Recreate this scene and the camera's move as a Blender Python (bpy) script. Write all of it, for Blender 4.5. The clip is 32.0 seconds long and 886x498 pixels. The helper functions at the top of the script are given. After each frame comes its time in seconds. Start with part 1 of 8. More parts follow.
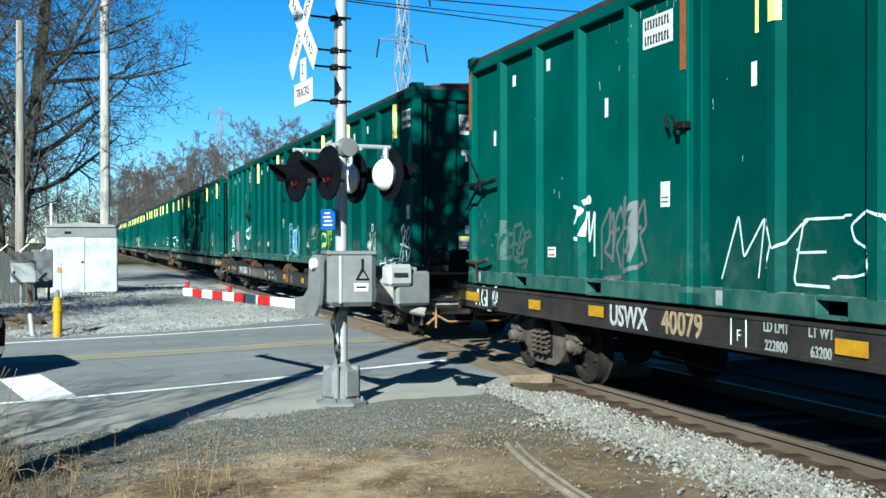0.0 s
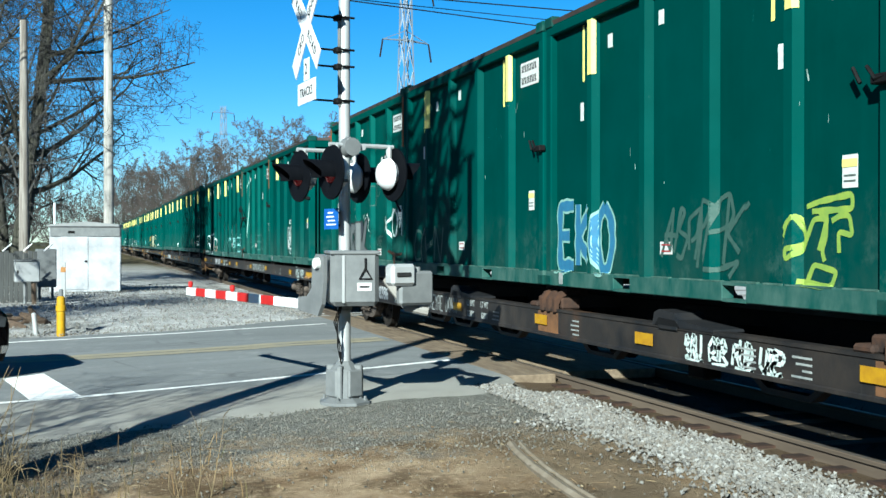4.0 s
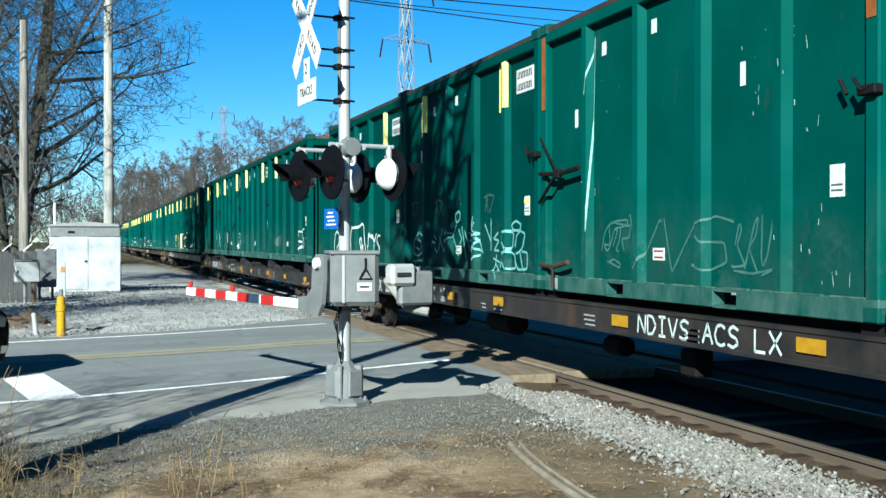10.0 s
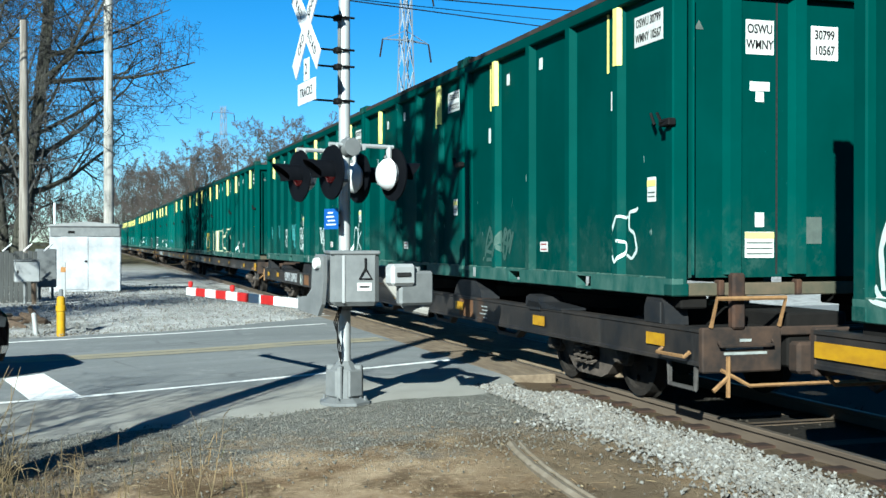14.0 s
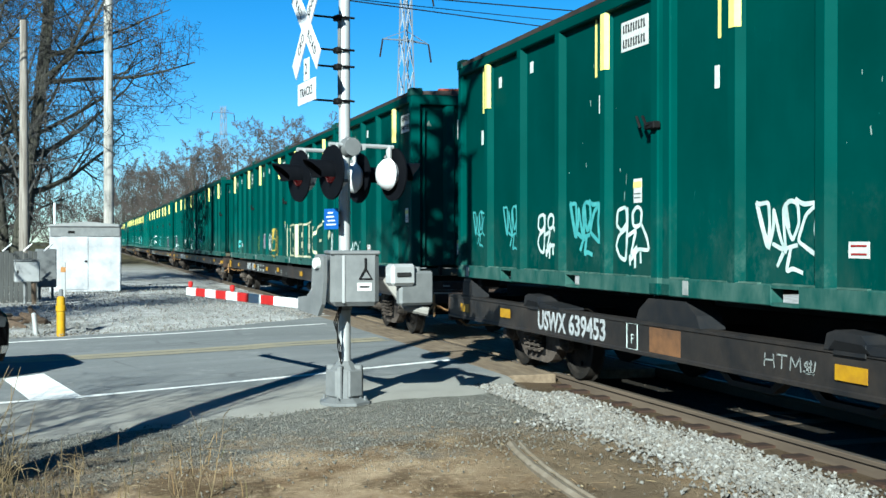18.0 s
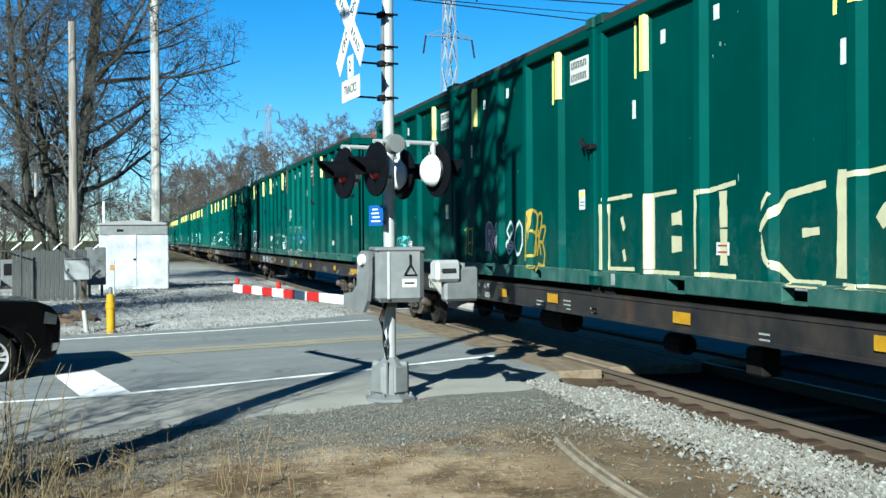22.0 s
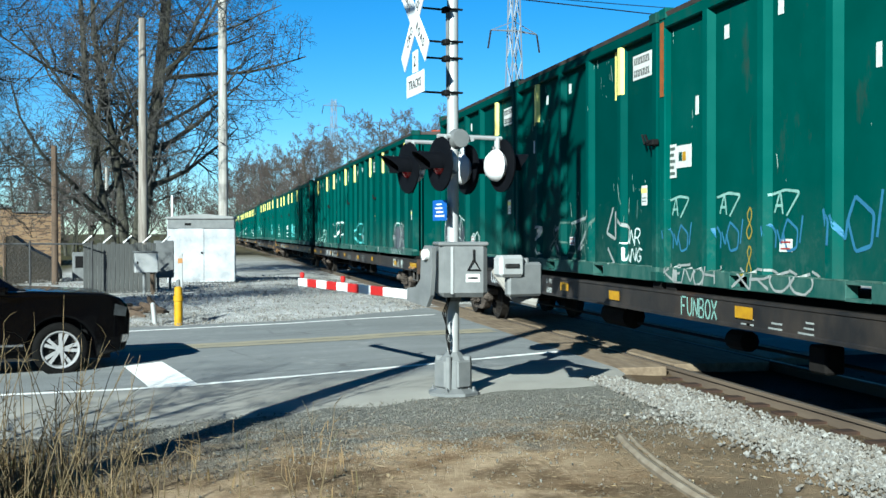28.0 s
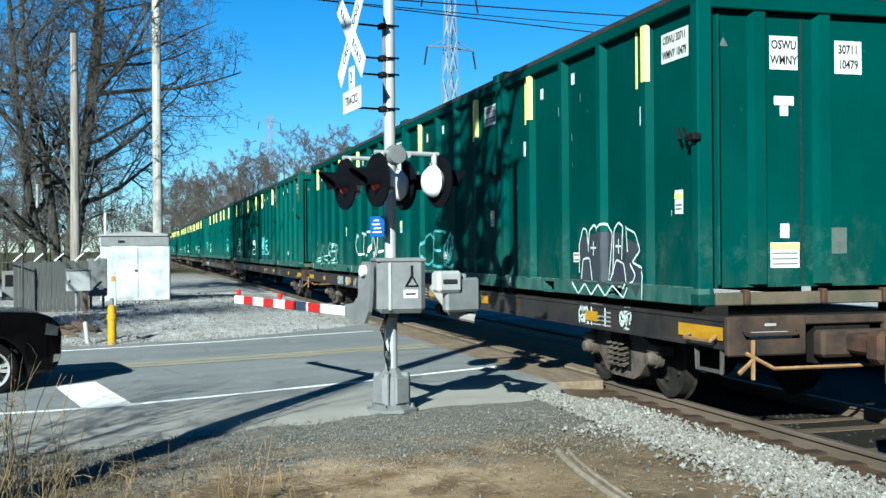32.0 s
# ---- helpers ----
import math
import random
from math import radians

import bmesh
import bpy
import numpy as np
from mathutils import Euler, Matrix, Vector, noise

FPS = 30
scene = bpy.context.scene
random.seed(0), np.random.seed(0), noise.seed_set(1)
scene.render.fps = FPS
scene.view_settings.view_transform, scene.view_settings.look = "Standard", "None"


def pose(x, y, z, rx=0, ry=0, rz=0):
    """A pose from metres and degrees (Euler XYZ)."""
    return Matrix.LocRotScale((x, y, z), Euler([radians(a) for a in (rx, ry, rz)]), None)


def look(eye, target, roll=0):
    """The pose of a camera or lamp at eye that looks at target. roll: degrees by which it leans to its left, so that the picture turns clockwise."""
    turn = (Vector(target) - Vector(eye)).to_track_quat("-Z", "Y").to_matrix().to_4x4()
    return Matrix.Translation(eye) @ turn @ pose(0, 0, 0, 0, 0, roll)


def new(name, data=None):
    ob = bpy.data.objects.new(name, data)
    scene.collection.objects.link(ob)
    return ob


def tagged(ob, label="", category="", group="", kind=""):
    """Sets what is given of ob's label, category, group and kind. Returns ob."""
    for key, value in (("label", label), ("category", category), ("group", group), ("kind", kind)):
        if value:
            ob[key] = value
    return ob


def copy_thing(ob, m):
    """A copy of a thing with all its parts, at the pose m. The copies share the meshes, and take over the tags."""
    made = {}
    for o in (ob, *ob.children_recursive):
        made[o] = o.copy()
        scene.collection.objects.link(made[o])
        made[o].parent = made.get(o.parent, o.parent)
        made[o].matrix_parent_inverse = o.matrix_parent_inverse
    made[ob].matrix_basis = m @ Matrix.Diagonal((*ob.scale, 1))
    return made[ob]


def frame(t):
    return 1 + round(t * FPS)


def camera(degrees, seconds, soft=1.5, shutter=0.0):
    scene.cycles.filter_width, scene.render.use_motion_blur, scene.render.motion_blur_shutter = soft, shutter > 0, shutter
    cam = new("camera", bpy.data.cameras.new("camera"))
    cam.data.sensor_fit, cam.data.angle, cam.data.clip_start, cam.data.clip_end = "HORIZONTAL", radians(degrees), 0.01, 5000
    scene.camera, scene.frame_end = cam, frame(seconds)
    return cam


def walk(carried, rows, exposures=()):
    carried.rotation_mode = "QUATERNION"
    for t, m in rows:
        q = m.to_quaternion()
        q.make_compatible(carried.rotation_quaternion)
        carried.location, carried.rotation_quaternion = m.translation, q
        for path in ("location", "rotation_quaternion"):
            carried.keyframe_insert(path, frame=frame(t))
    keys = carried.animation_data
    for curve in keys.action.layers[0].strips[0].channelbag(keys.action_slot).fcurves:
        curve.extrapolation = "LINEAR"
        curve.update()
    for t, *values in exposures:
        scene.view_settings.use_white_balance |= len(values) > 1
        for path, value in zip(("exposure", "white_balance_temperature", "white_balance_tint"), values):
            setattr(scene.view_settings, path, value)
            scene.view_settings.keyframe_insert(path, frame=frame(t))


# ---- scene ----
HEAD = -17.67          # the camera's first heading against the track, which runs along y
LENS = 42.82
cam = camera(LENS, 32.0, soft=1.5)
PATH = [
    (0.0, -0.162, -0.358, 0.047), (0.5, -0.037, -0.360, -0.015), (1.0, 0, -0.372, 0), (20.0, 0, -0.372, 0),
    (20.5, -0.027, -0.545, -0.127), (21.0, -0.010, -0.556, 0.012), (21.5, -0.402, -0.171, 0.324),
    (22.0, 2.261, -0.571, 0.391), (22.5, 7.734, -0.797, 0.503), (23.0, 12.766, -0.580, 0.690),
    (23.5, 18.401, -0.649, 0.544), (24.0, 20.037, -0.635, 0.490), (24.5, 21.433, -0.888, 0.590),
    (25.5, 22.9, -1.15, 0.48), (26.5, 22.376, -1.414, 0.369), (27.0, 18.850, -1.419, 0.441),
    (27.5, 10.521, -1.588, 0.131), (28.0, 5.489, -0.811, 0.108), (28.5, 3.095, -0.221, 0.272),
    (29.0, 2.090, -0.084, 0.375), (29.5, 2.425, -0.026, 0.284), (30.0, 2.356, -0.012, 0.289),
    (30.5, 2.394, -0.031, 0.333), (31.0, 2.348, 0.026, 0.239), (31.5, 2.106, -0.095, 0.519),
    (32.0, 2.326, -0.020, 0.446),
]
walk(cam, [(t, pose(0, 0, 1.65, 90 + p, r, y + HEAD)) for t, y, p, r in PATH], exposures=[(0.0, 2.0, 5900, -7), (32.0, 2.0, 5900, -7)])

# ---- daylight: a clear winter afternoon, low sun behind the camera's left shoulder ----
SUN = Vector((-0.567 * 0.900, -0.823 * 0.900, 0.435))
world = bpy.data.worlds.new("clear_sky")
scene.world = world
world.use_nodes = True
wn = world.node_tree.nodes
sky = wn.new("ShaderNodeTexSky")
sky.sky_type, sky.sun_disc = "NISHITA", False
sky.sun_elevation, sky.sun_rotation = radians(25.8), radians(214.6)
sky.altitude = 1500
sky.air_density, sky.dust_density, sky.ozone_density = 1.0, 0.0, 5.5
deep = wn.new("ShaderNodeHueSaturation")
deep.inputs["Saturation"].default_value = 1.25
world.node_tree.links.new(sky.outputs[0], deep.inputs["Color"])
world.node_tree.links.new(deep.outputs[0], wn["Background"].inputs[0])
wn["Background"].inputs[1].default_value = 0.0345
sun = new("sun", bpy.data.lights.new("sun", "SUN"))
sun.data.energy, sun.data.angle, sun.data.color = 5.0, radians(0.5), (1.0, 0.96, 0.90)
sun.matrix_world = look(SUN * 60, (0, 0, 0))


# ---- materials ----
class Mat:
    """A small builder for node materials."""
    def __init__(self, name, rough=0.6, metal=0.0, spec=0.5):
        self.m = bpy.data.materials.new(name)
        self.m.use_nodes = True
        self.t = self.m.node_tree
        self.b = self.t.nodes["Principled BSDF"]
        self.b.inputs["Roughness"].default_value = rough
        self.b.inputs["Metallic"].default_value = metal
        self.b.inputs["Specular IOR Level"].default_value = spec
        self.co = None

    def n(self, kind, **kw):
        nd = self.t.nodes.new(kind)
        for k, v in kw.items():
            nd.inputs[k].default_value = v
        return nd

    def link(self, a, b):
        self.t.links.new(a, b)

    def coord(self, scale=(1, 1, 1)):
        if self.co is None:
            self.co = self.t.nodes.new("ShaderNodeTexCoord").outputs["Object"]
        if tuple(scale) == (1, 1, 1):
            return self.co
        mp = self.n("ShaderNodeMapping", Scale=scale)
        self.link(self.co, mp.inputs["Vector"])
        return mp.outputs[0]

    def shifted(self):
        """Lets the noise of each object begin elsewhere along its length."""
        plain, cx = self.coord(), self.t.nodes.new("ShaderNodeCombineXYZ")
        for k, far in ((0, 31.0), (1, 57.0)):
            self.link(self.mul(self.random(), far), cx.inputs[k])
        ad = self.t.nodes.new("ShaderNodeVectorMath")
        self.link(plain, ad.inputs[0])
        self.link(cx.outputs[0], ad.inputs[1])
        self.co = ad.outputs[0]
        return self

    def noise(self, scale, detail=4, rough=0.6, stretch=(1, 1, 1), lo=0.35, hi=0.65):
        nz = self.n("ShaderNodeTexNoise", Scale=scale, Detail=detail, Roughness=rough)
        self.link(self.coord(stretch), nz.inputs["Vector"])
        r = self.n("ShaderNodeMapRange")
        r.inputs["From Min"].default_value, r.inputs["From Max"].default_value = lo, hi
        self.link(nz.outputs["Fac"], r.inputs["Value"])
        return r.outputs[0]

    def mix(self, fac, a, b):
        mx = self.t.nodes.new("ShaderNodeMix")
        mx.data_type = "RGBA"
        for sock, val in ((mx.inputs[0], fac), (mx.inputs[6], a), (mx.inputs[7], b)):
            if isinstance(val, (int, float)):
                sock.default_value = val
            elif isinstance(val, tuple):
                sock.default_value = val
            else:
                self.link(val, sock)
        return mx.outputs[2]

    def mul(self, a, b):
        mm = self.t.nodes.new("ShaderNodeMath")
        mm.operation = "MULTIPLY"
        for sock, val in ((mm.inputs[0], a), (mm.inputs[1], b)):
            if isinstance(val, (int, float)):
                sock.default_value = val
            else:
                self.link(val, sock)
        return mm.outputs[0]

    def color(self, c):
        if isinstance(c, tuple):
            self.b.inputs["Base Color"].default_value = c
        else:
            self.link(c, self.b.inputs["Base Color"])
        return self

    def bump(self, h, strength=0.3, dist=0.01):
        bp = self.n("ShaderNodeBump", Strength=strength, Distance=dist)
        self.link(h, bp.inputs["Height"])
        self.link(bp.outputs[0], self.b.inputs["Normal"])
        return self

    def axis(self, k, a, b):
        """0 to 1 as the object coordinate k runs from a to b."""
        sp = self.t.nodes.new("ShaderNodeSeparateXYZ")
        self.link(self.coord(), sp.inputs[0])
        r = self.n("ShaderNodeMapRange")
        r.inputs["From Min"].default_value, r.inputs["From Max"].default_value = a, b
        self.link(sp.outputs[k], r.inputs["Value"])
        return r.outputs[0]

    def random(self):
        return self.t.nodes.new("ShaderNodeObjectInfo").outputs["Random"]


def simple(name, base, other, scale=8.0, rough=0.6, metal=0.0, bump=0.2, stretch=(1, 1, 1), dist=0.005, spec=0.15):
    m = Mat(name, rough, metal, spec)
    f = m.noise(scale, 5, 0.65, stretch)
    m.color(m.mix(f, base, other))
    if bump:
        m.bump(m.noise(scale * 6, 4, 0.6, stretch, 0.2, 0.8), bump, dist)
    return m.m


def container_paint(name, base, faded, rusty):
    m = Mat(name, 0.65, 0.0, 0.03).shifted()
    c = m.mix(m.noise(0.9, 5, 0.6), base, faded)
    streak = m.noise(5.0, 5, 0.7, (1, 1, 0.06), 0.52, 0.75)
    c = m.mix(m.mul(streak, 0.35), c, (0.0012, 0.032, 0.028, 1))
    grime = m.mul(m.noise(2.2, 6, 0.7, (1, 1, 0.5), 0.38, 0.62), m.axis(2, 1.1, 0.1))
    c = m.mix(m.mul(grime, 0.5), c, (0.016, 0.036, 0.030, 1))
    scr = m.noise(14, 6, 0.75, (1, 1, 0.5), 0.66, 0.72)
    c = m.mix(m.mul(scr, 0.4), c, (0.030, 0.085, 0.075, 1))
    if rusty:
        c = m.mix(m.mul(m.noise(3.2, 6, 0.75, (1, 1, 0.4), 0.60, 0.74), 0.35), c, (0.0314, 0.0209, 0.0157, 1))
    # pale rubbed patches low on the panels
    rub = m.mul(m.noise(2.6, 7, 0.8, (1, 1, 0.9), 0.52, 0.66), m.axis(2, 1.0, 0.35))
    c = m.mix(m.mul(rub, 0.32), c, (0.045, 0.080, 0.070, 1))
    hs = m.n("ShaderNodeHueSaturation")
    r = m.n("ShaderNodeMapRange")
    r.inputs["To Min"].default_value, r.inputs["To Max"].default_value = 0.90, 1.08
    m.link(m.random(), r.inputs["Value"])
    m.link(r.outputs[0], hs.inputs["Value"])
    m.link(c, hs.inputs["Color"])
    m.color(hs.outputs[0])
    m.bump(m.noise(3.0, 4, 0.6, (1, 1, 1), 0.2, 0.8), 0.25, 0.01)
    return m.m


GREEN = container_paint("green_container_paint", (0.0, 0.0208, 0.0180, 1), (0.0001, 0.0260, 0.0232, 1), False)
GREEN_OLD = container_paint("weathered_green_paint", (0.0008, 0.0300, 0.0247, 1), (0.0030, 0.0390, 0.0330, 1), True)
# ribs and corner posts take a lighter green than the panels
GREEN_RIB = container_paint("lighter_green_rib_paint", (0.0003, 0.0250, 0.0218, 1), (0.0010, 0.0312, 0.0277, 1), False)
GREEN_RIB_OLD = container_paint("lighter_old_rib_paint", (0.0010, 0.0335, 0.0283, 1), (0.0032, 0.0430, 0.0368, 1), False)
RAIL_DUST = simple("dusty_green_rail_paint", (0.0020, 0.0330, 0.0280, 1), (0.030, 0.064, 0.055, 1), 3.5, 0.7, stretch=(1, 1, 0.5))
WORN = simple("worn_pale_green_edge", (0.055, 0.095, 0.080, 1), (0.010, 0.034, 0.027, 1), 5, 0.6, stretch=(1, 1, 0.2))
LID = simple("lid_steel", (0.0453, 0.0349, 0.0314, 1), (0.0244, 0.0209, 0.0209, 1), 3, 0.7)
ORANGE = simple("orange_primer", (0.147, 0.0453, 0.0105, 1), (0.0976, 0.0314, 0.0105, 1), 6, 0.7)
TARP_RED = simple("red_tarp", (0.175, 0.0349, 0.0175, 1), (0.125, 0.0244, 0.0139, 1), 5, 0.7)
YELLOW = simple("yellow_reflector", (0.251, 0.139, 0.00523, 1), (0.192, 0.0976, 0.00698, 1), 9, 0.5)
STRIPE = simple("pale_yellow_stripe", (0.463, 0.425, 0.125, 1), (0.375, 0.338, 0.1, 1), 9, 0.5)
WHITE = simple("white_sticker", (0.37, 0.375, 0.37, 1), (0.28, 0.285, 0.28, 1), 14, 0.5, bump=0)
INK = simple("black_ink", (0.00698, 0.00698, 0.00768, 1), (0.0139, 0.0139, 0.0139, 1), 20, 0.6, bump=0)
REDINK = simple("red_ink", (0.175, 0.0105, 0.0105, 1), (0.139, 0.0175, 0.0175, 1), 20, 0.6, bump=0)
GREYSTICK = simple("grey_plate", (0.0558, 0.0698, 0.0628, 1), (0.0419, 0.0523, 0.0489, 1), 9, 0.5)


def sill_paint(name, base, other, much):
    m = Mat(name, 0.55, 0.0, 0.18)
    c = m.mix(m.noise(2.2, 5, 0.65), base, other)
    c = m.mix(m.mul(m.noise(0.5, 4, 0.6, (1, 1, 0.1), 0.60, 0.68), much), c, (0.0453, 0.0227, 0.0122, 1))
    c = m.mix(m.mul(m.noise(7, 5, 0.7, (1, 1, 0.15), 0.6, 0.75), 0.4), c, (0.0349, 0.0331, 0.0314, 1))
    m.color(c)
    m.bump(m.noise(12, 4, 0.6, (1, 1, 1), 0.2, 0.8), 0.3, 0.005)
    return m.m


SILL = sill_paint("black_sill_paint", (0.0066, 0.0066, 0.0074, 1), (0.0190, 0.0155, 0.0135, 1), 0.9)
SILL_RUST = sill_paint("rusty_sill_paint", (0.00628, 0.00558, 0.00594, 1), (0.0153, 0.0112, 0.0091, 1), 1.0)
SADDLE = simple("navy_saddle_steel", (0.00489, 0.00594, 0.00803, 1), (0.0122, 0.0112, 0.0112, 1), 3, 0.6)
# grime, with the shade beneath the cars put into its near-black colour
UNDER = simple("shaded_underframe_grime", (0.00244, 0.00209, 0.00209, 1), (0.00523, 0.00453, 0.00419, 1), 3, 0.9, spec=0.12)
CAST = simple("dusty_cast_steel", (0.066, 0.053, 0.045, 1), (0.022, 0.018, 0.0155, 1), 5, 0.85, bump=0.4)
RUST_BARE = simple("bare_rust", (0.10, 0.048, 0.022, 1), (0.028, 0.018, 0.013, 1), 2.2, 0.85, bump=0.4)
RUSTY = simple("rusty_steel", (0.045, 0.022, 0.013, 1), (0.014, 0.010, 0.009, 1), 4, 0.85, bump=0.4)
TREAD = simple("worn_wheel_steel", (0.013, 0.0105, 0.009, 1), (0.005, 0.0045, 0.004, 1), 5, 0.75, 0.0)
MARK = simple("worn_mark_paint", (0.30, 0.31, 0.32, 1), (0.13, 0.14, 0.15, 1), 14, 0.6, bump=0)
TAN_MARK = simple("tan_mark_paint", (0.22, 0.17, 0.105, 1), (0.11, 0.078, 0.045, 1), 12, 0.6, bump=0)
END_RUST = simple("rust_worn_end_steel", (0.036, 0.022, 0.0155, 1), (0.0085, 0.0075, 0.0075, 1), 2.6, 0.85, bump=0.4)
STEP = simple("grey_step_steel", (0.045, 0.043, 0.042, 1), (0.025, 0.022, 0.021, 1), 6, 0.7)
GRAB = simple("tan_grab_iron", (0.16, 0.093, 0.042, 1), (0.10, 0.055, 0.026, 1), 12, 0.6)
SPRAY_W = simple("white_spray", (0.37, 0.41, 0.405, 1), (0.22, 0.27, 0.26, 1), 7, 0.6, bump=0)
SPRAY_C = simple("cyan_spray", (0.0558, 0.216, 0.216, 1), (0.0349, 0.157, 0.167, 1), 9, 0.6, bump=0)
SPRAY_P = simple("pale_teal_spray", (0.147, 0.244, 0.22, 1), (0.091, 0.181, 0.161, 1), 9, 0.6, bump=0)
SPRAY_G = simple("silver_spray", (0.066, 0.072, 0.074, 1), (0.046, 0.053, 0.055, 1), 4, 0.55, bump=0)
SPRAY_B = simple("blue_spray", (0.0209, 0.091, 0.161, 1), (0.0175, 0.0698, 0.133, 1), 9, 0.6, bump=0)
SPRAY_Y = simple("ochre_spray", (0.181, 0.133, 0.0175, 1), (0.147, 0.105, 0.0175, 1), 9, 0.6, bump=0)
SPRAY_K = simple("cream_spray", (0.279, 0.265, 0.175, 1), (0.23, 0.223, 0.153, 1), 5, 0.6, bump=0)
SPRAY_V = simple("mauve_spray", (0.133, 0.0768, 0.125, 1), (0.105, 0.0698, 0.105, 1), 9, 0.6, bump=0)
SPRAY_L = simple("lime_spray", (0.147, 0.203, 0.0349, 1), (0.105, 0.167, 0.0349, 1), 9, 0.6, bump=0)
SPRAY_H = simple("hand_lettering_paint", (0.175, 0.185, 0.181, 1), (0.119, 0.129, 0.129, 1), 6, 0.6, bump=0)
SPRAY_F = simple("faint_grey_spray", (0.0175, 0.0436, 0.0367, 1), (0.0297, 0.0558, 0.0489, 1), 9, 0.6, bump=0)
GALV = simple("galvanised_steel", (0.115, 0.119, 0.122, 1), (0.0869, 0.091, 0.0943, 1), 5, 0.5, 0.25, 0.1)
ALU = simple("aluminium_mast", (0.271, 0.276, 0.281, 1), (0.228, 0.232, 0.236, 1), 4, 0.42, 0.35, 0.1)
BLACK = simple("matt_black", (0.00139, 0.00139, 0.00175, 1), (0.00314, 0.00314, 0.00349, 1), 9, 0.75, bump=0.1, spec=0.12)
SIGNAL_BLACK = simple("satin_black_signal_paint", (0.0010, 0.0014, 0.0024, 1), (0.0018, 0.0022, 0.0034, 1), 9, 0.7, bump=0, spec=0.06)
SIGN = simple("white_sign_sheet", (0.42, 0.425, 0.43, 1), (0.37, 0.375, 0.385, 1), 5, 0.45, bump=0)
BLUE = simple("blue_sign", (0.00698, 0.0453, 0.192, 1), (0.0105, 0.0594, 0.209, 1), 5, 0.45, bump=0)
GATE_R = simple("red_gate_band", (0.241, 0.00876, 0.00876, 1), (0.197, 0.00876, 0.00876, 1), 9, 0.5, bump=0)
CONC = simple("pale_concrete", (0.147, 0.139, 0.129, 1), (0.105, 0.0976, 0.091, 1), 4, 0.9, bump=0.3)
PANEL = simple("dusty_crossing_timber", (0.13, 0.100, 0.070, 1), (0.075, 0.055, 0.038, 1), 3, 0.9, bump=0.4, stretch=(4, 0.6, 4))
PAINT_W = simple("road_paint_white", (0.538, 0.538, 0.525, 1), (0.413, 0.413, 0.407, 1), 7, 0.8, bump=0.1)
PAINT_Y = simple("road_paint_yellow", (0.20, 0.175, 0.118, 1), (0.125, 0.118, 0.098, 1), 6, 0.8, bump=0.1, stretch=(0.4, 1.6, 1))
MESH = simple("dull_fence_wire", (0.0349, 0.0367, 0.0384, 1), (0.0209, 0.0209, 0.0227, 1), 5, 0.6, 0.2, 0)
HUT = simple("white_hut_sheet", (0.27, 0.278, 0.29, 1), (0.165, 0.172, 0.185, 1), 1.8, 0.4, bump=0.1)
HUT_ROOF = simple("hut_roof_sheet", (0.147, 0.15, 0.153, 1), (0.119, 0.122, 0.125, 1), 3, 0.5)
POLE = simple("bleached_pole_wood", (0.23, 0.225, 0.215, 1), (0.14, 0.132, 0.122, 1), 3, 0.85, bump=0.5, stretch=(6, 6, 0.3))
GREYPOLE = simple("weathered_pole_wood", (0.165, 0.152, 0.138, 1), (0.072, 0.062, 0.054, 1), 3, 0.85, bump=0.5, stretch=(6, 6, 0.3))
OLDWOOD = simple("brown_pole_wood", (0.0698, 0.0489, 0.0349, 1), (0.0384, 0.0279, 0.0209, 1), 3, 0.9, bump=0.5, stretch=(6, 6, 0.3))
BOLLARD = simple("yellow_bollard", (0.262, 0.153, 0.00349, 1), (0.209, 0.115, 0.00698, 1), 7, 0.5)
FENCE = simple("grey_fence_board", (0.0594, 0.0628, 0.0628, 1), (0.0279, 0.0279, 0.0279, 1), 2, 0.85, bump=0.3, stretch=(4, 4, 0.3))
BARK = simple("grey_bark", (0.0471, 0.0461, 0.0367, 1), (0.0139, 0.0133, 0.0105, 1), 2.5, 0.95, bump=0.7, stretch=(5, 5, 0.7), dist=0.03)
TWIG = simple("bare_twig", (0.040, 0.0385, 0.0370, 1), (0.0215, 0.0205, 0.0195, 1), 2, 0.95, bump=0)
# far twigs are paler, with the haze of distance put into their colour
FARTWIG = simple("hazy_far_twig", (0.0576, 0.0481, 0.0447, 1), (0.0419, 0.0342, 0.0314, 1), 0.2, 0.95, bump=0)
DARKBARK = simple("dark_bark", (0.019, 0.020, 0.0175, 1), (0.008, 0.0085, 0.0075, 1), 2.5, 0.95, bump=0.6, stretch=(5, 5, 0.7), dist=0.02)
DARKTWIG = simple("dark_twig", (0.0155, 0.0160, 0.0155, 1), (0.008, 0.0085, 0.0085, 1), 2, 0.95, bump=0)
WEED = simple("dead_weed", (0.112, 0.082, 0.046, 1), (0.046, 0.036, 0.020, 1), 3, 0.95, bump=0)
VINE = simple("grey_vine", (0.052, 0.050, 0.043, 1), (0.022, 0.021, 0.018, 1), 3, 0.95, bump=0)
BRUSH = simple("grey_green_brush", (0.0209, 0.0216, 0.0147, 1), (0.00768, 0.0091, 0.00594, 1), 2, 0.95, bump=0)
RAIL = simple("rusty_rail", (0.072, 0.055, 0.041, 1), (0.045, 0.034, 0.026, 1), 5, 0.8, bump=0.3, stretch=(1, 0.1, 1))
RAILTOP = simple("dull_rail_head", (0.0698, 0.0576, 0.0471, 1), (0.0453, 0.0367, 0.0297, 1), 5, 0.6, 0.3, 0)
TIE = simple("weathered_tie", (0.062, 0.045, 0.031, 1), (0.036, 0.026, 0.018, 1), 3, 0.95, bump=0.6, stretch=(0.5, 5, 5))
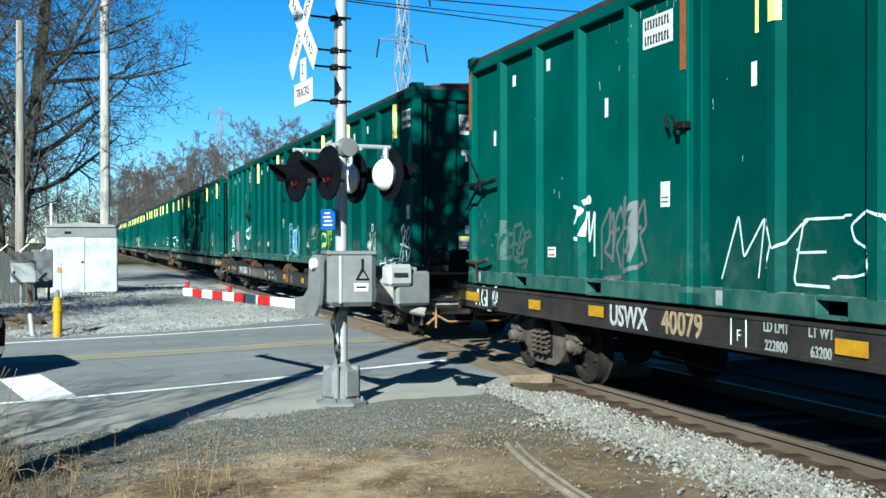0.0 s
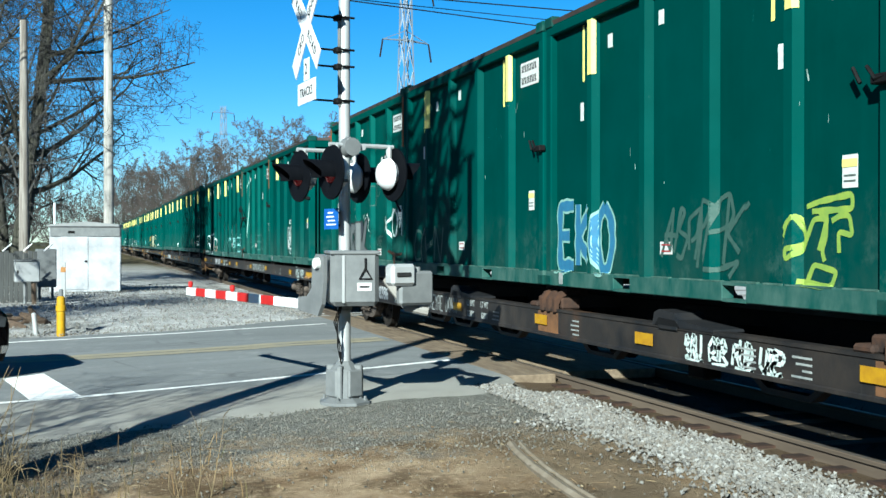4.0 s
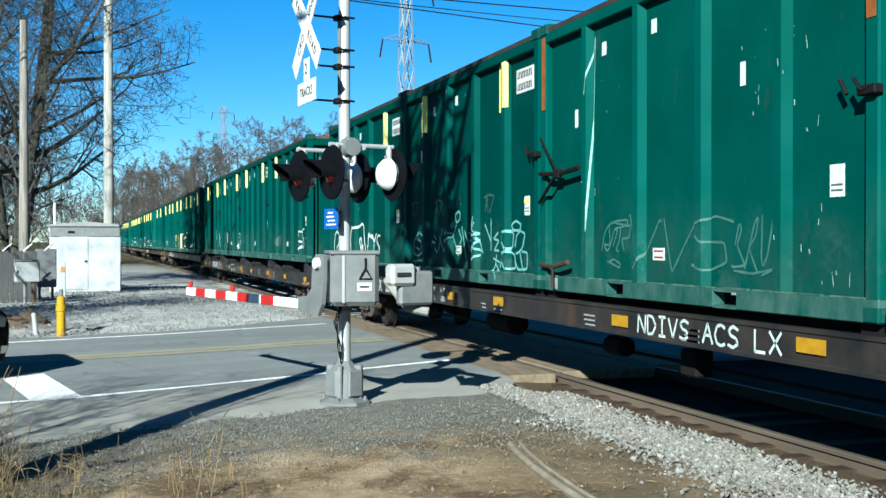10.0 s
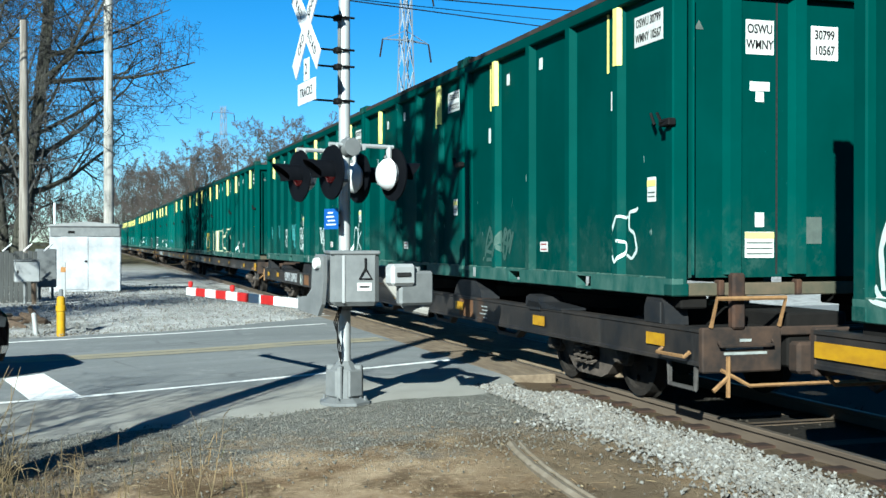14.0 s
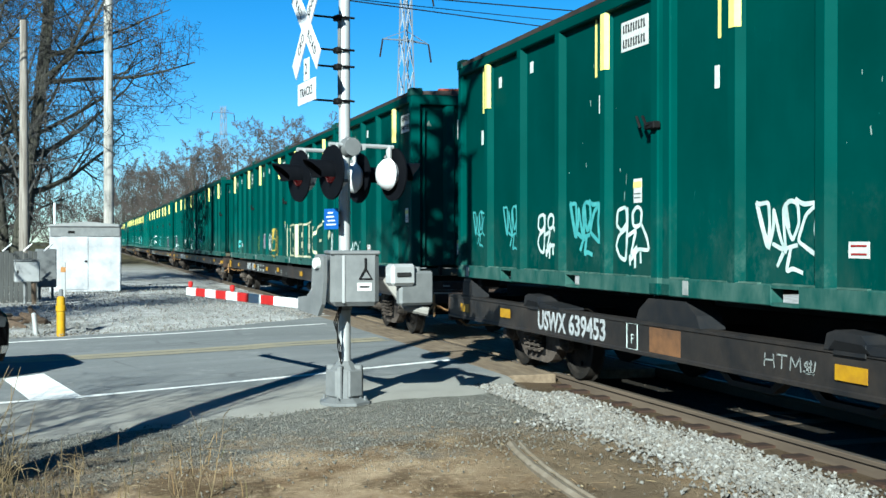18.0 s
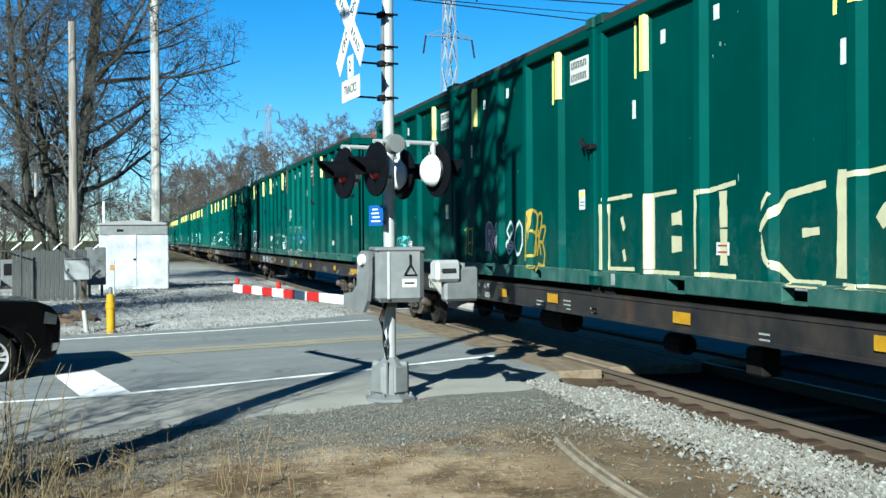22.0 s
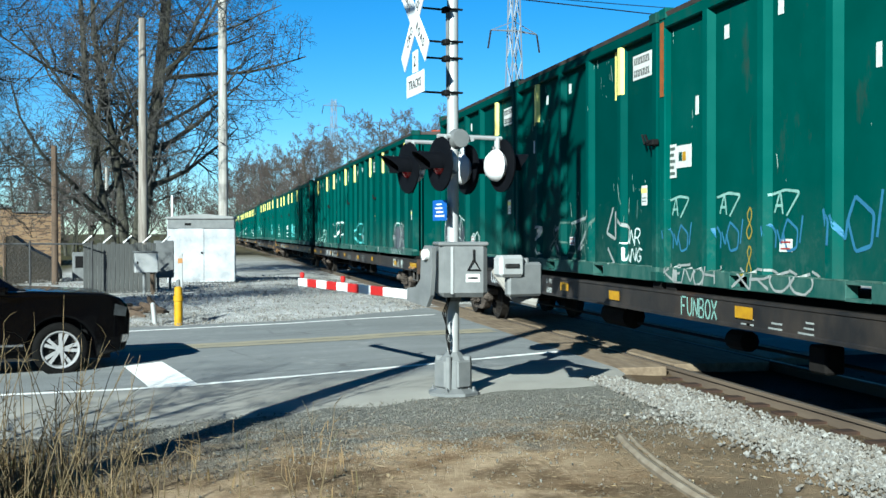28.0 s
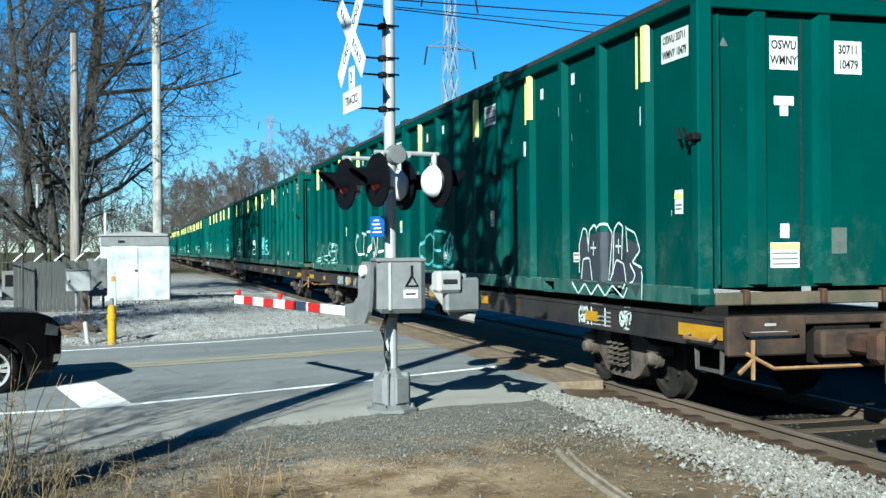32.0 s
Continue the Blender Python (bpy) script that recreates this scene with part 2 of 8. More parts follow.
WIRE = simple("black_cable", (0.00698, 0.00698, 0.00768, 1), (0.0105, 0.0105, 0.0105, 1), 9, 0.6, bump=0)
LATTICE = simple("far_lattice_steel", (0.105, 0.125, 0.153, 1), (0.091, 0.108, 0.133, 1), 1, 0.6, 0.1, 0)


def random_island(name, colours, rough=0.9):
    m = Mat(name, rough, spec=0.08)
    gi = m.t.nodes.new("ShaderNodeNewGeometry")
    rp = m.t.nodes.new("ShaderNodeValToRGB")
    rp.color_ramp.interpolation = "LINEAR"
    els = rp.color_ramp.elements
    while len(els) < len(colours):
        els.new(0.5)
    for i, c in enumerate(colours):
        els[i].position, els[i].color = i / (len(colours) - 1), c
    m.link(gi.outputs["Random Per Island"], rp.inputs[0])
    m.color(m.mix(m.mul(m.noise(30, 4, 0.6), 0.35), rp.outputs[0], (0.0419, 0.0349, 0.0279, 1)))
    return m.m


# stones under the train: dirty, with the train's shade put into their colour
SHADED_STONE = random_island("shaded_dirty_stone", [(0.0105, 0.00943, 0.00836, 1), (0.0244, 0.0209, 0.0175, 1), (0.0157, 0.0133, 0.0105, 1)])
STONE = random_island("crushed_stone", [(0.066, 0.063, 0.06, 1), (0.13, 0.128, 0.124, 1), (0.098, 0.088, 0.076, 1), (0.20, 0.20, 0.195, 1), (0.085, 0.074, 0.062, 1), (0.16, 0.16, 0.155, 1)])
GRIT = random_island("fine_gravel", [(0.04, 0.04, 0.036, 1), (0.10, 0.099, 0.09, 1), (0.075, 0.063, 0.05, 1), (0.15, 0.148, 0.136, 1), (0.05, 0.05, 0.043, 1)])
GRASS = random_island("dry_grass", [(0.098, 0.060, 0.026, 1), (0.14, 0.095, 0.045, 1), (0.066, 0.040, 0.017, 1), (0.038, 0.040, 0.015, 1), (0.115, 0.075, 0.034, 1)])
LEAF = random_island("hedge_leaf", [(0.00698, 0.0192, 0.0105, 1), (0.0122, 0.0297, 0.0157, 1), (0.00698, 0.0139, 0.00869, 1)])


def ground_material():
    m = Mat("bare_earth_and_gravel", 0.95, spec=0.05)
    dirt = m.mix(m.noise(1.6, 7, 0.7), (0.095, 0.061, 0.034, 1), (0.265, 0.200, 0.132, 1))
    dirt = m.mix(m.mul(m.noise(1.0, 6, 0.65, (1, 0.7, 1), 0.50, 0.58), 0.8), dirt, (0.052, 0.034, 0.019, 1))
    dirt = m.mix(m.mul(m.noise(22, 4, 0.7, (1, 1, 1), 0.55, 0.68), 0.5), dirt, (0.30, 0.25, 0.18, 1))
    grey = m.mix(m.noise(9, 7, 0.8), (0.048, 0.047, 0.041, 1), (0.115, 0.112, 0.10, 1))
    grey = m.mix(m.mul(m.noise(38, 3, 0.7, (1, 1, 1), 0.5, 0.62), 0.7), grey, (0.165, 0.16, 0.148, 1))
    # grey stone chips lie over the earth towards the road, ragged at the edge
    edge = m.t.nodes.new("ShaderNodeMath")
    edge.operation = "ADD"
    m.link(m.axis(1, 7.9, 10.4), edge.inputs[0])
    m.link(m.mul(m.noise(1.1, 5, 0.65, (1, 1, 1), 0.3, 0.7), 1.0), edge.inputs[1])
    sh = m.n("ShaderNodeMapRange")
    sh.inputs["From Min"].default_value, sh.inputs["From Max"].default_value = 0.75, 1.25
    m.link(edge.outputs[0], sh.inputs["Value"])
    c = m.mix(sh.outputs[0], dirt, grey)
    # brown turf far from the track on the camera's side
    c = m.mix(m.mul(m.axis(0, -0.5, -3.0), m.noise(2, 5, 0.6, (1, 1, 1), 0.2, 0.6)), c, (0.0523, 0.0384, 0.0209, 1))
    # damp dark earth beside the ballast
    c = m.mix(m.mul(m.mul(m.axis(0, 2.5, 3.3), m.axis(1, 10.2, 8.8)), m.noise(1.6, 6, 0.7, (1, 1, 1), 0.3, 0.6)), c, (0.082, 0.062, 0.041, 1))
    # brown, oily earth along the ties
    c = m.mix(m.mul(m.axis(0, 4.75, 5.15), m.noise(3, 5, 0.6, (1, 1, 1), 0.0, 0.4)), c, (0.050, 0.036, 0.0235, 1))
    # oily ground from the near rail past the far track, train's shade painted in
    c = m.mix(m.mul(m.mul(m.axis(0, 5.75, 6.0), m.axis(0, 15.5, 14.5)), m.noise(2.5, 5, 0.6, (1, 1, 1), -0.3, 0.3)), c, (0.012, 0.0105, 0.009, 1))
    # pale crushed stone beyond the road
    far = m.mul(m.mul(m.axis(1, 21.0, 23.0), m.axis(0, -6.6, -5.2)), m.noise(0.35, 5, 0.6, (1, 1, 1), 0.25, 0.5))
    c = m.mix(far, c, m.mix(m.noise(4, 7, 0.8), (0.14, 0.14, 0.137, 1), (0.33, 0.33, 0.325, 1)))
    away = m.axis(1, 60.0, 90.0)
    c = m.mix(away, c, (0.0558, 0.0471, 0.0279, 1))
    # rough grass across the road, west of the yard
    c = m.mix(m.mul(m.axis(1, 21.0, 22.5), m.axis(0, -5.4, -6.6)), c, m.mix(m.noise(3, 5, 0.7), (0.0175, 0.0209, 0.00869, 1), (0.0489, 0.0401, 0.0209, 1)))
    m.color(c)
    m.bump(m.noise(26, 6, 0.75, (1, 1, 1), 0.2, 0.8), 0.55, 0.03)
    return m.m


def asphalt_material():
    m = Mat("worn_asphalt", 0.9, spec=0.08)
    c = m.mix(m.noise(0.9, 6, 0.65, (0.18, 1.5, 1), 0.3, 0.7), (0.066, 0.071, 0.074, 1), (0.116, 0.122, 0.125, 1))
    c = m.mix(m.mul(m.noise(70, 3, 0.7, (1, 1, 1), 0.35, 0.7), 0.55), c, (0.16, 0.163, 0.165, 1))
    c = m.mix(m.mul(m.noise(2.4, 5, 0.7, (1, 1, 1), 0.56, 0.66), 0.35), c, (0.19, 0.19, 0.187, 1))
    # the shoulder on the near side is paler and dusty
    c = m.mix(m.mul(m.axis(1, 13.5, 12.6), 0.85), c, m.mix(m.noise(1.5, 5, 0.6), (0.161, 0.153, 0.138, 1), (0.195, 0.189, 0.171, 1)))
    cr = m.n("ShaderNodeTexVoronoi", Scale=0.35)
    cr.feature = "DISTANCE_TO_EDGE"
    m.link(m.coord(), cr.inputs["Vector"])
    ln = m.n("ShaderNodeMapRange")
    ln.inputs["From Min"].default_value, ln.inputs["From Max"].default_value = 0.012, 0.004
    cr.inputs["Randomness"].default_value = 1.0
    m.link(cr.outputs["Distance"], ln.inputs["Value"])
    c = m.mix(m.mul(m.mul(ln.outputs[0], m.noise(0.6, 3, 0.6, (1, 1, 1), 0.5, 0.6)), 0.35), c, (0.0175, 0.0175, 0.0175, 1))
    m.color(c)
    m.bump(m.noise(120, 3, 0.7, (1, 1, 1), 0.2, 0.8), 0.3, 0.006)
    return m.m


GROUND, ASPHALT = ground_material(), asphalt_material()


# ---- mesh helpers ----
class Geo:
    """Collects vertices and faces of one mesh."""
    def __init__(self):
        self.v, self.f = [], []

    def add(self, vs, fs):
        k = len(self.v)
        self.v.extend([tuple(p) for p in vs])
        self.f.extend([tuple(i + k for i in q) for q in fs])
        return self

    def box(self, x0, x1, y0, y1, z0, z1, c=0.0):
        """A box, with its twelve edges chamfered by c where c is given."""
        if not c:
            vs = [(x, y, z) for x in (x0, x1) for y in (y0, y1) for z in (z0, z1)]
            return self.add(vs, [(0, 1, 3, 2), (4, 6, 7, 5), (0, 4, 5, 1), (2, 3, 7, 6), (0, 2, 6, 4), (1, 5, 7, 3)])
        vs, idx = [], {}
        for ix, x in enumerate((x0, x1)):
            for iy, y in enumerate((y0, y1)):
                for iz, z in enumerate((z0, z1)):
                    sx, sy, sz = 1 - 2 * ix, 1 - 2 * iy, 1 - 2 * iz
                    for a, p in enumerate(((x, y + sy * c, z + sz * c), (x + sx * c, y, z + sz * c), (x + sx * c, y + sy * c, z))):
                        idx[ix, iy, iz, a] = len(vs)
                        vs.append(p)
        fs = []
        for s in (0, 1):
            fs.append(tuple(idx[s, a, b, 0] for a, b in ((0, 0), (1, 0), (1, 1), (0, 1))))
            fs.append(tuple(idx[a, s, b, 1] for a, b in ((0, 0), (1, 0), (1, 1), (0, 1))))
            fs.append(tuple(idx[a, b, s, 2] for a, b in ((0, 0), (1, 0), (1, 1), (0, 1))))
        for a in (0, 1):
            for b in (0, 1):
                fs.append((idx[0, a, b, 1], idx[1, a, b, 1], idx[1, a, b, 2], idx[0, a, b, 2]))
                fs.append((idx[a, 0, b, 0], idx[a, 1, b, 0], idx[a, 1, b, 2], idx[a, 0, b, 2]))
                fs.append((idx[a, b, 0, 0], idx[a, b, 1, 0], idx[a, b, 1, 1], idx[a, b, 0, 1]))
                for e in (0, 1):
                    fs.append((idx[a, b, e, 0], idx[a, b, e, 1], idx[a, b, e, 2]))
        return self.add(vs, fs)

    def tube(self, pts, radii, sides=6, caps=True):
        pts = [Vector(p) for p in pts]
        n = len(pts)
        if isinstance(radii, (int, float)):
            radii = [radii] * n
        vs, fs = [], []
        side = None
        for i, p in enumerate(pts):
            d = pts[min(i + 1, n - 1)] - pts[max(i - 1, 0)]
            if d.length < 1e-9:
                d = Vector((0, 0, 1))
            d.normalize()
            if side is None:
                side = d.orthogonal().normalized()
            else:
                side = side - d * side.dot(d)
                side = side.normalized() if side.length > 1e-6 else d.orthogonal().normalized()
            up = d.cross(side)
            for k in range(sides):
                a = 2 * math.pi * k / sides
                vs.append(p + (side * math.cos(a) + up * math.sin(a)) * radii[i])
        for i in range(n - 1):
            for k in range(sides):
                k2 = (k + 1) % sides
                fs.append((i * sides + k, i * sides + k2, (i + 1) * sides + k2, (i + 1) * sides + k))
        if caps:
            fs.append(tuple(range(sides - 1, -1, -1)))
            fs.append(tuple((n - 1) * sides + k for k in range(sides)))
        return self.add(vs, fs)

    def prism(self, outline, axis, a, b):
        """An outline of (u, v) pairs swept along one axis from a to b."""
        n = len(outline)
        def place(u, v, w):
            return (w, u, v) if axis == 0 else (u, w, v) if axis == 1 else (u, v, w)
        vs = [place(u, v, a) for u, v in outline] + [place(u, v, b) for u, v in outline]
        fs = [tuple(range(n))[::-1], tuple(range(n, 2 * n))]
        fs += [(i, (i + 1) % n, n + (i + 1) % n, n + i) for i in range(n)]
        return self.add(vs, fs)

    def lathe(self, profile, axis=0, sides=20, centre=(0, 0, 0), caps=True):
        """Turns a profile of (along, radius) about an axis."""
        vs, fs = [], []
        for a, r in profile:
            for k in range(sides):
                t = 2 * math.pi * k / sides
                u, w = r * math.cos(t), r * math.sin(t)
                p = (a, u, w) if axis == 0 else (u, a, w) if axis == 1 else (u, w, a)
                vs.append(tuple(p[i] + centre[i] for i in range(3)))
        n = len(profile)
        for i in range(n - 1):
            for k in range(sides):
                k2 = (k + 1) % sides
                fs.append((i * sides + k, i * sides + k2, (i + 1) * sides + k2, (i + 1) * sides + k))
        if caps:
            fs.append(tuple(range(sides)))
            fs.append(tuple((n - 1) * sides + k for k in range(sides)))
        return self.add(vs, fs)

    def mesh(self, name, mat, smooth=False):
        me = bpy.data.meshes.new(name)
        me.from_pydata(self.v, [], self.f)
        bm = bmesh.new()
        bm.from_mesh(me)
        if len(bm.faces) < 40000:
            bmesh.ops.recalc_face_normals(bm, faces=bm.faces)
        bm.to_mesh(me)
        bm.free()
        me.materials.append(mat)
        if smooth:
            me.polygons.foreach_set("use_smooth", [True] * len(me.polygons))
            me.set_sharp_from_angle(angle=radians(40))
        return me


def part(name, geo, mat, parent, label="", m=None, smooth=False):
    me = geo if isinstance(geo, bpy.types.Mesh) else geo.mesh(name, mat, smooth)
    ob = new(name, me)
    ob.parent = parent
    if m is not None:
        ob.matrix_basis = m
    return tagged(ob, label)


def thing(name, label, category, m=None, group="", kind=""):
    ob = new(name)
    ob.empty_display_size = 0.2
    if m is not None:
        ob.matrix_basis = m
    return tagged(ob, label, category, group, kind)


def solid(name, geo, mat, label, category, m=None, group="", kind="", smooth=False):
    ob = new(name, geo if isinstance(geo, bpy.types.Mesh) else geo.mesh(name, mat, smooth))
    if m is not None:
        ob.matrix_basis = m
    return tagged(ob, label, category, group, kind)


def lettering(name, text, size, mat, parent, m, label="", align="CENTER", squeeze=1.0, bold=0.0):
    cu = bpy.data.curves.new(name, "FONT")
    cu.body, cu.size, cu.align_x, cu.align_y = text, size, align, "CENTER"
    cu.extrude, cu.resolution_u, cu.offset = 0.001, 3, bold
    cu.materials.append(mat)
    ob = new(name, cu)
    ob.parent = parent
    ob.matrix_basis = m @ Matrix.Diagonal((squeeze, 1, 1, 1))
    return tagged(ob, label)


def smooth01(x):
    x = min(1.0, max(0.0, x))
    return x * x * (3 - 2 * x)


def level(x, y):
    """The lie of the land: it falls gently away from the track's hump, and drops to the tie ends."""
    z = -0.03 * min(9.0, max(0.0, 3 - x)) * smooth01((27 - y) / 8)
    return z


def bed(x, y):
    road = smooth01((y - 12.7 - 0.25 * (x - 5)) / 0.35) * smooth01((24.8 + 0.25 * (x - 5) - y) / 0.4)
    z = level(x, y)
    drop = smooth01((x - 4.45) / 0.55) * smooth01((13.5 - x) / 1.0)
    low = -0.122
    return z + (low - z) * drop * (1 - road) - 0.05 * road * (1 if x > -40 else 0)
# ---- ground, road and track ----
def axis_steps(fine0, fine1, step, reach):
    c = list(np.arange(fine0, fine1 + 1e-6, step))
    s, a, b = step, fine0, fine1
    while a > -reach or b < reach:
        s *= 1.45
        a, b = a - s, b + s
        c = [a] + c + [b]
    return c


def build_ground():
    xs, ys = axis_steps(-7.0, 9.0, 0.2, 2600), axis_steps(2.0, 27.0, 0.2, 2600)
    vs = []
    for y in ys:
        for x in xs:
            near = -8 < x < 10 and 1 < y < 28
            wob = noise.noise((x * 1.3, y * 1.3, 0)) * 0.018 + noise.noise((x * 4, y * 4, 3)) * 0.008 if near else 0
            if 4.9 < x < 8.5:
                wob *= 0.4
            mound = 0.10 * smooth01((y - 24) / 4) * smooth01((44 - y) / 6) * smooth01((4 - x) / 2) * smooth01((x + 6) / 3)
            vs.append((x, y, bed(x, y) - 0.012 + wob + mound * (0.7 + 0.6 * noise.noise((x * 0.6, y * 0.6, 7)))))
    w = len(xs)
    fs = [(j * w + i, j * w + i + 1, (j + 1) * w + i + 1, (j + 1) * w + i) for j in range(len(ys) - 1) for i in range(w - 1)]
    g = Geo()
    g.v, g.f = vs, fs
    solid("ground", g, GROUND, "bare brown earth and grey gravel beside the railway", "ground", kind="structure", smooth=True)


build_ground()

NEAR_EDGE = [(-60, 4.5), (-5.0, 10.35), (-2.9, 10.54), (-0.7, 10.45), (1.4, 10.85), (2.2, 11.0), (3.1, 11.35), (4.3, 11.5), (4.93, 12.6)]
FAR_EDGE = [(-60, 9.0), (-7.0, 20.6), (-1.4, 21.75), (1.5, 21.9), (3.2, 22.8), (4.3, 24.0), (4.93, 24.6)]


def along(line, x):
    for (x0, y0), (x1, y1) in zip(line, line[1:]):
        if x <= x1:
            return y0 + (y1 - y0) * (x - x0) / (x1 - x0)
    return line[-1][1]


def build_road():
    xs = [-60, -45, -32, -22, -16, -12, -9] + list(np.arange(-7, 4.7, 0.25)) + [4.93]
    g, n = Geo(), 40
    vs = []
    for x in xs:
        a, b = along(NEAR_EDGE, x), along(FAR_EDGE, x)
        if x > -6:
            a += noise.noise((x * 1.7, 0, 0)) * 0.12 + noise.noise((x * 6, 2, 0)) * 0.05
            b += noise.noise((x * 1.3, 5, 0)) * 0.2
        for k in range(n + 1):
            y = a + (b - a) * k / n
            rim = 0.035 if k in (0, n) else 0.0
            vs.append((x, y, level(x, y) + 0.012 - rim))
    w = n + 1
    fs = [(i * w + k, (i + 1) * w + k, (i + 1) * w + k + 1, i * w + k + 1) for i in range(len(xs) - 1) for k in range(n)]
    g.v, g.f = vs, fs
    road = solid("road", g, ASPHALT, "worn grey two-lane asphalt road with a dusty shoulder", "road", kind="structure", smooth=True)
    g = Geo()
    g.box(8.1, 60, 14.2, 24.9, -0.06, 0.004)
    solid("road_beyond", g, ASPHALT, "grey asphalt road going on behind the train", "road", kind="structure")
    return road


build_road()


def stripe(name, line, width, mat, label, category="road marking"):
    pts = []
    for (x0, y0), (x1, y1) in zip(line, line[1:]):
        n = max(2, int(abs(x1 - x0) / 0.4))
        pts += [(x0 + (x1 - x0) * k / n, y0 + (y1 - y0) * k / n) for k in range(n)]
    pts.append(line[-1])
    g = Geo()
    for i, (x, y) in enumerate(pts):
        j, k = min(i + 1, len(pts) - 1), max(i - 1, 0)
        dx, dy = pts[j][0] - pts[k][0], pts[j][1] - pts[k][1]
        q = math.hypot(dx, dy)
        r = width / 2 * (0.9 + 0.2 * noise.noise((x * 3, y, 1)))
        for s in (-1, 1):
            px, py = x - dy / q * r * s, y + dx / q * r * s
            g.v.append((px, py, level(px, py) + 0.017))
    g.f = [(2 * i, 2 * i + 2, 2 * i + 3, 2 * i + 1) for i in range(len(pts) - 1)]
    return solid(name, g, mat, label, category, kind="structure")


stripe("edge_line", [(-45, 6.8), (-9, 12.35), (-5.06, 12.95), (-3.6, 13.2), (-2.07, 13.27), (-0.86, 13.13), (-0.07, 13.17), (1.28, 13.46), (2.75, 13.82), (4.22, 14.55), (4.85, 14.85)], 0.15, PAINT_W, "white painted edge line on the asphalt")
stripe("edge_line", [(-45, 8.6), (-7, 19.5), (-1.37, 20.87), (1.49, 21.05), (3.0, 21.4), (4.6, 22.15)], 0.14, PAINT_W, "white painted edge line on the far side of the road")
for off in (-0.19, 0.19):
    stripe("centre_line", [(-45, 7.5 + off), (-7.06, 16.9 + off), (-1.17, 17.75 + off), (0.43, 17.72 + off), (2.37, 17.75 + off), (4.81, 18.4 + off)], 0.36, PAINT_Y, "faded yellow centre line on the asphalt")


def build_stop_bar():
    g = Geo()
    c = [(-0.98, 15.42), (-0.50, 15.75), (-0.02, 13.2), (-0.55, 13.1)]
    for i in range(9):
        for j in range(5):
            a = Vector(c[0]).lerp(Vector(c[1]), j / 4)
            b = Vector(c[3]).lerp(Vector(c[2]), j / 4)
            p = a.lerp(b, i / 8)
            g.v.append((p.x, p.y, level(p.x, p.y) + 0.021))
    g.f = [(i * 5 + j, i * 5 + j + 1, i * 5 + j + 6, i * 5 + j + 5) for i in range(8) for j in range(4)]
    solid("stop_bar", g, PAINT_W, "broad white stop bar painted across the lane", "road marking", kind="structure")


build_stop_bar()

TRACK = 6.45           # the train's centre line
FAR_TRACK = 11.0


def rail_geo(y0, y1):
    g = Geo()
    half = [(0.07, -0.172), (0.07, -0.16), (0.012, -0.14), (0.010, -0.045), (0.034, -0.036), (0.034, -0.008), (0.026, 0.0)]
    outline = [(-u, v) for u, v in half] + [(u, v) for u, v in reversed(half)]
    g.prism(outline, 1, y0, y1)
    return g


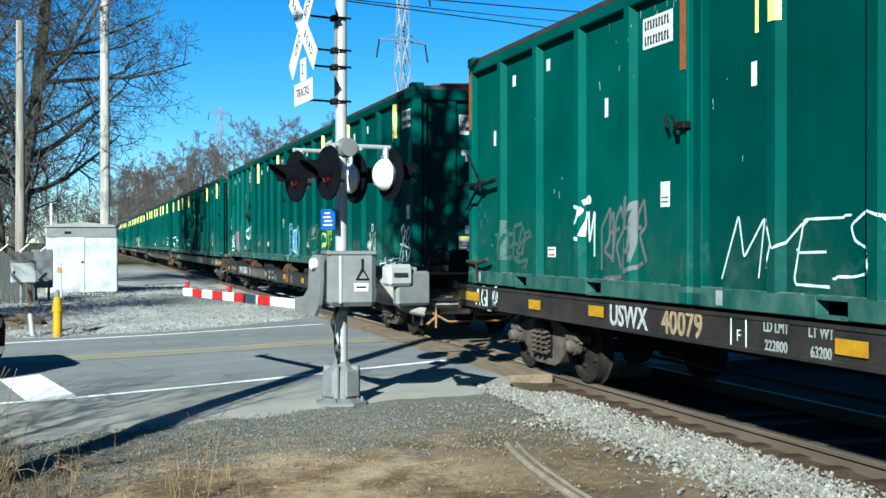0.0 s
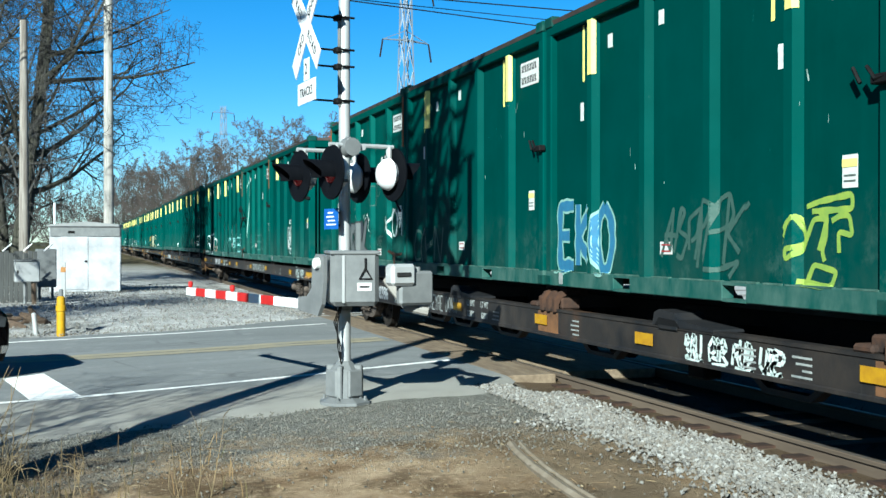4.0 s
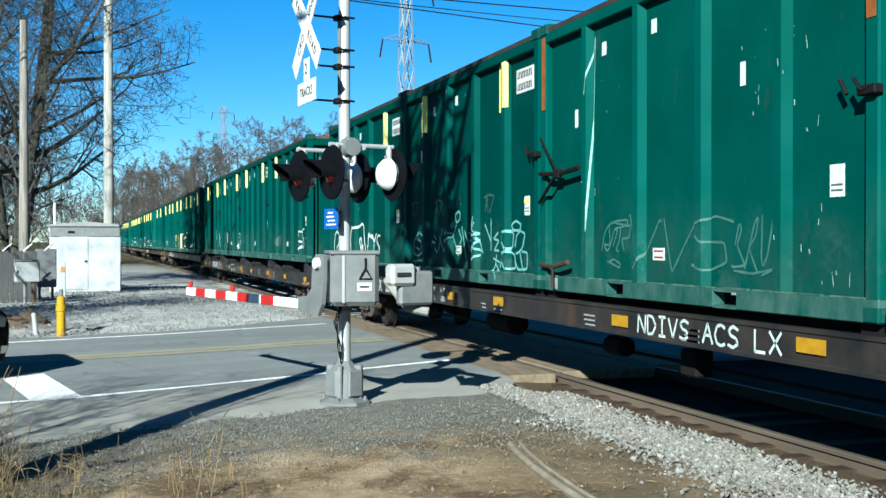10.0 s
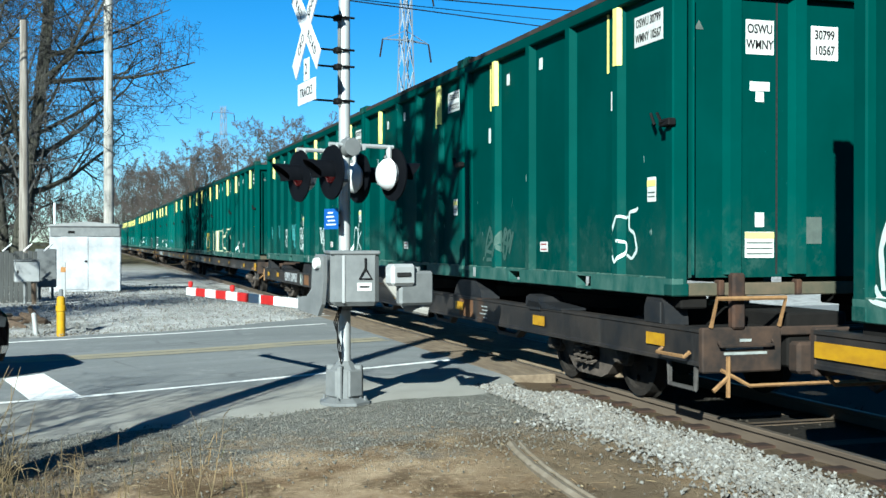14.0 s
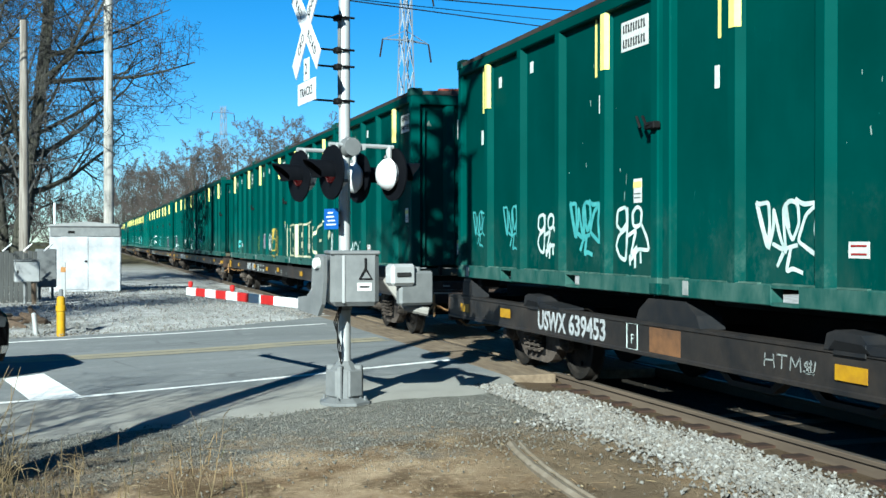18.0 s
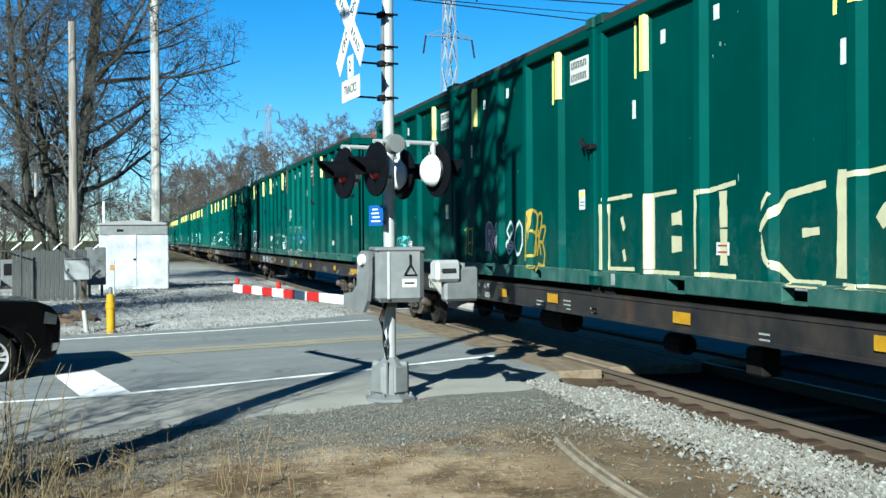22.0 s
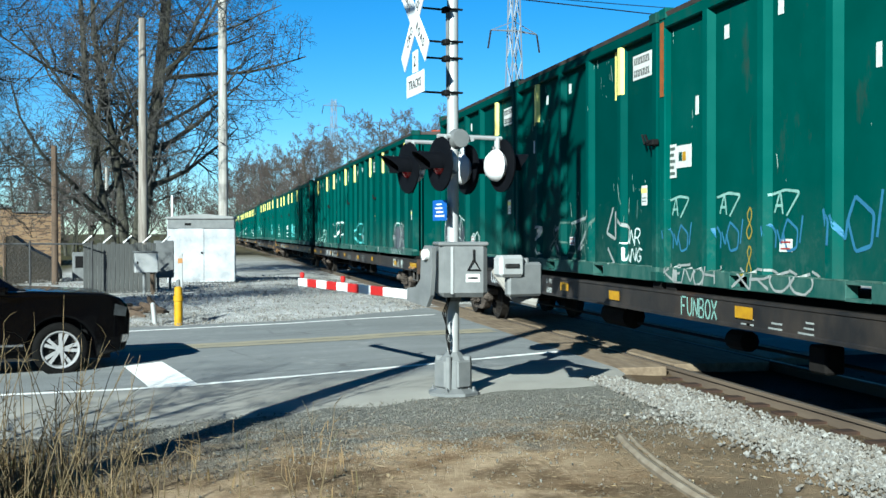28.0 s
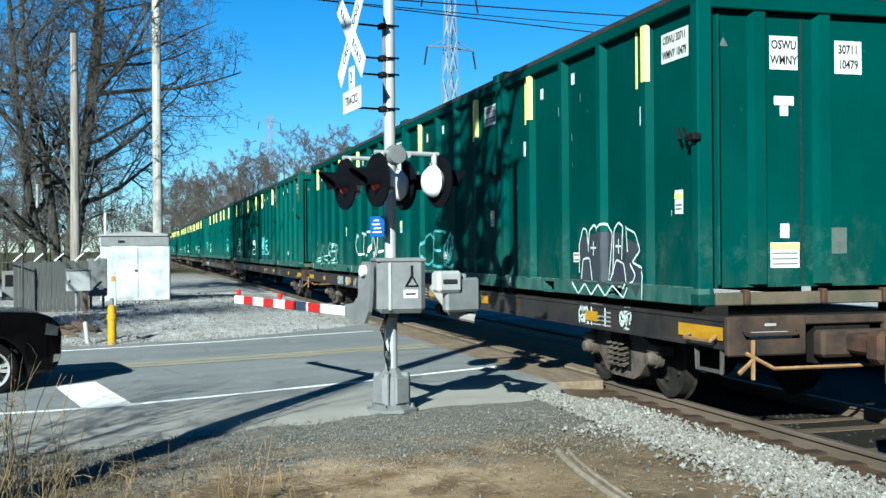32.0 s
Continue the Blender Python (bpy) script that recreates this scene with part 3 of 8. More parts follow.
def build_track():
    rail_me = rail_geo(-60, 420).mesh("rail", RAIL)
    top = Geo()
    top.box(-0.027, 0.027, -60, 420, 0.0, 0.0015)
    top_me = top.mesh("rail_head", RAILTOP)
    for c in (TRACK, FAR_TRACK):
        for s in (-1, 1):
            ob = new("rail", rail_me)
            ob.matrix_basis = pose(c + s * 0.7525, 0, 0)
            tagged(ob, "rust-brown steel running rail with a polished head", "rail", "rails", "structure")
            part("rail_head", top_me, RAILTOP, ob, "polished running surface")
    rng = random.Random(5)
    ties = []
    for k in range(4):
        g = Geo()
        L = 1.28 + rng.uniform(-0.03, 0.05)
        g.box(-L, 1.3, -0.115, 0.115, -0.30, -0.130 - 0.004 * k, 0.012)
        g.v = [(x + noise.noise((x * 9, y * 9, k)) * 0.012, y + noise.noise((x * 9, y * 9, k + 5)) * 0.012, z) for x, y, z in g.v]
        ties.append(g.mesh("tie", TIE))
    n = 0
    for c in (TRACK, FAR_TRACK):
        y = 1.0
        while y < 95 and n < 300:
            if not 12.9 < y < 24.7:
                ob = new("tie", ties[rng.randrange(4)])
                ob.matrix_basis = pose(c + rng.uniform(-0.05, 0.05), y + rng.uniform(-0.04, 0.04), 0, 0, 0, rng.uniform(-1.5, 1.5))
                tagged(ob, "weathered brown timber tie half sunk in dirt", "railway tie", "ties under the rails")
                n += 1
            y += 0.535 if c == TRACK else 1.07
    # timber and concrete panels of the level crossing, flush with the rails
    for x0, x1, mat, k in ((4.95, 5.61, PANEL, 4), (5.80, 7.10, PANEL, 4), (7.30, 8.05, PANEL, 4)):
        a, b = 12.95 + 0.25 * (x0 - 4.95), 24.6
        for i in range(k):
            g = Geo()
            ya, yb = a + (b - a) * i / k, a + (b - a) * (i + 1) / k
            g.box(x0, x1, ya + 0.012, yb - 0.012, -0.115, 0.004, 0.012)
            solid("crossing_panel", g, mat, "pale flat panel of the level crossing beside the rail", "crossing panel", group="crossing panels", kind="structure")
            g = Geo()
            g.box(x0 + 0.02, x1 - 0.01, ya + 0.03, yb - 0.03, -0.28, -0.119)
            solid("panel_timber", g, TIE, "brown timber under a crossing panel", "timber", group="crossing timbers", kind="structure")
    # spikes and plates on the near rail's field side
    g = Geo()
    g.box(-0.2, 0.0, -0.09, 0.09, -0.14, -0.108, 0.004)
    plate = g.mesh("tie_plate", RUSTY)
    y = 3.14
    while y < 12.9:
        ob = new("tie_plate", plate)
        ob.matrix_basis = pose(TRACK - 0.7525, y, 0)
        tagged(ob, "rusty steel tie plate under the rail", "tie plate", "tie plates")
        y += 0.535
    # a bent strip of old rail left half buried in the dirt
    g = Geo()
    pts = [(3.30, 8.55), (3.22, 8.2), (3.12, 7.6), (3.04, 6.9), (3.0, 6.3), (2.99, 5.6)]
    for off, r in ((0.0, 0.035), (0.09, 0.02)):
        g.tube([(x + off, y, level(x, y) + 0.005) for x, y in pts], r, 6)
    solid("buried_strip", g, simple("dusty_steel_strip", (0.147, 0.125, 0.0976, 1), (0.0976, 0.0768, 0.0558, 1), 5, 0.9), "dusty old steel strip half buried in the dirt", "scrap rail", smooth=True)


build_track()


def stones(name, count, region, size, mat, label, seed, depth=0.4):
    """Crushed stone scattered over a region: a function that gives a random spot."""
    rng = random.Random(seed)
    base = [(1, 0, 0), (-1, 0, 0), (0, 1, 0), (0, -1, 0), (0, 0, 1), (0, 0, -1)]
    tri = [(0, 2, 4), (2, 1, 4), (1, 3, 4), (3, 0, 4), (2, 0, 5), (1, 2, 5), (3, 1, 5), (0, 3, 5)]
    shapes = []
    for k in range(40):
        rot = Euler([rng.uniform(0, 6.28) for _ in range(3)]).to_matrix()
        sc = [rng.uniform(0.6, 1.3) for _ in range(3)]
        shapes.append([rot @ Vector((p[0] * sc[0] + rng.uniform(-.2, .2), p[1] * sc[1] + rng.uniform(-.2, .2), p[2] * sc[2] * 0.8)) for p in base])
    g = Geo()
    v, f = g.v, g.f
    for _ in range(count):
        x, y, z = region(rng)
        s = rng.uniform(*size) * rng.uniform(0.6, 1.0)
        k = len(v)
        for p in shapes[rng.randrange(40)]:
            v.append((x + p.x * s, y + p.y * s, z + p.z * s + s * depth))
        f.extend([(a + k, b + k, c + k) for a, b, c in tri])
    me = bpy.data.meshes.new(name)
    me.from_pydata(v, [], f)
    me.materials.append(mat)
    ob = new(name, me)
    return tagged(ob, label, "gravel", kind="stuff")


def shoulder_spot(rng):
    while True:
        y = 2.6 + 9.6 * rng.random() ** 0.75
        mid = 4.72 + 0.06 * math.sin(y * 1.7)
        x = rng.gauss(mid, 0.31)
        if 3.4 < x < 5.45 and not (y > 9.8 and x < 4.2):
            return x, y, bed(x, y) + rng.uniform(0, 0.035) * max(0, 1 - abs(x - mid) / 0.5)


def tie_spot(rng):
    x, y = rng.uniform(5.1, 8.2), rng.uniform(2.0, 12.6)
    return x, y, -0.15


def grit_spot(rng):
    x, y = rng.uniform(-2.0, 4.4), 6.0 + 5.2 * rng.random() ** 0.6
    if rng.random() < 0.15:
        y = rng.uniform(4.8, 9)
    elif y < 8.4:
        y += 2.0
    return x, y, level(x, y)


def yard_spot(rng):
    x, y = rng.uniform(-5.5, 5.2), 22.2 + 20 * rng.random() ** 1.5
    return x, y, bed(x, y) + 0.02 + 0.08 * smooth01((y - 24) / 4) * smooth01((4 - x) / 2)


stones("track_ballast", 23000, shoulder_spot, (0.013, 0.030), STONE, "pale grey crushed stone ballast beside the track", 1)
stones("tie_ballast", 2600, tie_spot, (0.02, 0.04), SHADED_STONE, "dirty crushed stone between the ties, darkened for the train's shade", 2, 0.1)
stones("loose_gravel", 10000, grit_spot, (0.004, 0.015), GRIT, "loose grey gravel on the earth", 3, 0.15)
stones("yard_stone", 9000, yard_spot, (0.012, 0.032), STONE, "white crushed stone spread beyond the road", 4)



def build_litter():
    """Dead leaves, straws and bits of bark strewn over the earth."""
    rng, g = random.Random(61), Geo()
    for _ in range(2600):
        x, y = rng.uniform(-2.2, 4.0), rng.uniform(5.6, 9.9)
        if noise.noise((x * 0.9, y * 0.9, 5)) < rng.uniform(-0.5, 0.4):
            continue
        z, a = level(x, y) + 0.012 + rng.uniform(0, 0.012), rng.uniform(0, 6.283)
        if rng.random() < 0.5:
            L, w = rng.uniform(0.03, 0.12), 0.0025
        else:
            L, w = rng.uniform(0.012, 0.03), rng.uniform(0.006, 0.013)
        ux, uy = math.cos(a), math.sin(a)
        k = len(g.v)
        g.v += [(x - ux * L, y - uy * L, z), (x + uy * w, y - ux * w, z + 0.006), (x + ux * L, y + uy * L, z + rng.uniform(0, 0.015)), (x - uy * w, y + ux * w, z + 0.004)]
        g.f.append((k, k + 1, k + 2, k + 3))
    solid("leaf_litter", g, random_island("dead_leaf", [(0.12, 0.062, 0.024, 1), (0.20, 0.15, 0.085, 1), (0.065, 0.036, 0.018, 1), (0.24, 0.20, 0.13, 1)]), "dead leaves and straws strewn over the bare earth", "leaf litter", kind="stuff")


build_litter()

# ---- the train ----
CAR_FRONTS = [-9.25, 17.78, 44.52, 71.32, 98.0, 125.05, 152.52, 179.4, 206.2, 233.1, 260.0, 286.9, 313.8]
BOX_L, BOX_W, BOX_H, BOX_PITCH, BOX_Z = 6.0, 2.5, 3.04, 6.08, 1.14
FLAT_CARS = (0, 2, 4, 5, 6, 7, 9, 10, 12)
RIBS = (-1.8, -0.6, 0.6, 1.8)


def box_base(ci):
    """The height of a container's foot: the flat cars carry theirs a little lower."""
    return BOX_Z - 0.06 if ci in FLAT_CARS else BOX_Z


def travelled(t):
    return 4.3573 * t + 0.2078 * t * t / 32 - 0.1032 * t ** 3 / 1024


def skin(y):
    """How far the long side stands out at y: flat panels, with ribs that stand 8 cm proud."""
    for r in RIBS:
        d = abs(y - r)
        if d < 0.10:
            return 1.17 + 0.08 * min(1.0, (0.10 - d) / 0.045)
    return 1.25 if abs(y) > 2.86 else 1.17


def side_pose(y, z, out=1.25, s=-1):
    """The pose of a flat thing on the long side that faces the camera: its x runs forward, its y up."""
    return Matrix(((0, 0, s, s * out), (s, 0, 0, y), (0, 1, 0, z), (0, 0, 0, 1)))


def front_pose(x, z, y=-3.0):
    return Matrix(((1, 0, 0, x), (0, 0, -1, y), (0, 1, 0, z), (0, 0, 0, 1)))


def container_meshes(paint, rib_paint):
    me = {}
    g = Geo().box(-0.02, 0.02, -2.9, 2.9, 0.16, 2.92)
    me["side_wall"] = g.mesh("side_wall", paint)
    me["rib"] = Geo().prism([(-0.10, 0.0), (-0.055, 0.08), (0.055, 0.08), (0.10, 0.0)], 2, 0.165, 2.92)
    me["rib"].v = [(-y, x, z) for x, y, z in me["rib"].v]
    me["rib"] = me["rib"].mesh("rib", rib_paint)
    g, cuts, y = Geo(), [(-1.22, -0.86), (0.86, 1.22)], -3.0
    for a, b in cuts + [(3.0, 3.0)]:
        g.box(-0.06, 0.06, y, a, 0.0, 0.17, 0.008)
        if b < 3:
            g.box(-0.06, 0.06, a, b, 0.14, 0.17)
            g.box(-0.06, 0.06, a, b, 0.0, 0.025)
        y = b
    me["bottom_rail"] = g.mesh("bottom_rail", RAIL_DUST)
    g, rng, y = Geo(), random.Random(3), -2.85
    while y < 2.8:
        L = rng.uniform(0.25, 0.8)
        g.box(-0.066, -0.03, y, min(2.85, y + L), 0.166, 0.166 + rng.uniform(0.008, 0.016))
        y += L + rng.uniform(0.02, 0.3)
    me["rail_lip"] = g.mesh("rail_lip", WORN)
    me["top_rail"] = Geo().box(-0.065, 0.065, -2.99, 2.99, 2.90, 3.03, 0.015).mesh("top_rail", paint)
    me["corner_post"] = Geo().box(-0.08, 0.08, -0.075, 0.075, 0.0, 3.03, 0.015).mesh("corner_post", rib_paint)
    me["casting"] = Geo().box(-0.09, 0.09, -0.085, 0.085, -0.06, 0.06, 0.012).mesh("casting", paint)
    g = Geo().box(-1.09, 1.09, -0.02, 0.02, 0.17, 2.9)
    me["end_wall"] = g.mesh("end_wall", paint)
    g = Geo().prism([(-0.105, 0.0), (-0.06, -0.07), (0.06, -0.07), (0.105, 0.0)], 2, 0.2, 2.86)
    me["end_rib"] = g.mesh("end_rib", rib_paint)
    me["door_seam"] = Geo().box(-0.010, 0.010, -0.003, 0.0, 0.2, 2.88).mesh("door_seam", INK)
    me["header"] = Geo().box(-1.17, 1.17, -0.06, 0.06, 2.86, 3.02, 0.01).mesh("header", paint)
    g = Geo().box(-1.17, 1.17, -0.07, 0.07, 0.0, 0.12, 0.01)
    me["end_sill"] = g.mesh("end_sill", simple("scuffed_sill", (0.0663, 0.0506, 0.0349, 1), (0.0349, 0.0349, 0.0244, 1), 3, 0.85))
    me["bracket"] = Geo().box(-0.03, 0.03, -0.05, 0.05, 0.0, 0.15, 0.012).mesh("bracket", RUSTY)
    g = Geo().prism([(-1.24, 3.03), (-1.26, 3.075), (-0.6, 3.11), (0.6, 3.11), (1.26, 3.075), (1.24, 3.03)], 1, -2.97, 2.97)
    me["lid"] = g.mesh("lid", LID)
    g = Geo().tube([(-0.75, -2.9, 3.11), (-0.3, -2.92, 3.125), (0.5, -2.9, 3.115), (1.1, -2.9, 3.11)], 0.035, 6)
    me["tarp_roll"] = g.mesh("tarp_roll", TARP_RED, True)
    g = Geo().box(-0.05, 0.03, -0.10, 0.10, -0.035, 0.035, 0.01)
    g.tube([(-0.03, -0.08, 0.02), (-0.05, 0.04, 0.0), (-0.04, 0.14, 0.1)], 0.016, 5).tube([(-0.0, 0.26, 0.0), (-0.0, 0.34, 0.12)], 0.016, 5)
    me["latch"] = g.mesh("latch", BLACK)
    me["hinge_bar"] = Geo().tube([(0, 0, 0.2), (0, 0, 2.8)], 0.018, 6).mesh("hinge_bar", rib_paint)
    def plate(name, w, h, mat):
        me[name] = Geo().box(-w / 2, w / 2, -h / 2, h / 2, 0.0, 0.004).mesh(name, mat)
    plate("id_plate", 0.58, 0.30, WHITE)
    plate("small_label", 0.10, 0.14, WHITE)
    plate("dull_label", 0.10, 0.13, SPRAY_H)
    plate("tall_label", 0.075, 0.20, WHITE)
    plate("notice", 0.17, 0.24, WHITE)
    plate("notice_head", 0.17, 0.06, STRIPE)
    plate("red_notice", 0.23, 0.12, WHITE)
    plate("red_bar", 0.17, 0.014, REDINK)
    plate("ink_bar", 0.13, 0.012, GREYSTICK)
    plate("warning", 0.32, 0.25, WHITE)
    plate("warning_head", 0.32, 0.06, STRIPE)
    plate("grey_plate", 0.2, 0.26, GREYSTICK)
    plate("end_plate", 0.31, 0.33, WHITE)
    plate("tee_top", 0.22, 0.09, WHITE)
    plate("tee_stem", 0.09, 0.1, WHITE)
    g = Geo()
    g.box(-0.030, 0.052, -0.27, 0.32, 0.0, 0.004)
    g.add([(0.056, -0.27, 0.003), (0.056, 0.32, 0.003), (0.086, 0.32, -0.045), (0.086, -0.27, -0.045)], [(0, 1, 2, 3)])
    me["wide_stripe"] = g.mesh("wide_stripe", STRIPE)
    plate("thin_stripe", 0.045, 0.62, STRIPE)
    plate("primer_strip", 0.10, 0.85, ORANGE)
    me["triangle"] = Geo().prism([(-0.05, -0.04), (0.05, -0.04), (0, 0.05)], 2, 0.0, 0.004).mesh("triangle", GREYSTICK)
    g = Geo()
    for dy in (-0.075, 0.075):
        for k in range(9):
            g.box(-0.25 + k * 0.055, -0.225 + k * 0.055, dy - 0.045, dy + 0.045, 0.004, 0.0065)
            g.box(-0.223 + k * 0.055, -0.212 + k * 0.055, dy + (0.02 if k % 2 else -0.04), dy + (0.04 if k % 2 else -0.02), 0.004, 0.0065)
    me["id_bar"] = g.mesh("id_bar", INK)
    return me


def build_container(kind):
    old = kind == "old"
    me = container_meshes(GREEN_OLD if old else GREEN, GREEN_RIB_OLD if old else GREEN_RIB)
    c = thing("waste_container", "", "container", group="containers on the train")
    for s in (-1, 1):
        part("side_wall", me["side_wall"], None, c, m=pose(s * 1.15, 0, 0))
        for r in RIBS:
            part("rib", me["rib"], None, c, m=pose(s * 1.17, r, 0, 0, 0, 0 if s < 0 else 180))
        part("bottom_rail", me["bottom_rail"], None, c, m=pose(s * 1.19, 0, 0))
        part("top_rail", me["top_rail"], None, c, m=pose(s * 1.185, 0, 0))
        part("rail_lip", me["rail_lip"], None, c, "pale worn lip over the bottom rail", m=pose(s * 1.185, 0, 0, 0, 0, 0 if s < 0 else 180))
        for e in (-1, 1):
            part("corner_post", me["corner_post"], None, c, m=pose(s * 1.168, e * 2.923, 0))
            part("casting", me["casting"], None, c, m=pose(s * 1.165, e * 2.92, 0.06))
            part("casting", me["casting"], None, c, m=pose(s * 1.16, e * 2.9, 3.065) @ Matrix.Diagonal((1.15, 1.3, 1.1, 1)))
    part("lid", me["lid"], None, c, "dull grey-brown steel lid")
    if not old:
        part("tarp_roll", me["tarp_roll"], None, c, "rolled red tarpaulin along the top edge")
    for e in (-1, 1):
        flip = pose(0, 0, 0, 0, 0, 0 if e < 0 else 180)
        part("end_wall", me["end_wall"], None, c, m=flip @ pose(0, -2.88, 0))
        part("header", me["header"], None, c, m=flip @ pose(0, -2.935, 0))
        part("end_sill", me["end_sill"], None, c, "scuffed brown end sill", m=flip @ pose(0, -2.925, 0))
        for x in (-0.56, 0.16):
            part("end_rib", me["end_rib"], None, c, m=flip @ pose(x, -2.90, 0))
        for x in (-1.05, -0.07, 1.02):
            part("door_seam", me["door_seam"], None, c, m=flip @ pose(x, -2.9, 0))
        for x in (-0.75, 0.1, 0.8):
            part("bracket", me["bracket"], None, c, m=flip @ pose(x, -2.99, 0))
        part("hinge_bar", me["hinge_bar"], None, c, m=flip @ pose(-1.02, -2.97, 0))
    part("latch", me["latch"], None, c, "black steel door latch", m=pose(-1.26, -2.93, 1.62))
    side = lambda name, y, z, out=1.17, label="": part(name, me[name], None, c, label, m=side_pose(y, z, out))
    side("small_label", 1.45, 2.62)
    side("small_label", 0.35, 2.66)
    side("tall_label", -1.60 if not old else -1.2, 1.98)
    side("tall_label", 2.15, 1.95)
    n = side("notice", -2.45, 1.02)
    part("ink_bar", me["ink_bar"], None, n, m=pose(0, -0.03, 0.004))
    part("ink_bar", me["ink_bar"], None, n, m=pose(0, -0.07, 0.004))
    if not old:
        part("notice_head", me["notice_head"], None, n, "yellow heading", m=pose(0, 0.06, 0.004))
        for r in (RIBS[3], RIBS[0]):
            side("wide_stripe", r, 2.58, 1.254, "pale yellow vertical stripe")
            side("thin_stripe", r + 0.31, 2.59, 1.171, "pale yellow vertical stripe")
    else:
        side("primer_strip", -2.92, 2.55, 1.251, "orange primed strip")
        side("primer_strip", 2.92, 2.55, 1.251, "orange primed strip")
    d = side("id_plate", -2.38 if not old else -2.3, 2.60, 1.17, "white plate with black figures")
    tagged(part("id_bar", me["id_bar"], None, d), kind="stuff")
    q = side("red_notice", 0.25, 0.45)
    part("red_bar", me["red_bar"], None, q, m=pose(0, 0.03, 0.004))
    part("red_bar", me["red_bar"], None, q, m=pose(0, -0.03, 0.004))
    side("dull_label", 2.55, 0.09, 1.252)
    # the front end, which faces along the track
    fr = lambda name, x, z, label="", y=-2.9: part(name, me[name], None, c, label, m=front_pose(x, z, y - 0.001))
    fr("triangle", -0.92, 2.55)
    fr("end_plate", -0.26, 2.47, "white plate with black capitals")
    fr("end_plate", 0.47, 2.45, "white plate with black figures")
    fr("tee_top", -0.26, 2.0)
    fr("tee_stem", -0.26, 1.90)
    fr("small_label", -0.26, 0.72)
    w = fr("warning", -0.26, 0.48, "white warning notice with a yellow head")
    part("warning_head", me["warning_head"], None, w, m=pose(0, 0.09, 0.004))
    for k in (0.02, -0.035, -0.085):
        part("ink_bar", me["ink_bar"], None, w, m=pose(0, k, 0.004) @ Matrix.Diagonal((2.2, 1, 1, 1)))
    fr("grey_plate", 0.34, 0.62)
    return c


NEW_BOX, OLD_BOX = build_container("new"), build_container("old")


# spray paint follows the panels and ribs of the long side
GLYPH = {
    "A": "0,0 .5,1 1,0;.2,.4 .8,.4", "B": "0,0 0,1 .7,1 .9,.78 .6,.52 0,.52;.6,.52 1,.3 .8,0 0,0", "C": "1,.85 .6,1 .2,.9 0,.5 .2,.1 .6,0 1,.12",
    "D": "0,0 0,1 .6,.95 1,.5 .6,.05 0,0", "E": "1,1 0,1 0,0 1,0;0,.5 .7,.5", "I": ".5,0 .5,1;.1,0 .9,0;.1,1 .9,1", "K": "0,0 0,1;1,1 0,.45 1,0",
    "R": "0,0 0,1 .7,1 1,.75 .7,.5 0,.5;.45,.5 1,0", "P": "0,0 0,1 .7,1 1,.75 .7,.5 0,.5", "O": ".5,1 .1,.8 0,.4 .3,0 .7,0 1,.4 .9,.8 .5,1",
    "F": "0,0 0,1 1,1;0,.5 .7,.5", "J": ".8,1 .8,.2 .5,0 .1,.15", "H": "0,0 .1,1;1,0 .9,1;0,.5 1,.55", "N": "0,0 .1,1 .9,0 1,1", "M": "0,0 .1,1 .5,.3 .9,1 1,0", "V": "0,1 .5,0 1,1", "U": "0,1 .1,.2 .5,0 .9,.2 1,1",
    "S": "1,.85 .5,1 .1,.8 .3,.55 .8,.45 .95,.2 .5,0 0,.12", "W": "0,1 .25,0 .5,.7 .75,0 1,1", "Y": "0,1 .5,.5 1,1;.5,.5 .4,0", "T": "0,1 1,1;.5,1 .45,0",
    "X": "0,0 1,1;0,1 1,0", "G": "1,.85 .5,1 0,.5 .5,0 1,.2 1,.45 .6,.45", "L": "0,1 0,0 .9,0", "1": ".3,.8 .6,1 .6,0", "5": ".9,1 .2,1 .15,.6 .7,.6 .95,.3 .5,0 .05,.1",
    "8": ".5,.5 .1,.75 .5,1 .9,.75 .5,.5 0,.25 .5,0 1,.25 .5,.5", "2": ".1,.8 .5,1 .9,.75 .1,0 1,0", "7": "0,1 1,1 .4,0", "*": "",
}


def strokes_of(ch):
    return [[tuple(float(q) for q in p.split(",")) for p in s.split()] for s in (PIECES[ch] if ch in PIECES else GLYPH[ch]).split(";")]


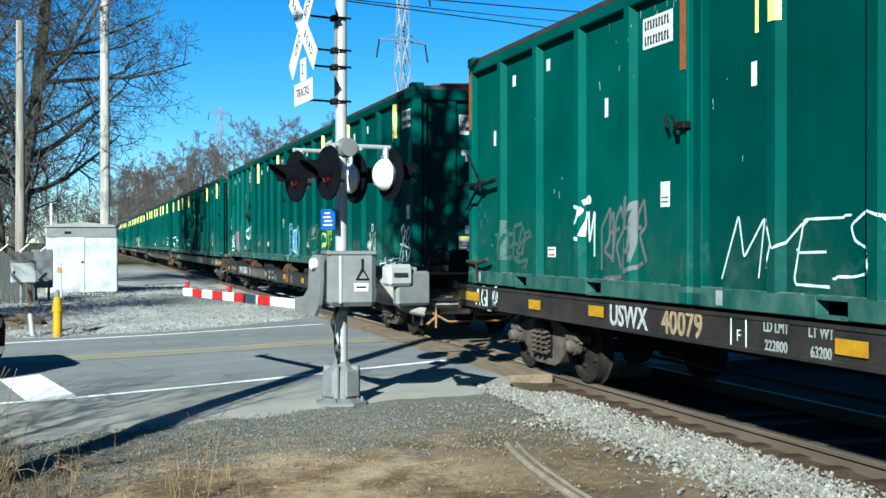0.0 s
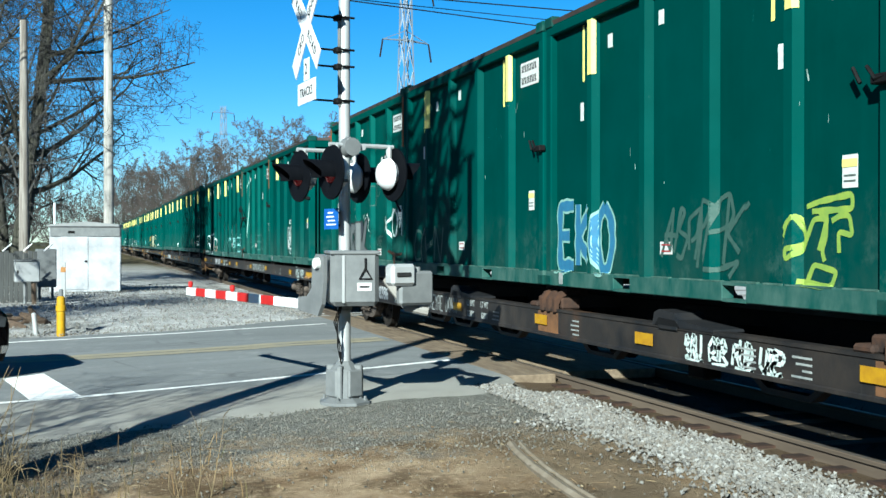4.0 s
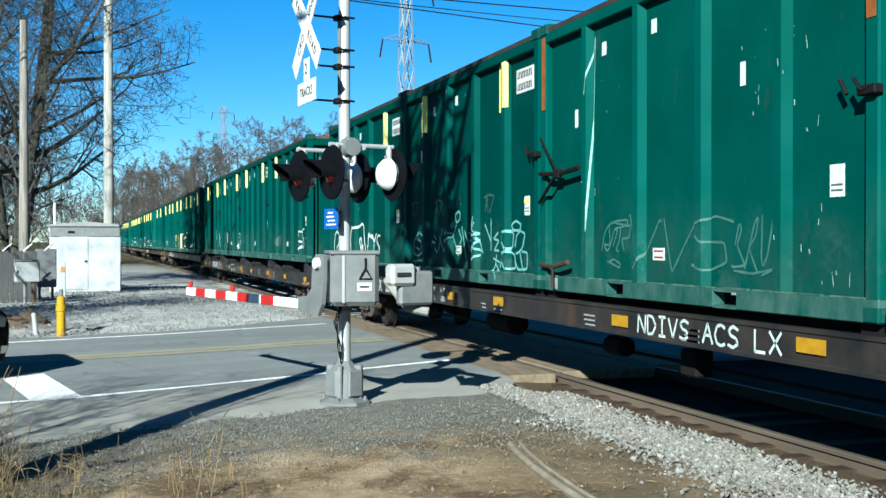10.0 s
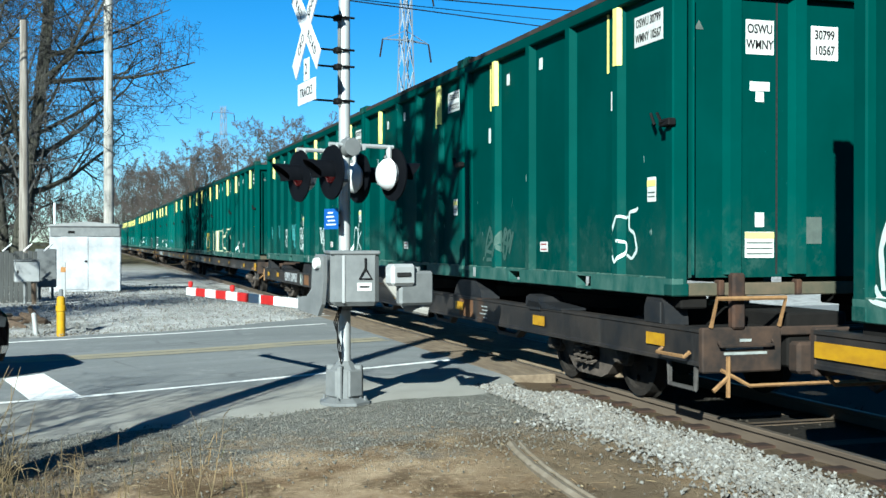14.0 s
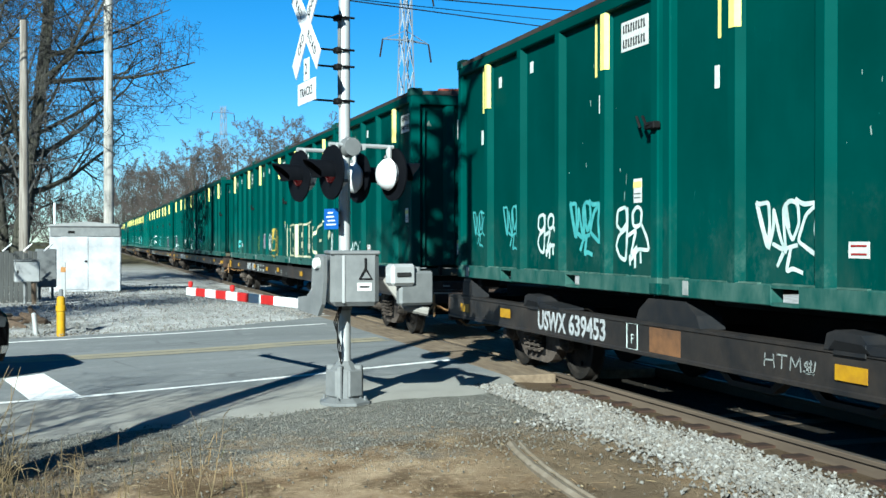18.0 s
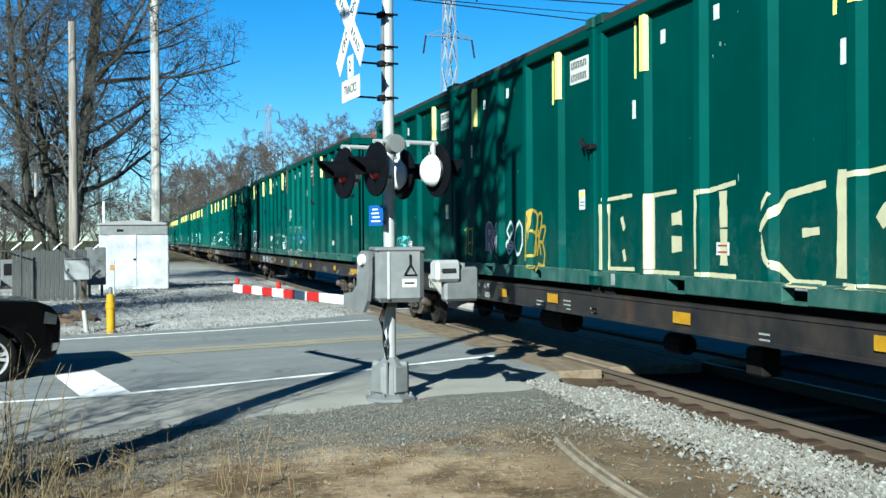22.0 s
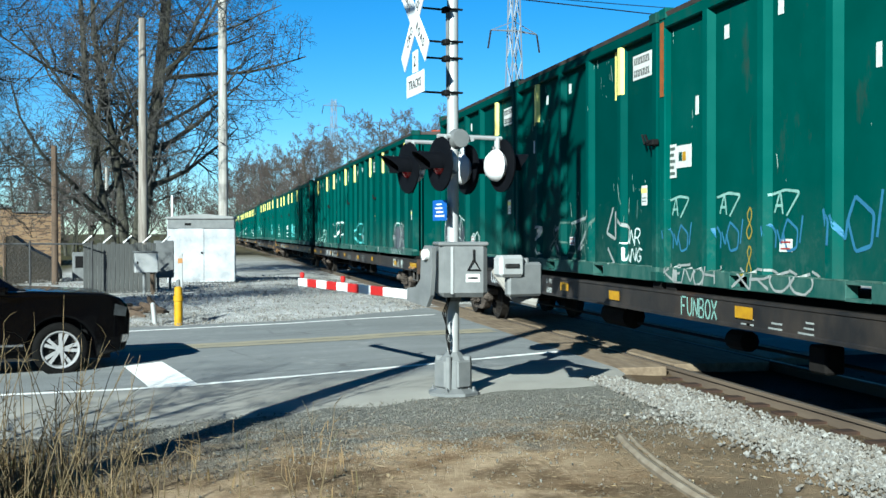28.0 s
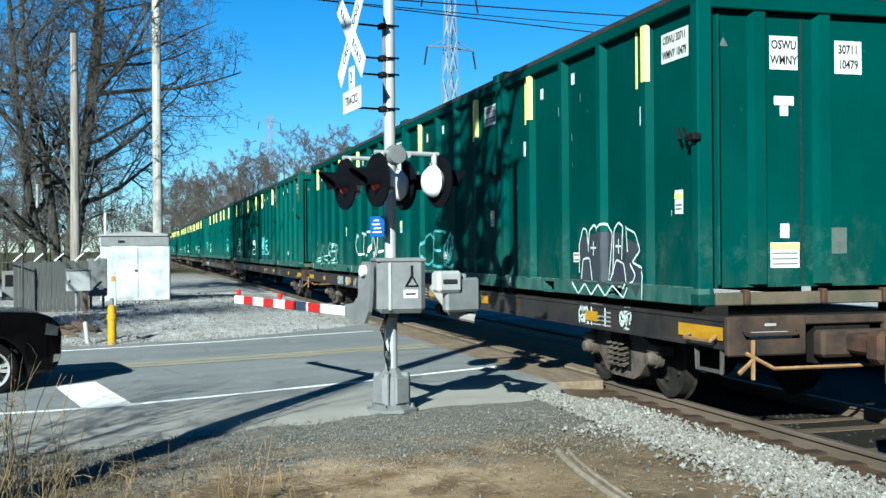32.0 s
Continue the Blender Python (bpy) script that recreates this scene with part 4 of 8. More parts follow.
# whole pieces of writing drawn in one go, each a set of strokes in a unit square
PIECES = {
    "@": ".03,.21 .02,.52 .05,.76 .11,.83 .16,.76 .2,.67;.11,.27 .1,.43 .16,.54 .22,.86 .26,.83 .28,.7;.2,.52 .24,.62 .28,.52 .37,.49 .38,.24;.26,.71 .38,.87 .43,.67 .45,.76 .5,.83 .54,.4 .56,.22;.43,.67 .43,.37 .47,.43;.52,.46 .53,.75 .57,.91 .63,.83 .61,.52 .64,.4 .63,.17 .56,.0;.63,.81 .75,.89 .87,.97 .9,.9 .92,.56 .99,.19;.78,.62 .83,.67 .87,.19;.78,.62 .86,.19;0,.24 .02,.14 .15,.08 .2,.22;.22,.06 .3,.21;.24,.1 .43,.1;.78,.16 .83,.03 .95,.06 .93,.17",
    "g": ".29,.85 .32,.98 .43,1 .49,.9 .39,.78 .3,.83;.04,.63 .12,.8 .18,.58 .29,.48 .18,.33 .05,.48 .04,.58 .18,.23 0,.3;.41,.73 .43,.38 .54,.23 .64,.38 .66,.8 .68,.23 .86,.18 1,.43 .89,.68 .75,.58 .71,.33;.04,.08 .18,.18 .21,0;.86,.58 .79,.38 .89,.38",
    "q": ".1,.43 .4,.59 .5,.79 .2,.85 .1,.33 .5,.28;.54,.33 .6,.74;.5,.9 .66,1 .74,.9 .5,.88;.66,.74 .74,.23 .9,.74 .96,0",
    "y": ".05,.1 .3,.5 .2,.85 .42,.95 .5,.7 .3,.5 .55,.4 .65,.8 .85,.9 .9,.65 .7,.55 .95,.3 .75,.05;.1,.45 .9,.35;.35,.3 .3,0;.6,.3 .65,.0;.42,.8 .6,.75",
    "&": ".1,.12 .1,.8;.25,.1 .25,.84;.42,.1 .43,.86;.58,.1 .6,.84;.72,.1 .78,.72;.84,.1 .9,.3",
    "%": ".02,.3 .02,.7 .08,.95 .14,.92 .16,.7;.16,.6 .18,.9 .25,.99 .33,.9 .31,.4;.05,.2 .08,.5 .18,.52 .22,.2;.34,.35 .36,.9 .44,1 .52,.85 .46,.2;.52,.3 .54,.9 .6,1 .66,.95 .64,.5;.48,.2 .57,.5 .67,.45 .7,.2;.7,.95 .72,.6;.7,.92 .82,.85 .88,.62 .78,.47 .99,.35 .98,0;.0,.16 .1,.0 .2,.16 .3,0 .4,.16 .5,0 .6,.16 .75,0 .8,.14;.24,.75 .24,.55;.2,.66 .28,.66;.6,.78 .6,.58;.56,.68 .64,.68;.75,.45 .82,.3 .74,.12",
    "$": ".05,.4 .03,.75 .22,.82 .3,.5 .2,.42 .05,.42 .2,.25 .33,.35 .38,.75 .5,.8 .46,.4;.5,.75 .6,.85 .64,.5 .5,.4 .6,.3;.66,.8 .8,.86 .92,.8 .92,.55 .78,.55 .85,.35;.28,.92 .4,1 .85,1 .86,.9 .28,.92;.35,.05 .5,.18 .78,.1 .7,.0 .35,.08",
    "!": ".02,.5 .1,.9 .25,.7 .1,.45 .3,.2 .02,.1;.3,.1 .4,.8 .5,.95 .55,.6 .4,.5 .6,.1;.6,.9 .62,.3 .75,.1 .88,.3 .9,.95;.1,.02 .6,.0 1,.08 .8,-.05",
    "~": ".0,.2 .2,.85 .3,.3 .12,.45 .38,.5;.35,.2 .4,.9 .6,.75 .42,.5 .65,.4 .5,.1 .36,.2;.7,.3 .66,.7 .85,.85 .9,.5 .75,.35;.9,.2 1,.8",
    "^": ".1,.1 .05,.6 .3,.95 .4,.5 .1,.3 .5,.2 .55,.9 .35,.8;.6,.15 .6,.75 .8,.9 .95,.6 .7,.4 1,.1;.3,.6 .8,.62;.2,0 .9,.05",
    "f": ".43,.94 .07,.74 .11,.47 .43,.44 .79,.56 .86,.79 .50,.92;.29,.79 .57,.74 .64,.50;.21,.62 .50,.56;.14,.32 .36,.03 .50,.24 .64,.00 .93,.32;.00,.32 1.00,.35",
    ")": ".00,.48 .06,.46;.03,.60 .08,.52;.05,.38 .09,.29;.11,.33 .18,.71;.12,.58 .20,.31;.25,.79 .20,.60 .26,.62 .20,.48 .26,.48 .20,.31;.25,.69 .37,.60 .29,.48 .25,.44;.43,.98 .38,.92 .40,.79 .45,.83 .46,.94 .43,.98;.40,.77 .35,.56 .43,.25;.43,.69 .48,.52 .45,.44;.48,.73 .54,.21;.52,.65 .60,.35;.58,.62 .66,.60;.58,.50 .68,.49;.72,.79 .69,.67 .74,.60 .68,.58;.71,.88 .69,.71;.66,.44 .78,.31;.74,.52 .68,.31;.72,.56 .77,.33;.80,.75 .88,.48;.88,.83 .88,.35;.97,.62 .91,.52 .98,.50 .92,.35 .98,.35;.91,.23 1.00,.17;.95,.29 .94,.15 .91,.04;.94,.15 1.00,.00;.65,.15 .75,.29",
    "m": ".48,.97 .29,.90 .35,.79 .65,.78 .71,.90 .48,.97;.06,.74 .10,.56 .23,.41 .35,.46 .39,.74 .23,.78 .06,.74;.44,.46 .52,.69 .65,.78 .86,.72 .77,.46 .61,.36;.02,.31 .23,.38 .44,.31 .48,.05 .23,.03 .10,.18 .02,.31;.48,.33 .65,.38 .77,.03 .56,.03 .44,.21;.73,.38 .96,.36 .94,.05 .77,.03",
    "z": ".01,.96 .09,.66 .2,.32 .24,.62 .22,.96 .07,.93 .01,.96;.22,.32 .3,.62 .3,.88 .4,.5 .5,.26 .46,.7 .46,.88 .56,.97 .68,.92 .7,.66 .6,.43 .5,.66 .46,.88;.64,.98 .76,.9 .99,.92 .8,.77 .68,.43 .99,.23 .93,.58 .97,.9;.28,.4 .44,.32 .68,.38;.58,.36 .5,.02 .6,.08 .76,.02;.46,.28 .36,.09;.05,.9 .14,.6 .2,.42;.5,.88 .55,.6",
    "v": ".04,.69 .07,.93 .31,.98 .36,.74 .19,.59 .04,.69;.36,.97 .36,.65 .1,.52 .02,.35 .13,.18 .31,.12 .34,.39 .36,.7;.52,.69 .5,.88 .64,.98 .77,.91 .74,.69 .61,.65 .52,.69;.76,.69 .91,.48 .97,.29 .67,.31 .46,.14;.37,.52 .61,.61 .46,.22 .64,.35;.43,.22 .44,.05;.58,.27 .58,.01;.73,.27 .74,.09",
    "l": ".3,1 .36,.5 .25,0;.6,1 .54,.4 .66,.05",
    "t": "0,.8 .5,.95 1,.85 .55,.03;.33,.94 .13,.15;.33,.94 .42,.1;.15,.4 .42,.4",
    "o": ".04,.7 .08,.43;.12,.74 .26,.52 .24,.13;.28,.6 .4,.2 .44,.52;.56,.87 .44,.52 .56,.04 .8,.13 .84,.6 .56,.87;.96,.95 .88,.26",
    "w": "0,.64 .06,.68 .05,.45 0,.4;0,.3 .06,.13 .02,.25;.22,.6 .29,.7 .28,.55;.24,.33 .29,.1;.41,.72 .62,.85 .54,.45 .48,.25;.5,.25 .54,.35;.83,.97 .77,.55 .85,.45 .85,.9;.87,.85 .97,.62;.78,.3 .84,.05",
    "b": ".05,.05 .05,.95;.40,.66 .46,.70;.43,.24 .49,.27", "e": ".1,.05 .1,.95;.5,.66 .7,.68;.5,.36 .7,.37",
    "i": ".04,.05 .05,.95;.44,.92 .45,.52;.45,.5 .45,.10", "c": ".9,.98 .4,.9 .12,.55 .2,.25 .5,.03 .9,.03;.6,.52 .82,.54", "k": ".08,0 .1,1;.13,.05 .15,.95;.5,.5 .6,.62 .7,.6",
    "-": ".01,.97 .13,1;.02,.03 .14,.04;.21,.97 .32,1;.21,.02 .33,.02;.41,.95 .53,1.04;.41,.03 .53,.02;.81,.98 .98,1.08;.82,.0 .98,.0;.605,.5 .61,.6 .65,.9",
}


def scrawl(rng):
    """A tag that nobody can read: crowded looping letter shapes with a flourish."""
    if rng.random() < 0.6:
        return strokes_of(rng.choice("$!~^"))
    out = []
    for i in range(3):
        w, h, b = rng.uniform(0.34, 0.46), rng.uniform(0.6, 0.95), rng.uniform(0.0, 0.2)
        for s in GLYPH[rng.choice("SEOBRGDK8UCP")].split(";"):
            pts = [tuple(float(q) for q in p.split(",")) for p in s.split()]
            out.append([(i * 0.29 + w * (x + 0.25 * (y - 0.5)) + rng.uniform(-0.03, 0.03), b + h * y + rng.uniform(-0.06, 0.06)) for x, y in pts])
    a = rng.uniform(-0.05, 0.1)
    out.append([(0.1, a), (0.5, a - 0.08), (0.95, a + 0.02), (0.8, a - 0.12)])
    return out


def spray(box, text, y, z, w, h, mat, width=0.03, lean=0.0, seed=0, fill=None, name="graffiti", fat=0.0, lift0=0.0):
    """Writes on the long side: y is the left end, z the foot, w and h the size."""
    rng = random.Random(seed * 7 + len(text))
    strokes, n = [], len(text)
    for i, ch in enumerate(text):
        ls = scrawl(rng) if ch == "*" else strokes_of(ch)
        for s in ls:
            e = 0.0 if ch in PIECES else 0.08 if not fat else min(0.4, fat * 0.5 * n / w)
            f = 0.0 if not fat else fat * 0.5 / h
            j = 0.0 if ch in PIECES or fat else 0.07
            big = 1.0 if not j else 1.22
            strokes.append((i, [((i + e + (1 - 2 * e) * (0.5 + big * (a - 0.5) + 0.22 * (b - 0.5) * (j > 0)) + rng.uniform(-j, j)) / n, f + (1 - 2 * f) * b + rng.uniform(-j, j)) for a, b in s]))
    wob = [rng.uniform(-0.06, 0.06) for _ in range(n + 1)]
    def laid(strokes, width, lift):
        g = Geo()
        for si, (li, s) in enumerate(strokes):
            pts = []
            for (a0, b0), (a1, b1) in zip(s, s[1:]):
                L = math.hypot((a1 - a0) * w, (b1 - b0) * h)
                k = max(2, int(L / 0.018))
                pts += [(a0 + (a1 - a0) * q / k, b0 + (b1 - b0) * q / k) for q in range(k)]
            pts.append(s[-1])
            # soften the corners
            for _ in range(4 if not fat else 14):
                pts = [pts[0]] + [((p[0] + 2 * q[0] + r[0]) / 4, (p[1] + 2 * q[1] + r[1]) / 4) for p, q, r in zip(pts, pts[1:], pts[2:])] + [pts[-1]]
            line = [((a + lean * (b - 0.5)) * w, (b + wob[min(n, int(a * n))] * 1.0) * h) for a, b in pts]
            base = len(g.v)
            nc = max(2, int(width / 0.018) + 1)
            cols = [2 * j / (nc - 1) - 1 for j in range(nc)]
            for i, (u, v) in enumerate(line):
                p, q = line[max(0, i - 1)], line[min(len(line) - 1, i + 1)]
                dx, dy = q[0] - p[0], q[1] - p[1]
                d = math.hypot(dx, dy) or 1
                r = width / 2 * (0.8 + 0.45 * abs(noise.noise((u * 5, v * 5, seed))))
                for sgn in cols:
                    yy, zz = y - (u - dy / d * r * sgn), z + v + dx / d * r * sgn
                    out = skin(yy) if zz > 0.172 else 1.25
                    g.v.append((-out - 0.0045 - lift - (0.003 * li if fat else 0.0) - 0.00015 * (si % 9) - 0.00002 * (i % 60), yy, min(2.88, max(0.01, zz))))
            g.f += [(base + nc * i + j, base + nc * i + j + 1, base + nc * (i + 1) + j + 1, base + nc * (i + 1) + j) for i in range(len(line) - 1) for j in range(nc - 1)]
        return g
    if fill is not None:
        part(name, laid(strokes, fat, 0.0017), fill, box, "thick sprayed letter bodies")
    part(name, laid(strokes, fat + 2 * width if fat else width, lift0), mat, box, "sprayed writing")


def block_letter(box, shape, fill, edge, width, lift=0.0):
    """A filled letter on the long side, its corners given along and up the side, with a sprayed outline."""
    g, step = Geo(), 0.012
    zs = [b for a, b in shape]
    row = min(zs)
    while row < max(zs) - 1e-6:
        mid = row + step / 2
        cuts = sorted(a0 + (a1 - a0) * (mid - b0) / (b1 - b0) for (a0, b0), (a1, b1) in zip(shape, shape[1:] + shape[:1]) if (b0 > mid) != (b1 > mid))
        for lo, hi in zip(cuts[::2], cuts[1::2]):
            k = max(1, int((hi - lo) / 0.008))
            base = len(g.v)
            for i in range(k + 1):
                yy = lo + (hi - lo) * i / k
                for zz in (row, row + step):
                    g.v.append((-(skin(yy) if mid > 0.172 else 1.25) - 0.004 - lift, yy, zz))
            g.f += [(base + 2 * i, base + 2 * i + 1, base + 2 * i + 3, base + 2 * i + 2) for i in range(k)]
        row += step
    part("graffiti", g, fill, box, "filled sprayed letter")
    o = Geo()
    for n, ((a0, b0), (a1, b1)) in enumerate(zip(shape, shape[1:] + shape[:1])):
        d = math.hypot(a1 - a0, b1 - b0)
        nx, nz = -(b1 - b0) / d * width / 2, (a1 - a0) / d * width / 2
        ex, ez = (a1 - a0) / d * width * 0.4, (b1 - b0) / d * width * 0.4
        k = max(1, int(d / 0.01))
        base = len(o.v)
        for i in range(k + 1):
            q = i / k
            yy, zz = a0 - ex + (a1 - a0 + 2 * ex) * q, b0 - ez + (b1 - b0 + 2 * ez) * q
            for sg in (-1, 0, 1):
                ym, zm = yy + nx * sg, max(0.012, zz + nz * sg)
                o.v.append((-(skin(ym) if zm > 0.172 else 1.25) - 0.007 - 0.0004 * n - lift, ym, zm))
        o.f += [(base + 3 * i + j, base + 3 * i + j + 1, base + 3 * i + j + 4, base + 3 * i + j + 3) for i in range(k) for j in range(2)]
    part("graffiti", o, edge, box, "sprayed outline of a letter")


# which of the boxes are weathered, by car and place from the front
OLD = {(0, 3), (1, 3), (2, 1), (5, 1)}
BOXES = {}
for ci, front in enumerate(CAR_FRONTS):
    for bi in range(4):
        y = front + BOX_L / 2 + BOX_PITCH * bi
        old = (ci, bi) in OLD or (ci > 6 and (ci * 5 + bi * 3) % 7 == 0)
        m = pose(TRACK, y, box_base(ci))
        if old:
            b = copy_thing(OLD_BOX, m)
        else:
            b = copy_thing(NEW_BOX, m)
        tagged(b, "weathered green steel waste container with orange corner strips" if old else "dark green steel waste container with pale yellow stripes")
        BOXES[ci, bi] = b
for o in (NEW_BOX, OLD_BOX):
    for q in (*o.children_recursive, o):
        bpy.data.objects.remove(q)

T = spray
SPRAY_C2 = simple("mint_spray", (0.105, 0.223, 0.216, 1), (0.0698, 0.175, 0.175, 1), 9, 0.6, bump=0)
SPRAY_E = simple("worn_teal_spray", (0.036, 0.092, 0.082, 1), (0.018, 0.055, 0.048, 1), 9, 0.6, bump=0)
SPRAY_D2 = simple("slate_spray", (0.0237, 0.0272, 0.0349, 1), (0.0157, 0.0192, 0.0262, 1), 4, 0.6, bump=0)
SPRAY_S = simple("salmon_spray", (0.16, 0.075, 0.05, 1), (0.10, 0.06, 0.045, 1), 9, 0.6, bump=0)
SPRAY_D = simple("dark_outline_spray", (0.010, 0.013, 0.014, 1), (0.006, 0.008, 0.009, 1), 6, 0.6, bump=0)
T(BOXES[0, 3], "q", -0.35, 0.38, 0.62, 0.66, SPRAY_W, 0.045, 0.1, 1)
T(BOXES[0, 3], "**", -1.1, 0.26, 1.0, 0.77, SPRAY_G, 0.05, 0, 2)
T(BOXES[0, 3], "**", 2.0, 0.31, 1.1, 0.51, SPRAY_F, 0.06, 0, 3)
T(BOXES[0, 2], "MYES", 2.5, 0.27, 1.95, 0.5, SPRAY_W, 0.024, 0.05, 4)
T(BOXES[1, 0], "y", -1.9, 0.19, 0.75, 0.68, SPRAY_W, 0.04, 0, 5)
T(BOXES[1, 0], "HOBY", -0.9, 0.03, 1.5, 0.2, SPRAY_W, 0.03, 0, 6)
T(BOXES[1, 0], "g", 0.25, 0.21, 0.72, 0.66, SPRAY_W, 0.03, 0, 7)
T(BOXES[1, 0], "**", 1.6, 0.21, 0.8, 0.38, SPRAY_F, 0.04, 0, 8)
T(BOXES[1, 1], "EKO", 2.8, 0.19, 1.5, 0.81, SPRAY_P, 0.03, 0, 9, SPRAY_B, fat=0.13)
T(BOXES[1, 1], "*", -1.7, 0.19, 0.8, 0.64, SPRAY_L, 0.05, 0, 10)
T(BOXES[1, 1], "**", 0.3, 0.26, 1.4, 0.68, SPRAY_F, 0.05, 0, 11)
LETTER_R = ((1.66, 0.77), (1.30, 0.89), (1.01, 0.88), (0.80, 0.76), (0.80, 0.60), (0.99, 0.35), (0.64, 0.23), (0.47, 0.15), (0.52, 0.01), (0.66, 0.01), (0.94, 0.09), (1.11, 0.24), (1.13, 0.15),
            (1.22, 0.01), (1.37, 0.01), (1.28, 0.26), (1.38, 0.53), (1.66, 0.56))
LETTER_K = ((0.70, 0.89), (0.45, 0.91), (0.40, 0.93), (0.36, 0.50), (0.14, 0.91), (-0.11, 0.95), (0.14, 0.42), (-0.38, 0.26), (-0.38, 0.14), (-0.32, 0.01), (0.20, 0.26), (0.22, 0.13), (0.28, 0.01), (0.47, 0.01),
            (0.53, 0.21), (0.62, 0.39))
for shape in (LETTER_R, LETTER_K):
    block_letter(BOXES[1, 3], shape, SPRAY_G, SPRAY_D, 0.034)
block_letter(BOXES[1, 3], ((1.14, 0.67), (1.06, 0.67), (1.01, 0.59), (1.12, 0.46)), GREEN_OLD, SPRAY_D, 0.03, 0.01)
block_letter(BOXES[1, 3], ((0.39, 0.90), (0.26, 0.92), (0.19, 0.79), (0.36, 0.52)), SPRAY_D2, SPRAY_D, 0.02, 0.01)
T(BOXES[1, 3], "BSMCSR", 2.49, 0.50, 0.93, 0.25, SPRAY_H, 0.026, 0.05, 13)
T(BOXES[1, 3], "S", 1.83, 0.36, 0.18, 0.16, SPRAY_W, 0.03, 0, 113)
T(BOXES[1, 3], "O", 1.80, 0.22, 0.16, 0.15, SPRAY_W, 0.03, 0, 114)
T(BOXES[1, 3], "VV", 0.26, 0.92, 0.58, 0.14, SPRAY_W, 0.022, 0, 112)
T(BOXES[1, 3], "C", -0.12, 0.72, 0.21, 0.23, SPRAY_W, 0.022, 0, 115)
T(BOXES[1, 3], "URBE", -0.84, 0.43, 0.40, 0.18, SPRAY_F, 0.024, 0.1, 116)
T(BOXES[1, 3], "XOM", -1.65, 0.61, 0.95, 0.47, SPRAY_W, 0.045, 0, 14)
T(BOXES[1, 3], "l", 2.12, 0.22, 0.16, 0.92, SPRAY_L, 0.014, 0, 117)
T(BOXES[1, 3], "DP", -0.6, 1.2, 0.45, 0.38, SPRAY_F, 0.018, 0.1, 15)
T(BOXES[1, 2], "COMN", 2.7, 0.19, 1.5, 0.55, SPRAY_F, 0.05, 0, 16)
T(BOXES[2, 0], "$", 0.45, 0.2, 0.95, 0.92, SPRAY_W, 0.034, 0, 17)
T(BOXES[2, 0], "^", 0.4, 0.38, 0.8, 0.5, SPRAY_W, 0.032, 0, 118)
T(BOXES[2, 1], "*VVS*", 1.5, 0.31, 3.2, 0.51, SPRAY_E, 0.025, 0, 18)
T(BOXES[2, 1], "1", 1.9, 0.7, 0.3, 2.1, SPRAY_P, 0.014, 0.1, 19)
T(BOXES[2, 2], ")", 1.58, 0.10, 3.1, 0.90, SPRAY_C2, 0.034, 0, 20)
T(BOXES[2, 2], "f", 2.67, 0.02, 0.85, 0.78, SPRAY_C2, 0.034, 0, 21)
T(BOXES[2, 2], "m", -1.67, 0.2, 0.83, 0.66, SPRAY_C2, 0.034, 0, 22)
for k, y in enumerate((2.75, 1.45, -0.85)):
    T(BOXES[2, 2], "t", y, 0.95, 0.42, 0.28, SPRAY_F, 0.03, 0, 23 + k)
T(BOXES[2, 3], "@", 2.85, 0.02, 3.1, 0.92, SPRAY_W, 0.055, 0.0, 24)
T(BOXES[2, 3], "WYS", -0.35, 0.32, 0.85, 0.38, SPRAY_W, 0.05, 0, 25)
T(BOXES[2, 3], "GOET", -0.62, 0.17, 0.5, 0.2, SPRAY_S, 0.035, 0, 26)
T(BOXES[3, 0], "G5", -1.7, 0.3, 0.46, 0.5, SPRAY_W, 0.035, 0, 27)
T(BOXES[3, 0], "**", 2.3, 0.26, 1.0, 0.51, SPRAY_F, 0.06, 0, 28)
T(BOXES[3, 2], "z", 1.55, 0.28, 0.85, 0.6, SPRAY_W, 0.04, 0, 29)
T(BOXES[3, 2], "DK", -1.95, 0.3, 0.75, 0.55, SPRAY_W, 0.036, 0.1, 30)
for txt, y, z, w, h, mat, wide in (("z", 2.54, 0.42, 0.55, 0.52, SPRAY_C, 0.026), ("z", 1.34, 0.38, 0.70, 0.60, SPRAY_C, 0.032), ("v", 0.16, 0.32, 0.66, 0.55, SPRAY_W, 0.042),
                               ("z", -0.80, 0.34, 0.80, 0.62, SPRAY_C, 0.056), ("v", -1.96, 0.26, 0.76, 0.64, SPRAY_W, 0.045)):
    T(BOXES[3, 3], txt, y, z, w, h, mat, wide, 0, 31)
T(BOXES[4, 0], "ACAI", 1.75, 0.19, 0.95, 0.36, SPRAY_W, 0.045, 0, 40)
T(BOXES[4, 1], "bei", 2.92, 0.19, 3.3, 0.84, SPRAY_K, 0.15, 0, 41)
T(BOXES[4, 1], "c", -0.38, 0.19, 1.1, 0.84, SPRAY_K, 0.075, 0, 41)
T(BOXES[4, 1], "k", -1.48, 0.19, 1.1, 0.84, SPRAY_K, 0.15, 0, 41)
T(BOXES[4, 1], "-", 2.92, 0.19, 5.5, 0.84, SPRAY_K, 0.05, 0, 141)
T(BOXES[4, 1], "*2", -2.35, 0.19, 0.5, 0.64, SPRAY_W, 0.03, 0, 42)
T(BOXES[4, 2], "*", -0.65, 0.26, 0.55, 0.77, SPRAY_Y, 0.05, 0, 43)
T(BOXES[4, 2], "8O", 0.45, 0.32, 0.75, 0.45, SPRAY_W, 0.05, 0, 44)
T(BOXES[4, 2], "RG", 1.4, 0.3, 0.75, 0.5, SPRAY_W, 0.03, 0, 45, SPRAY_V, fat=0.12)
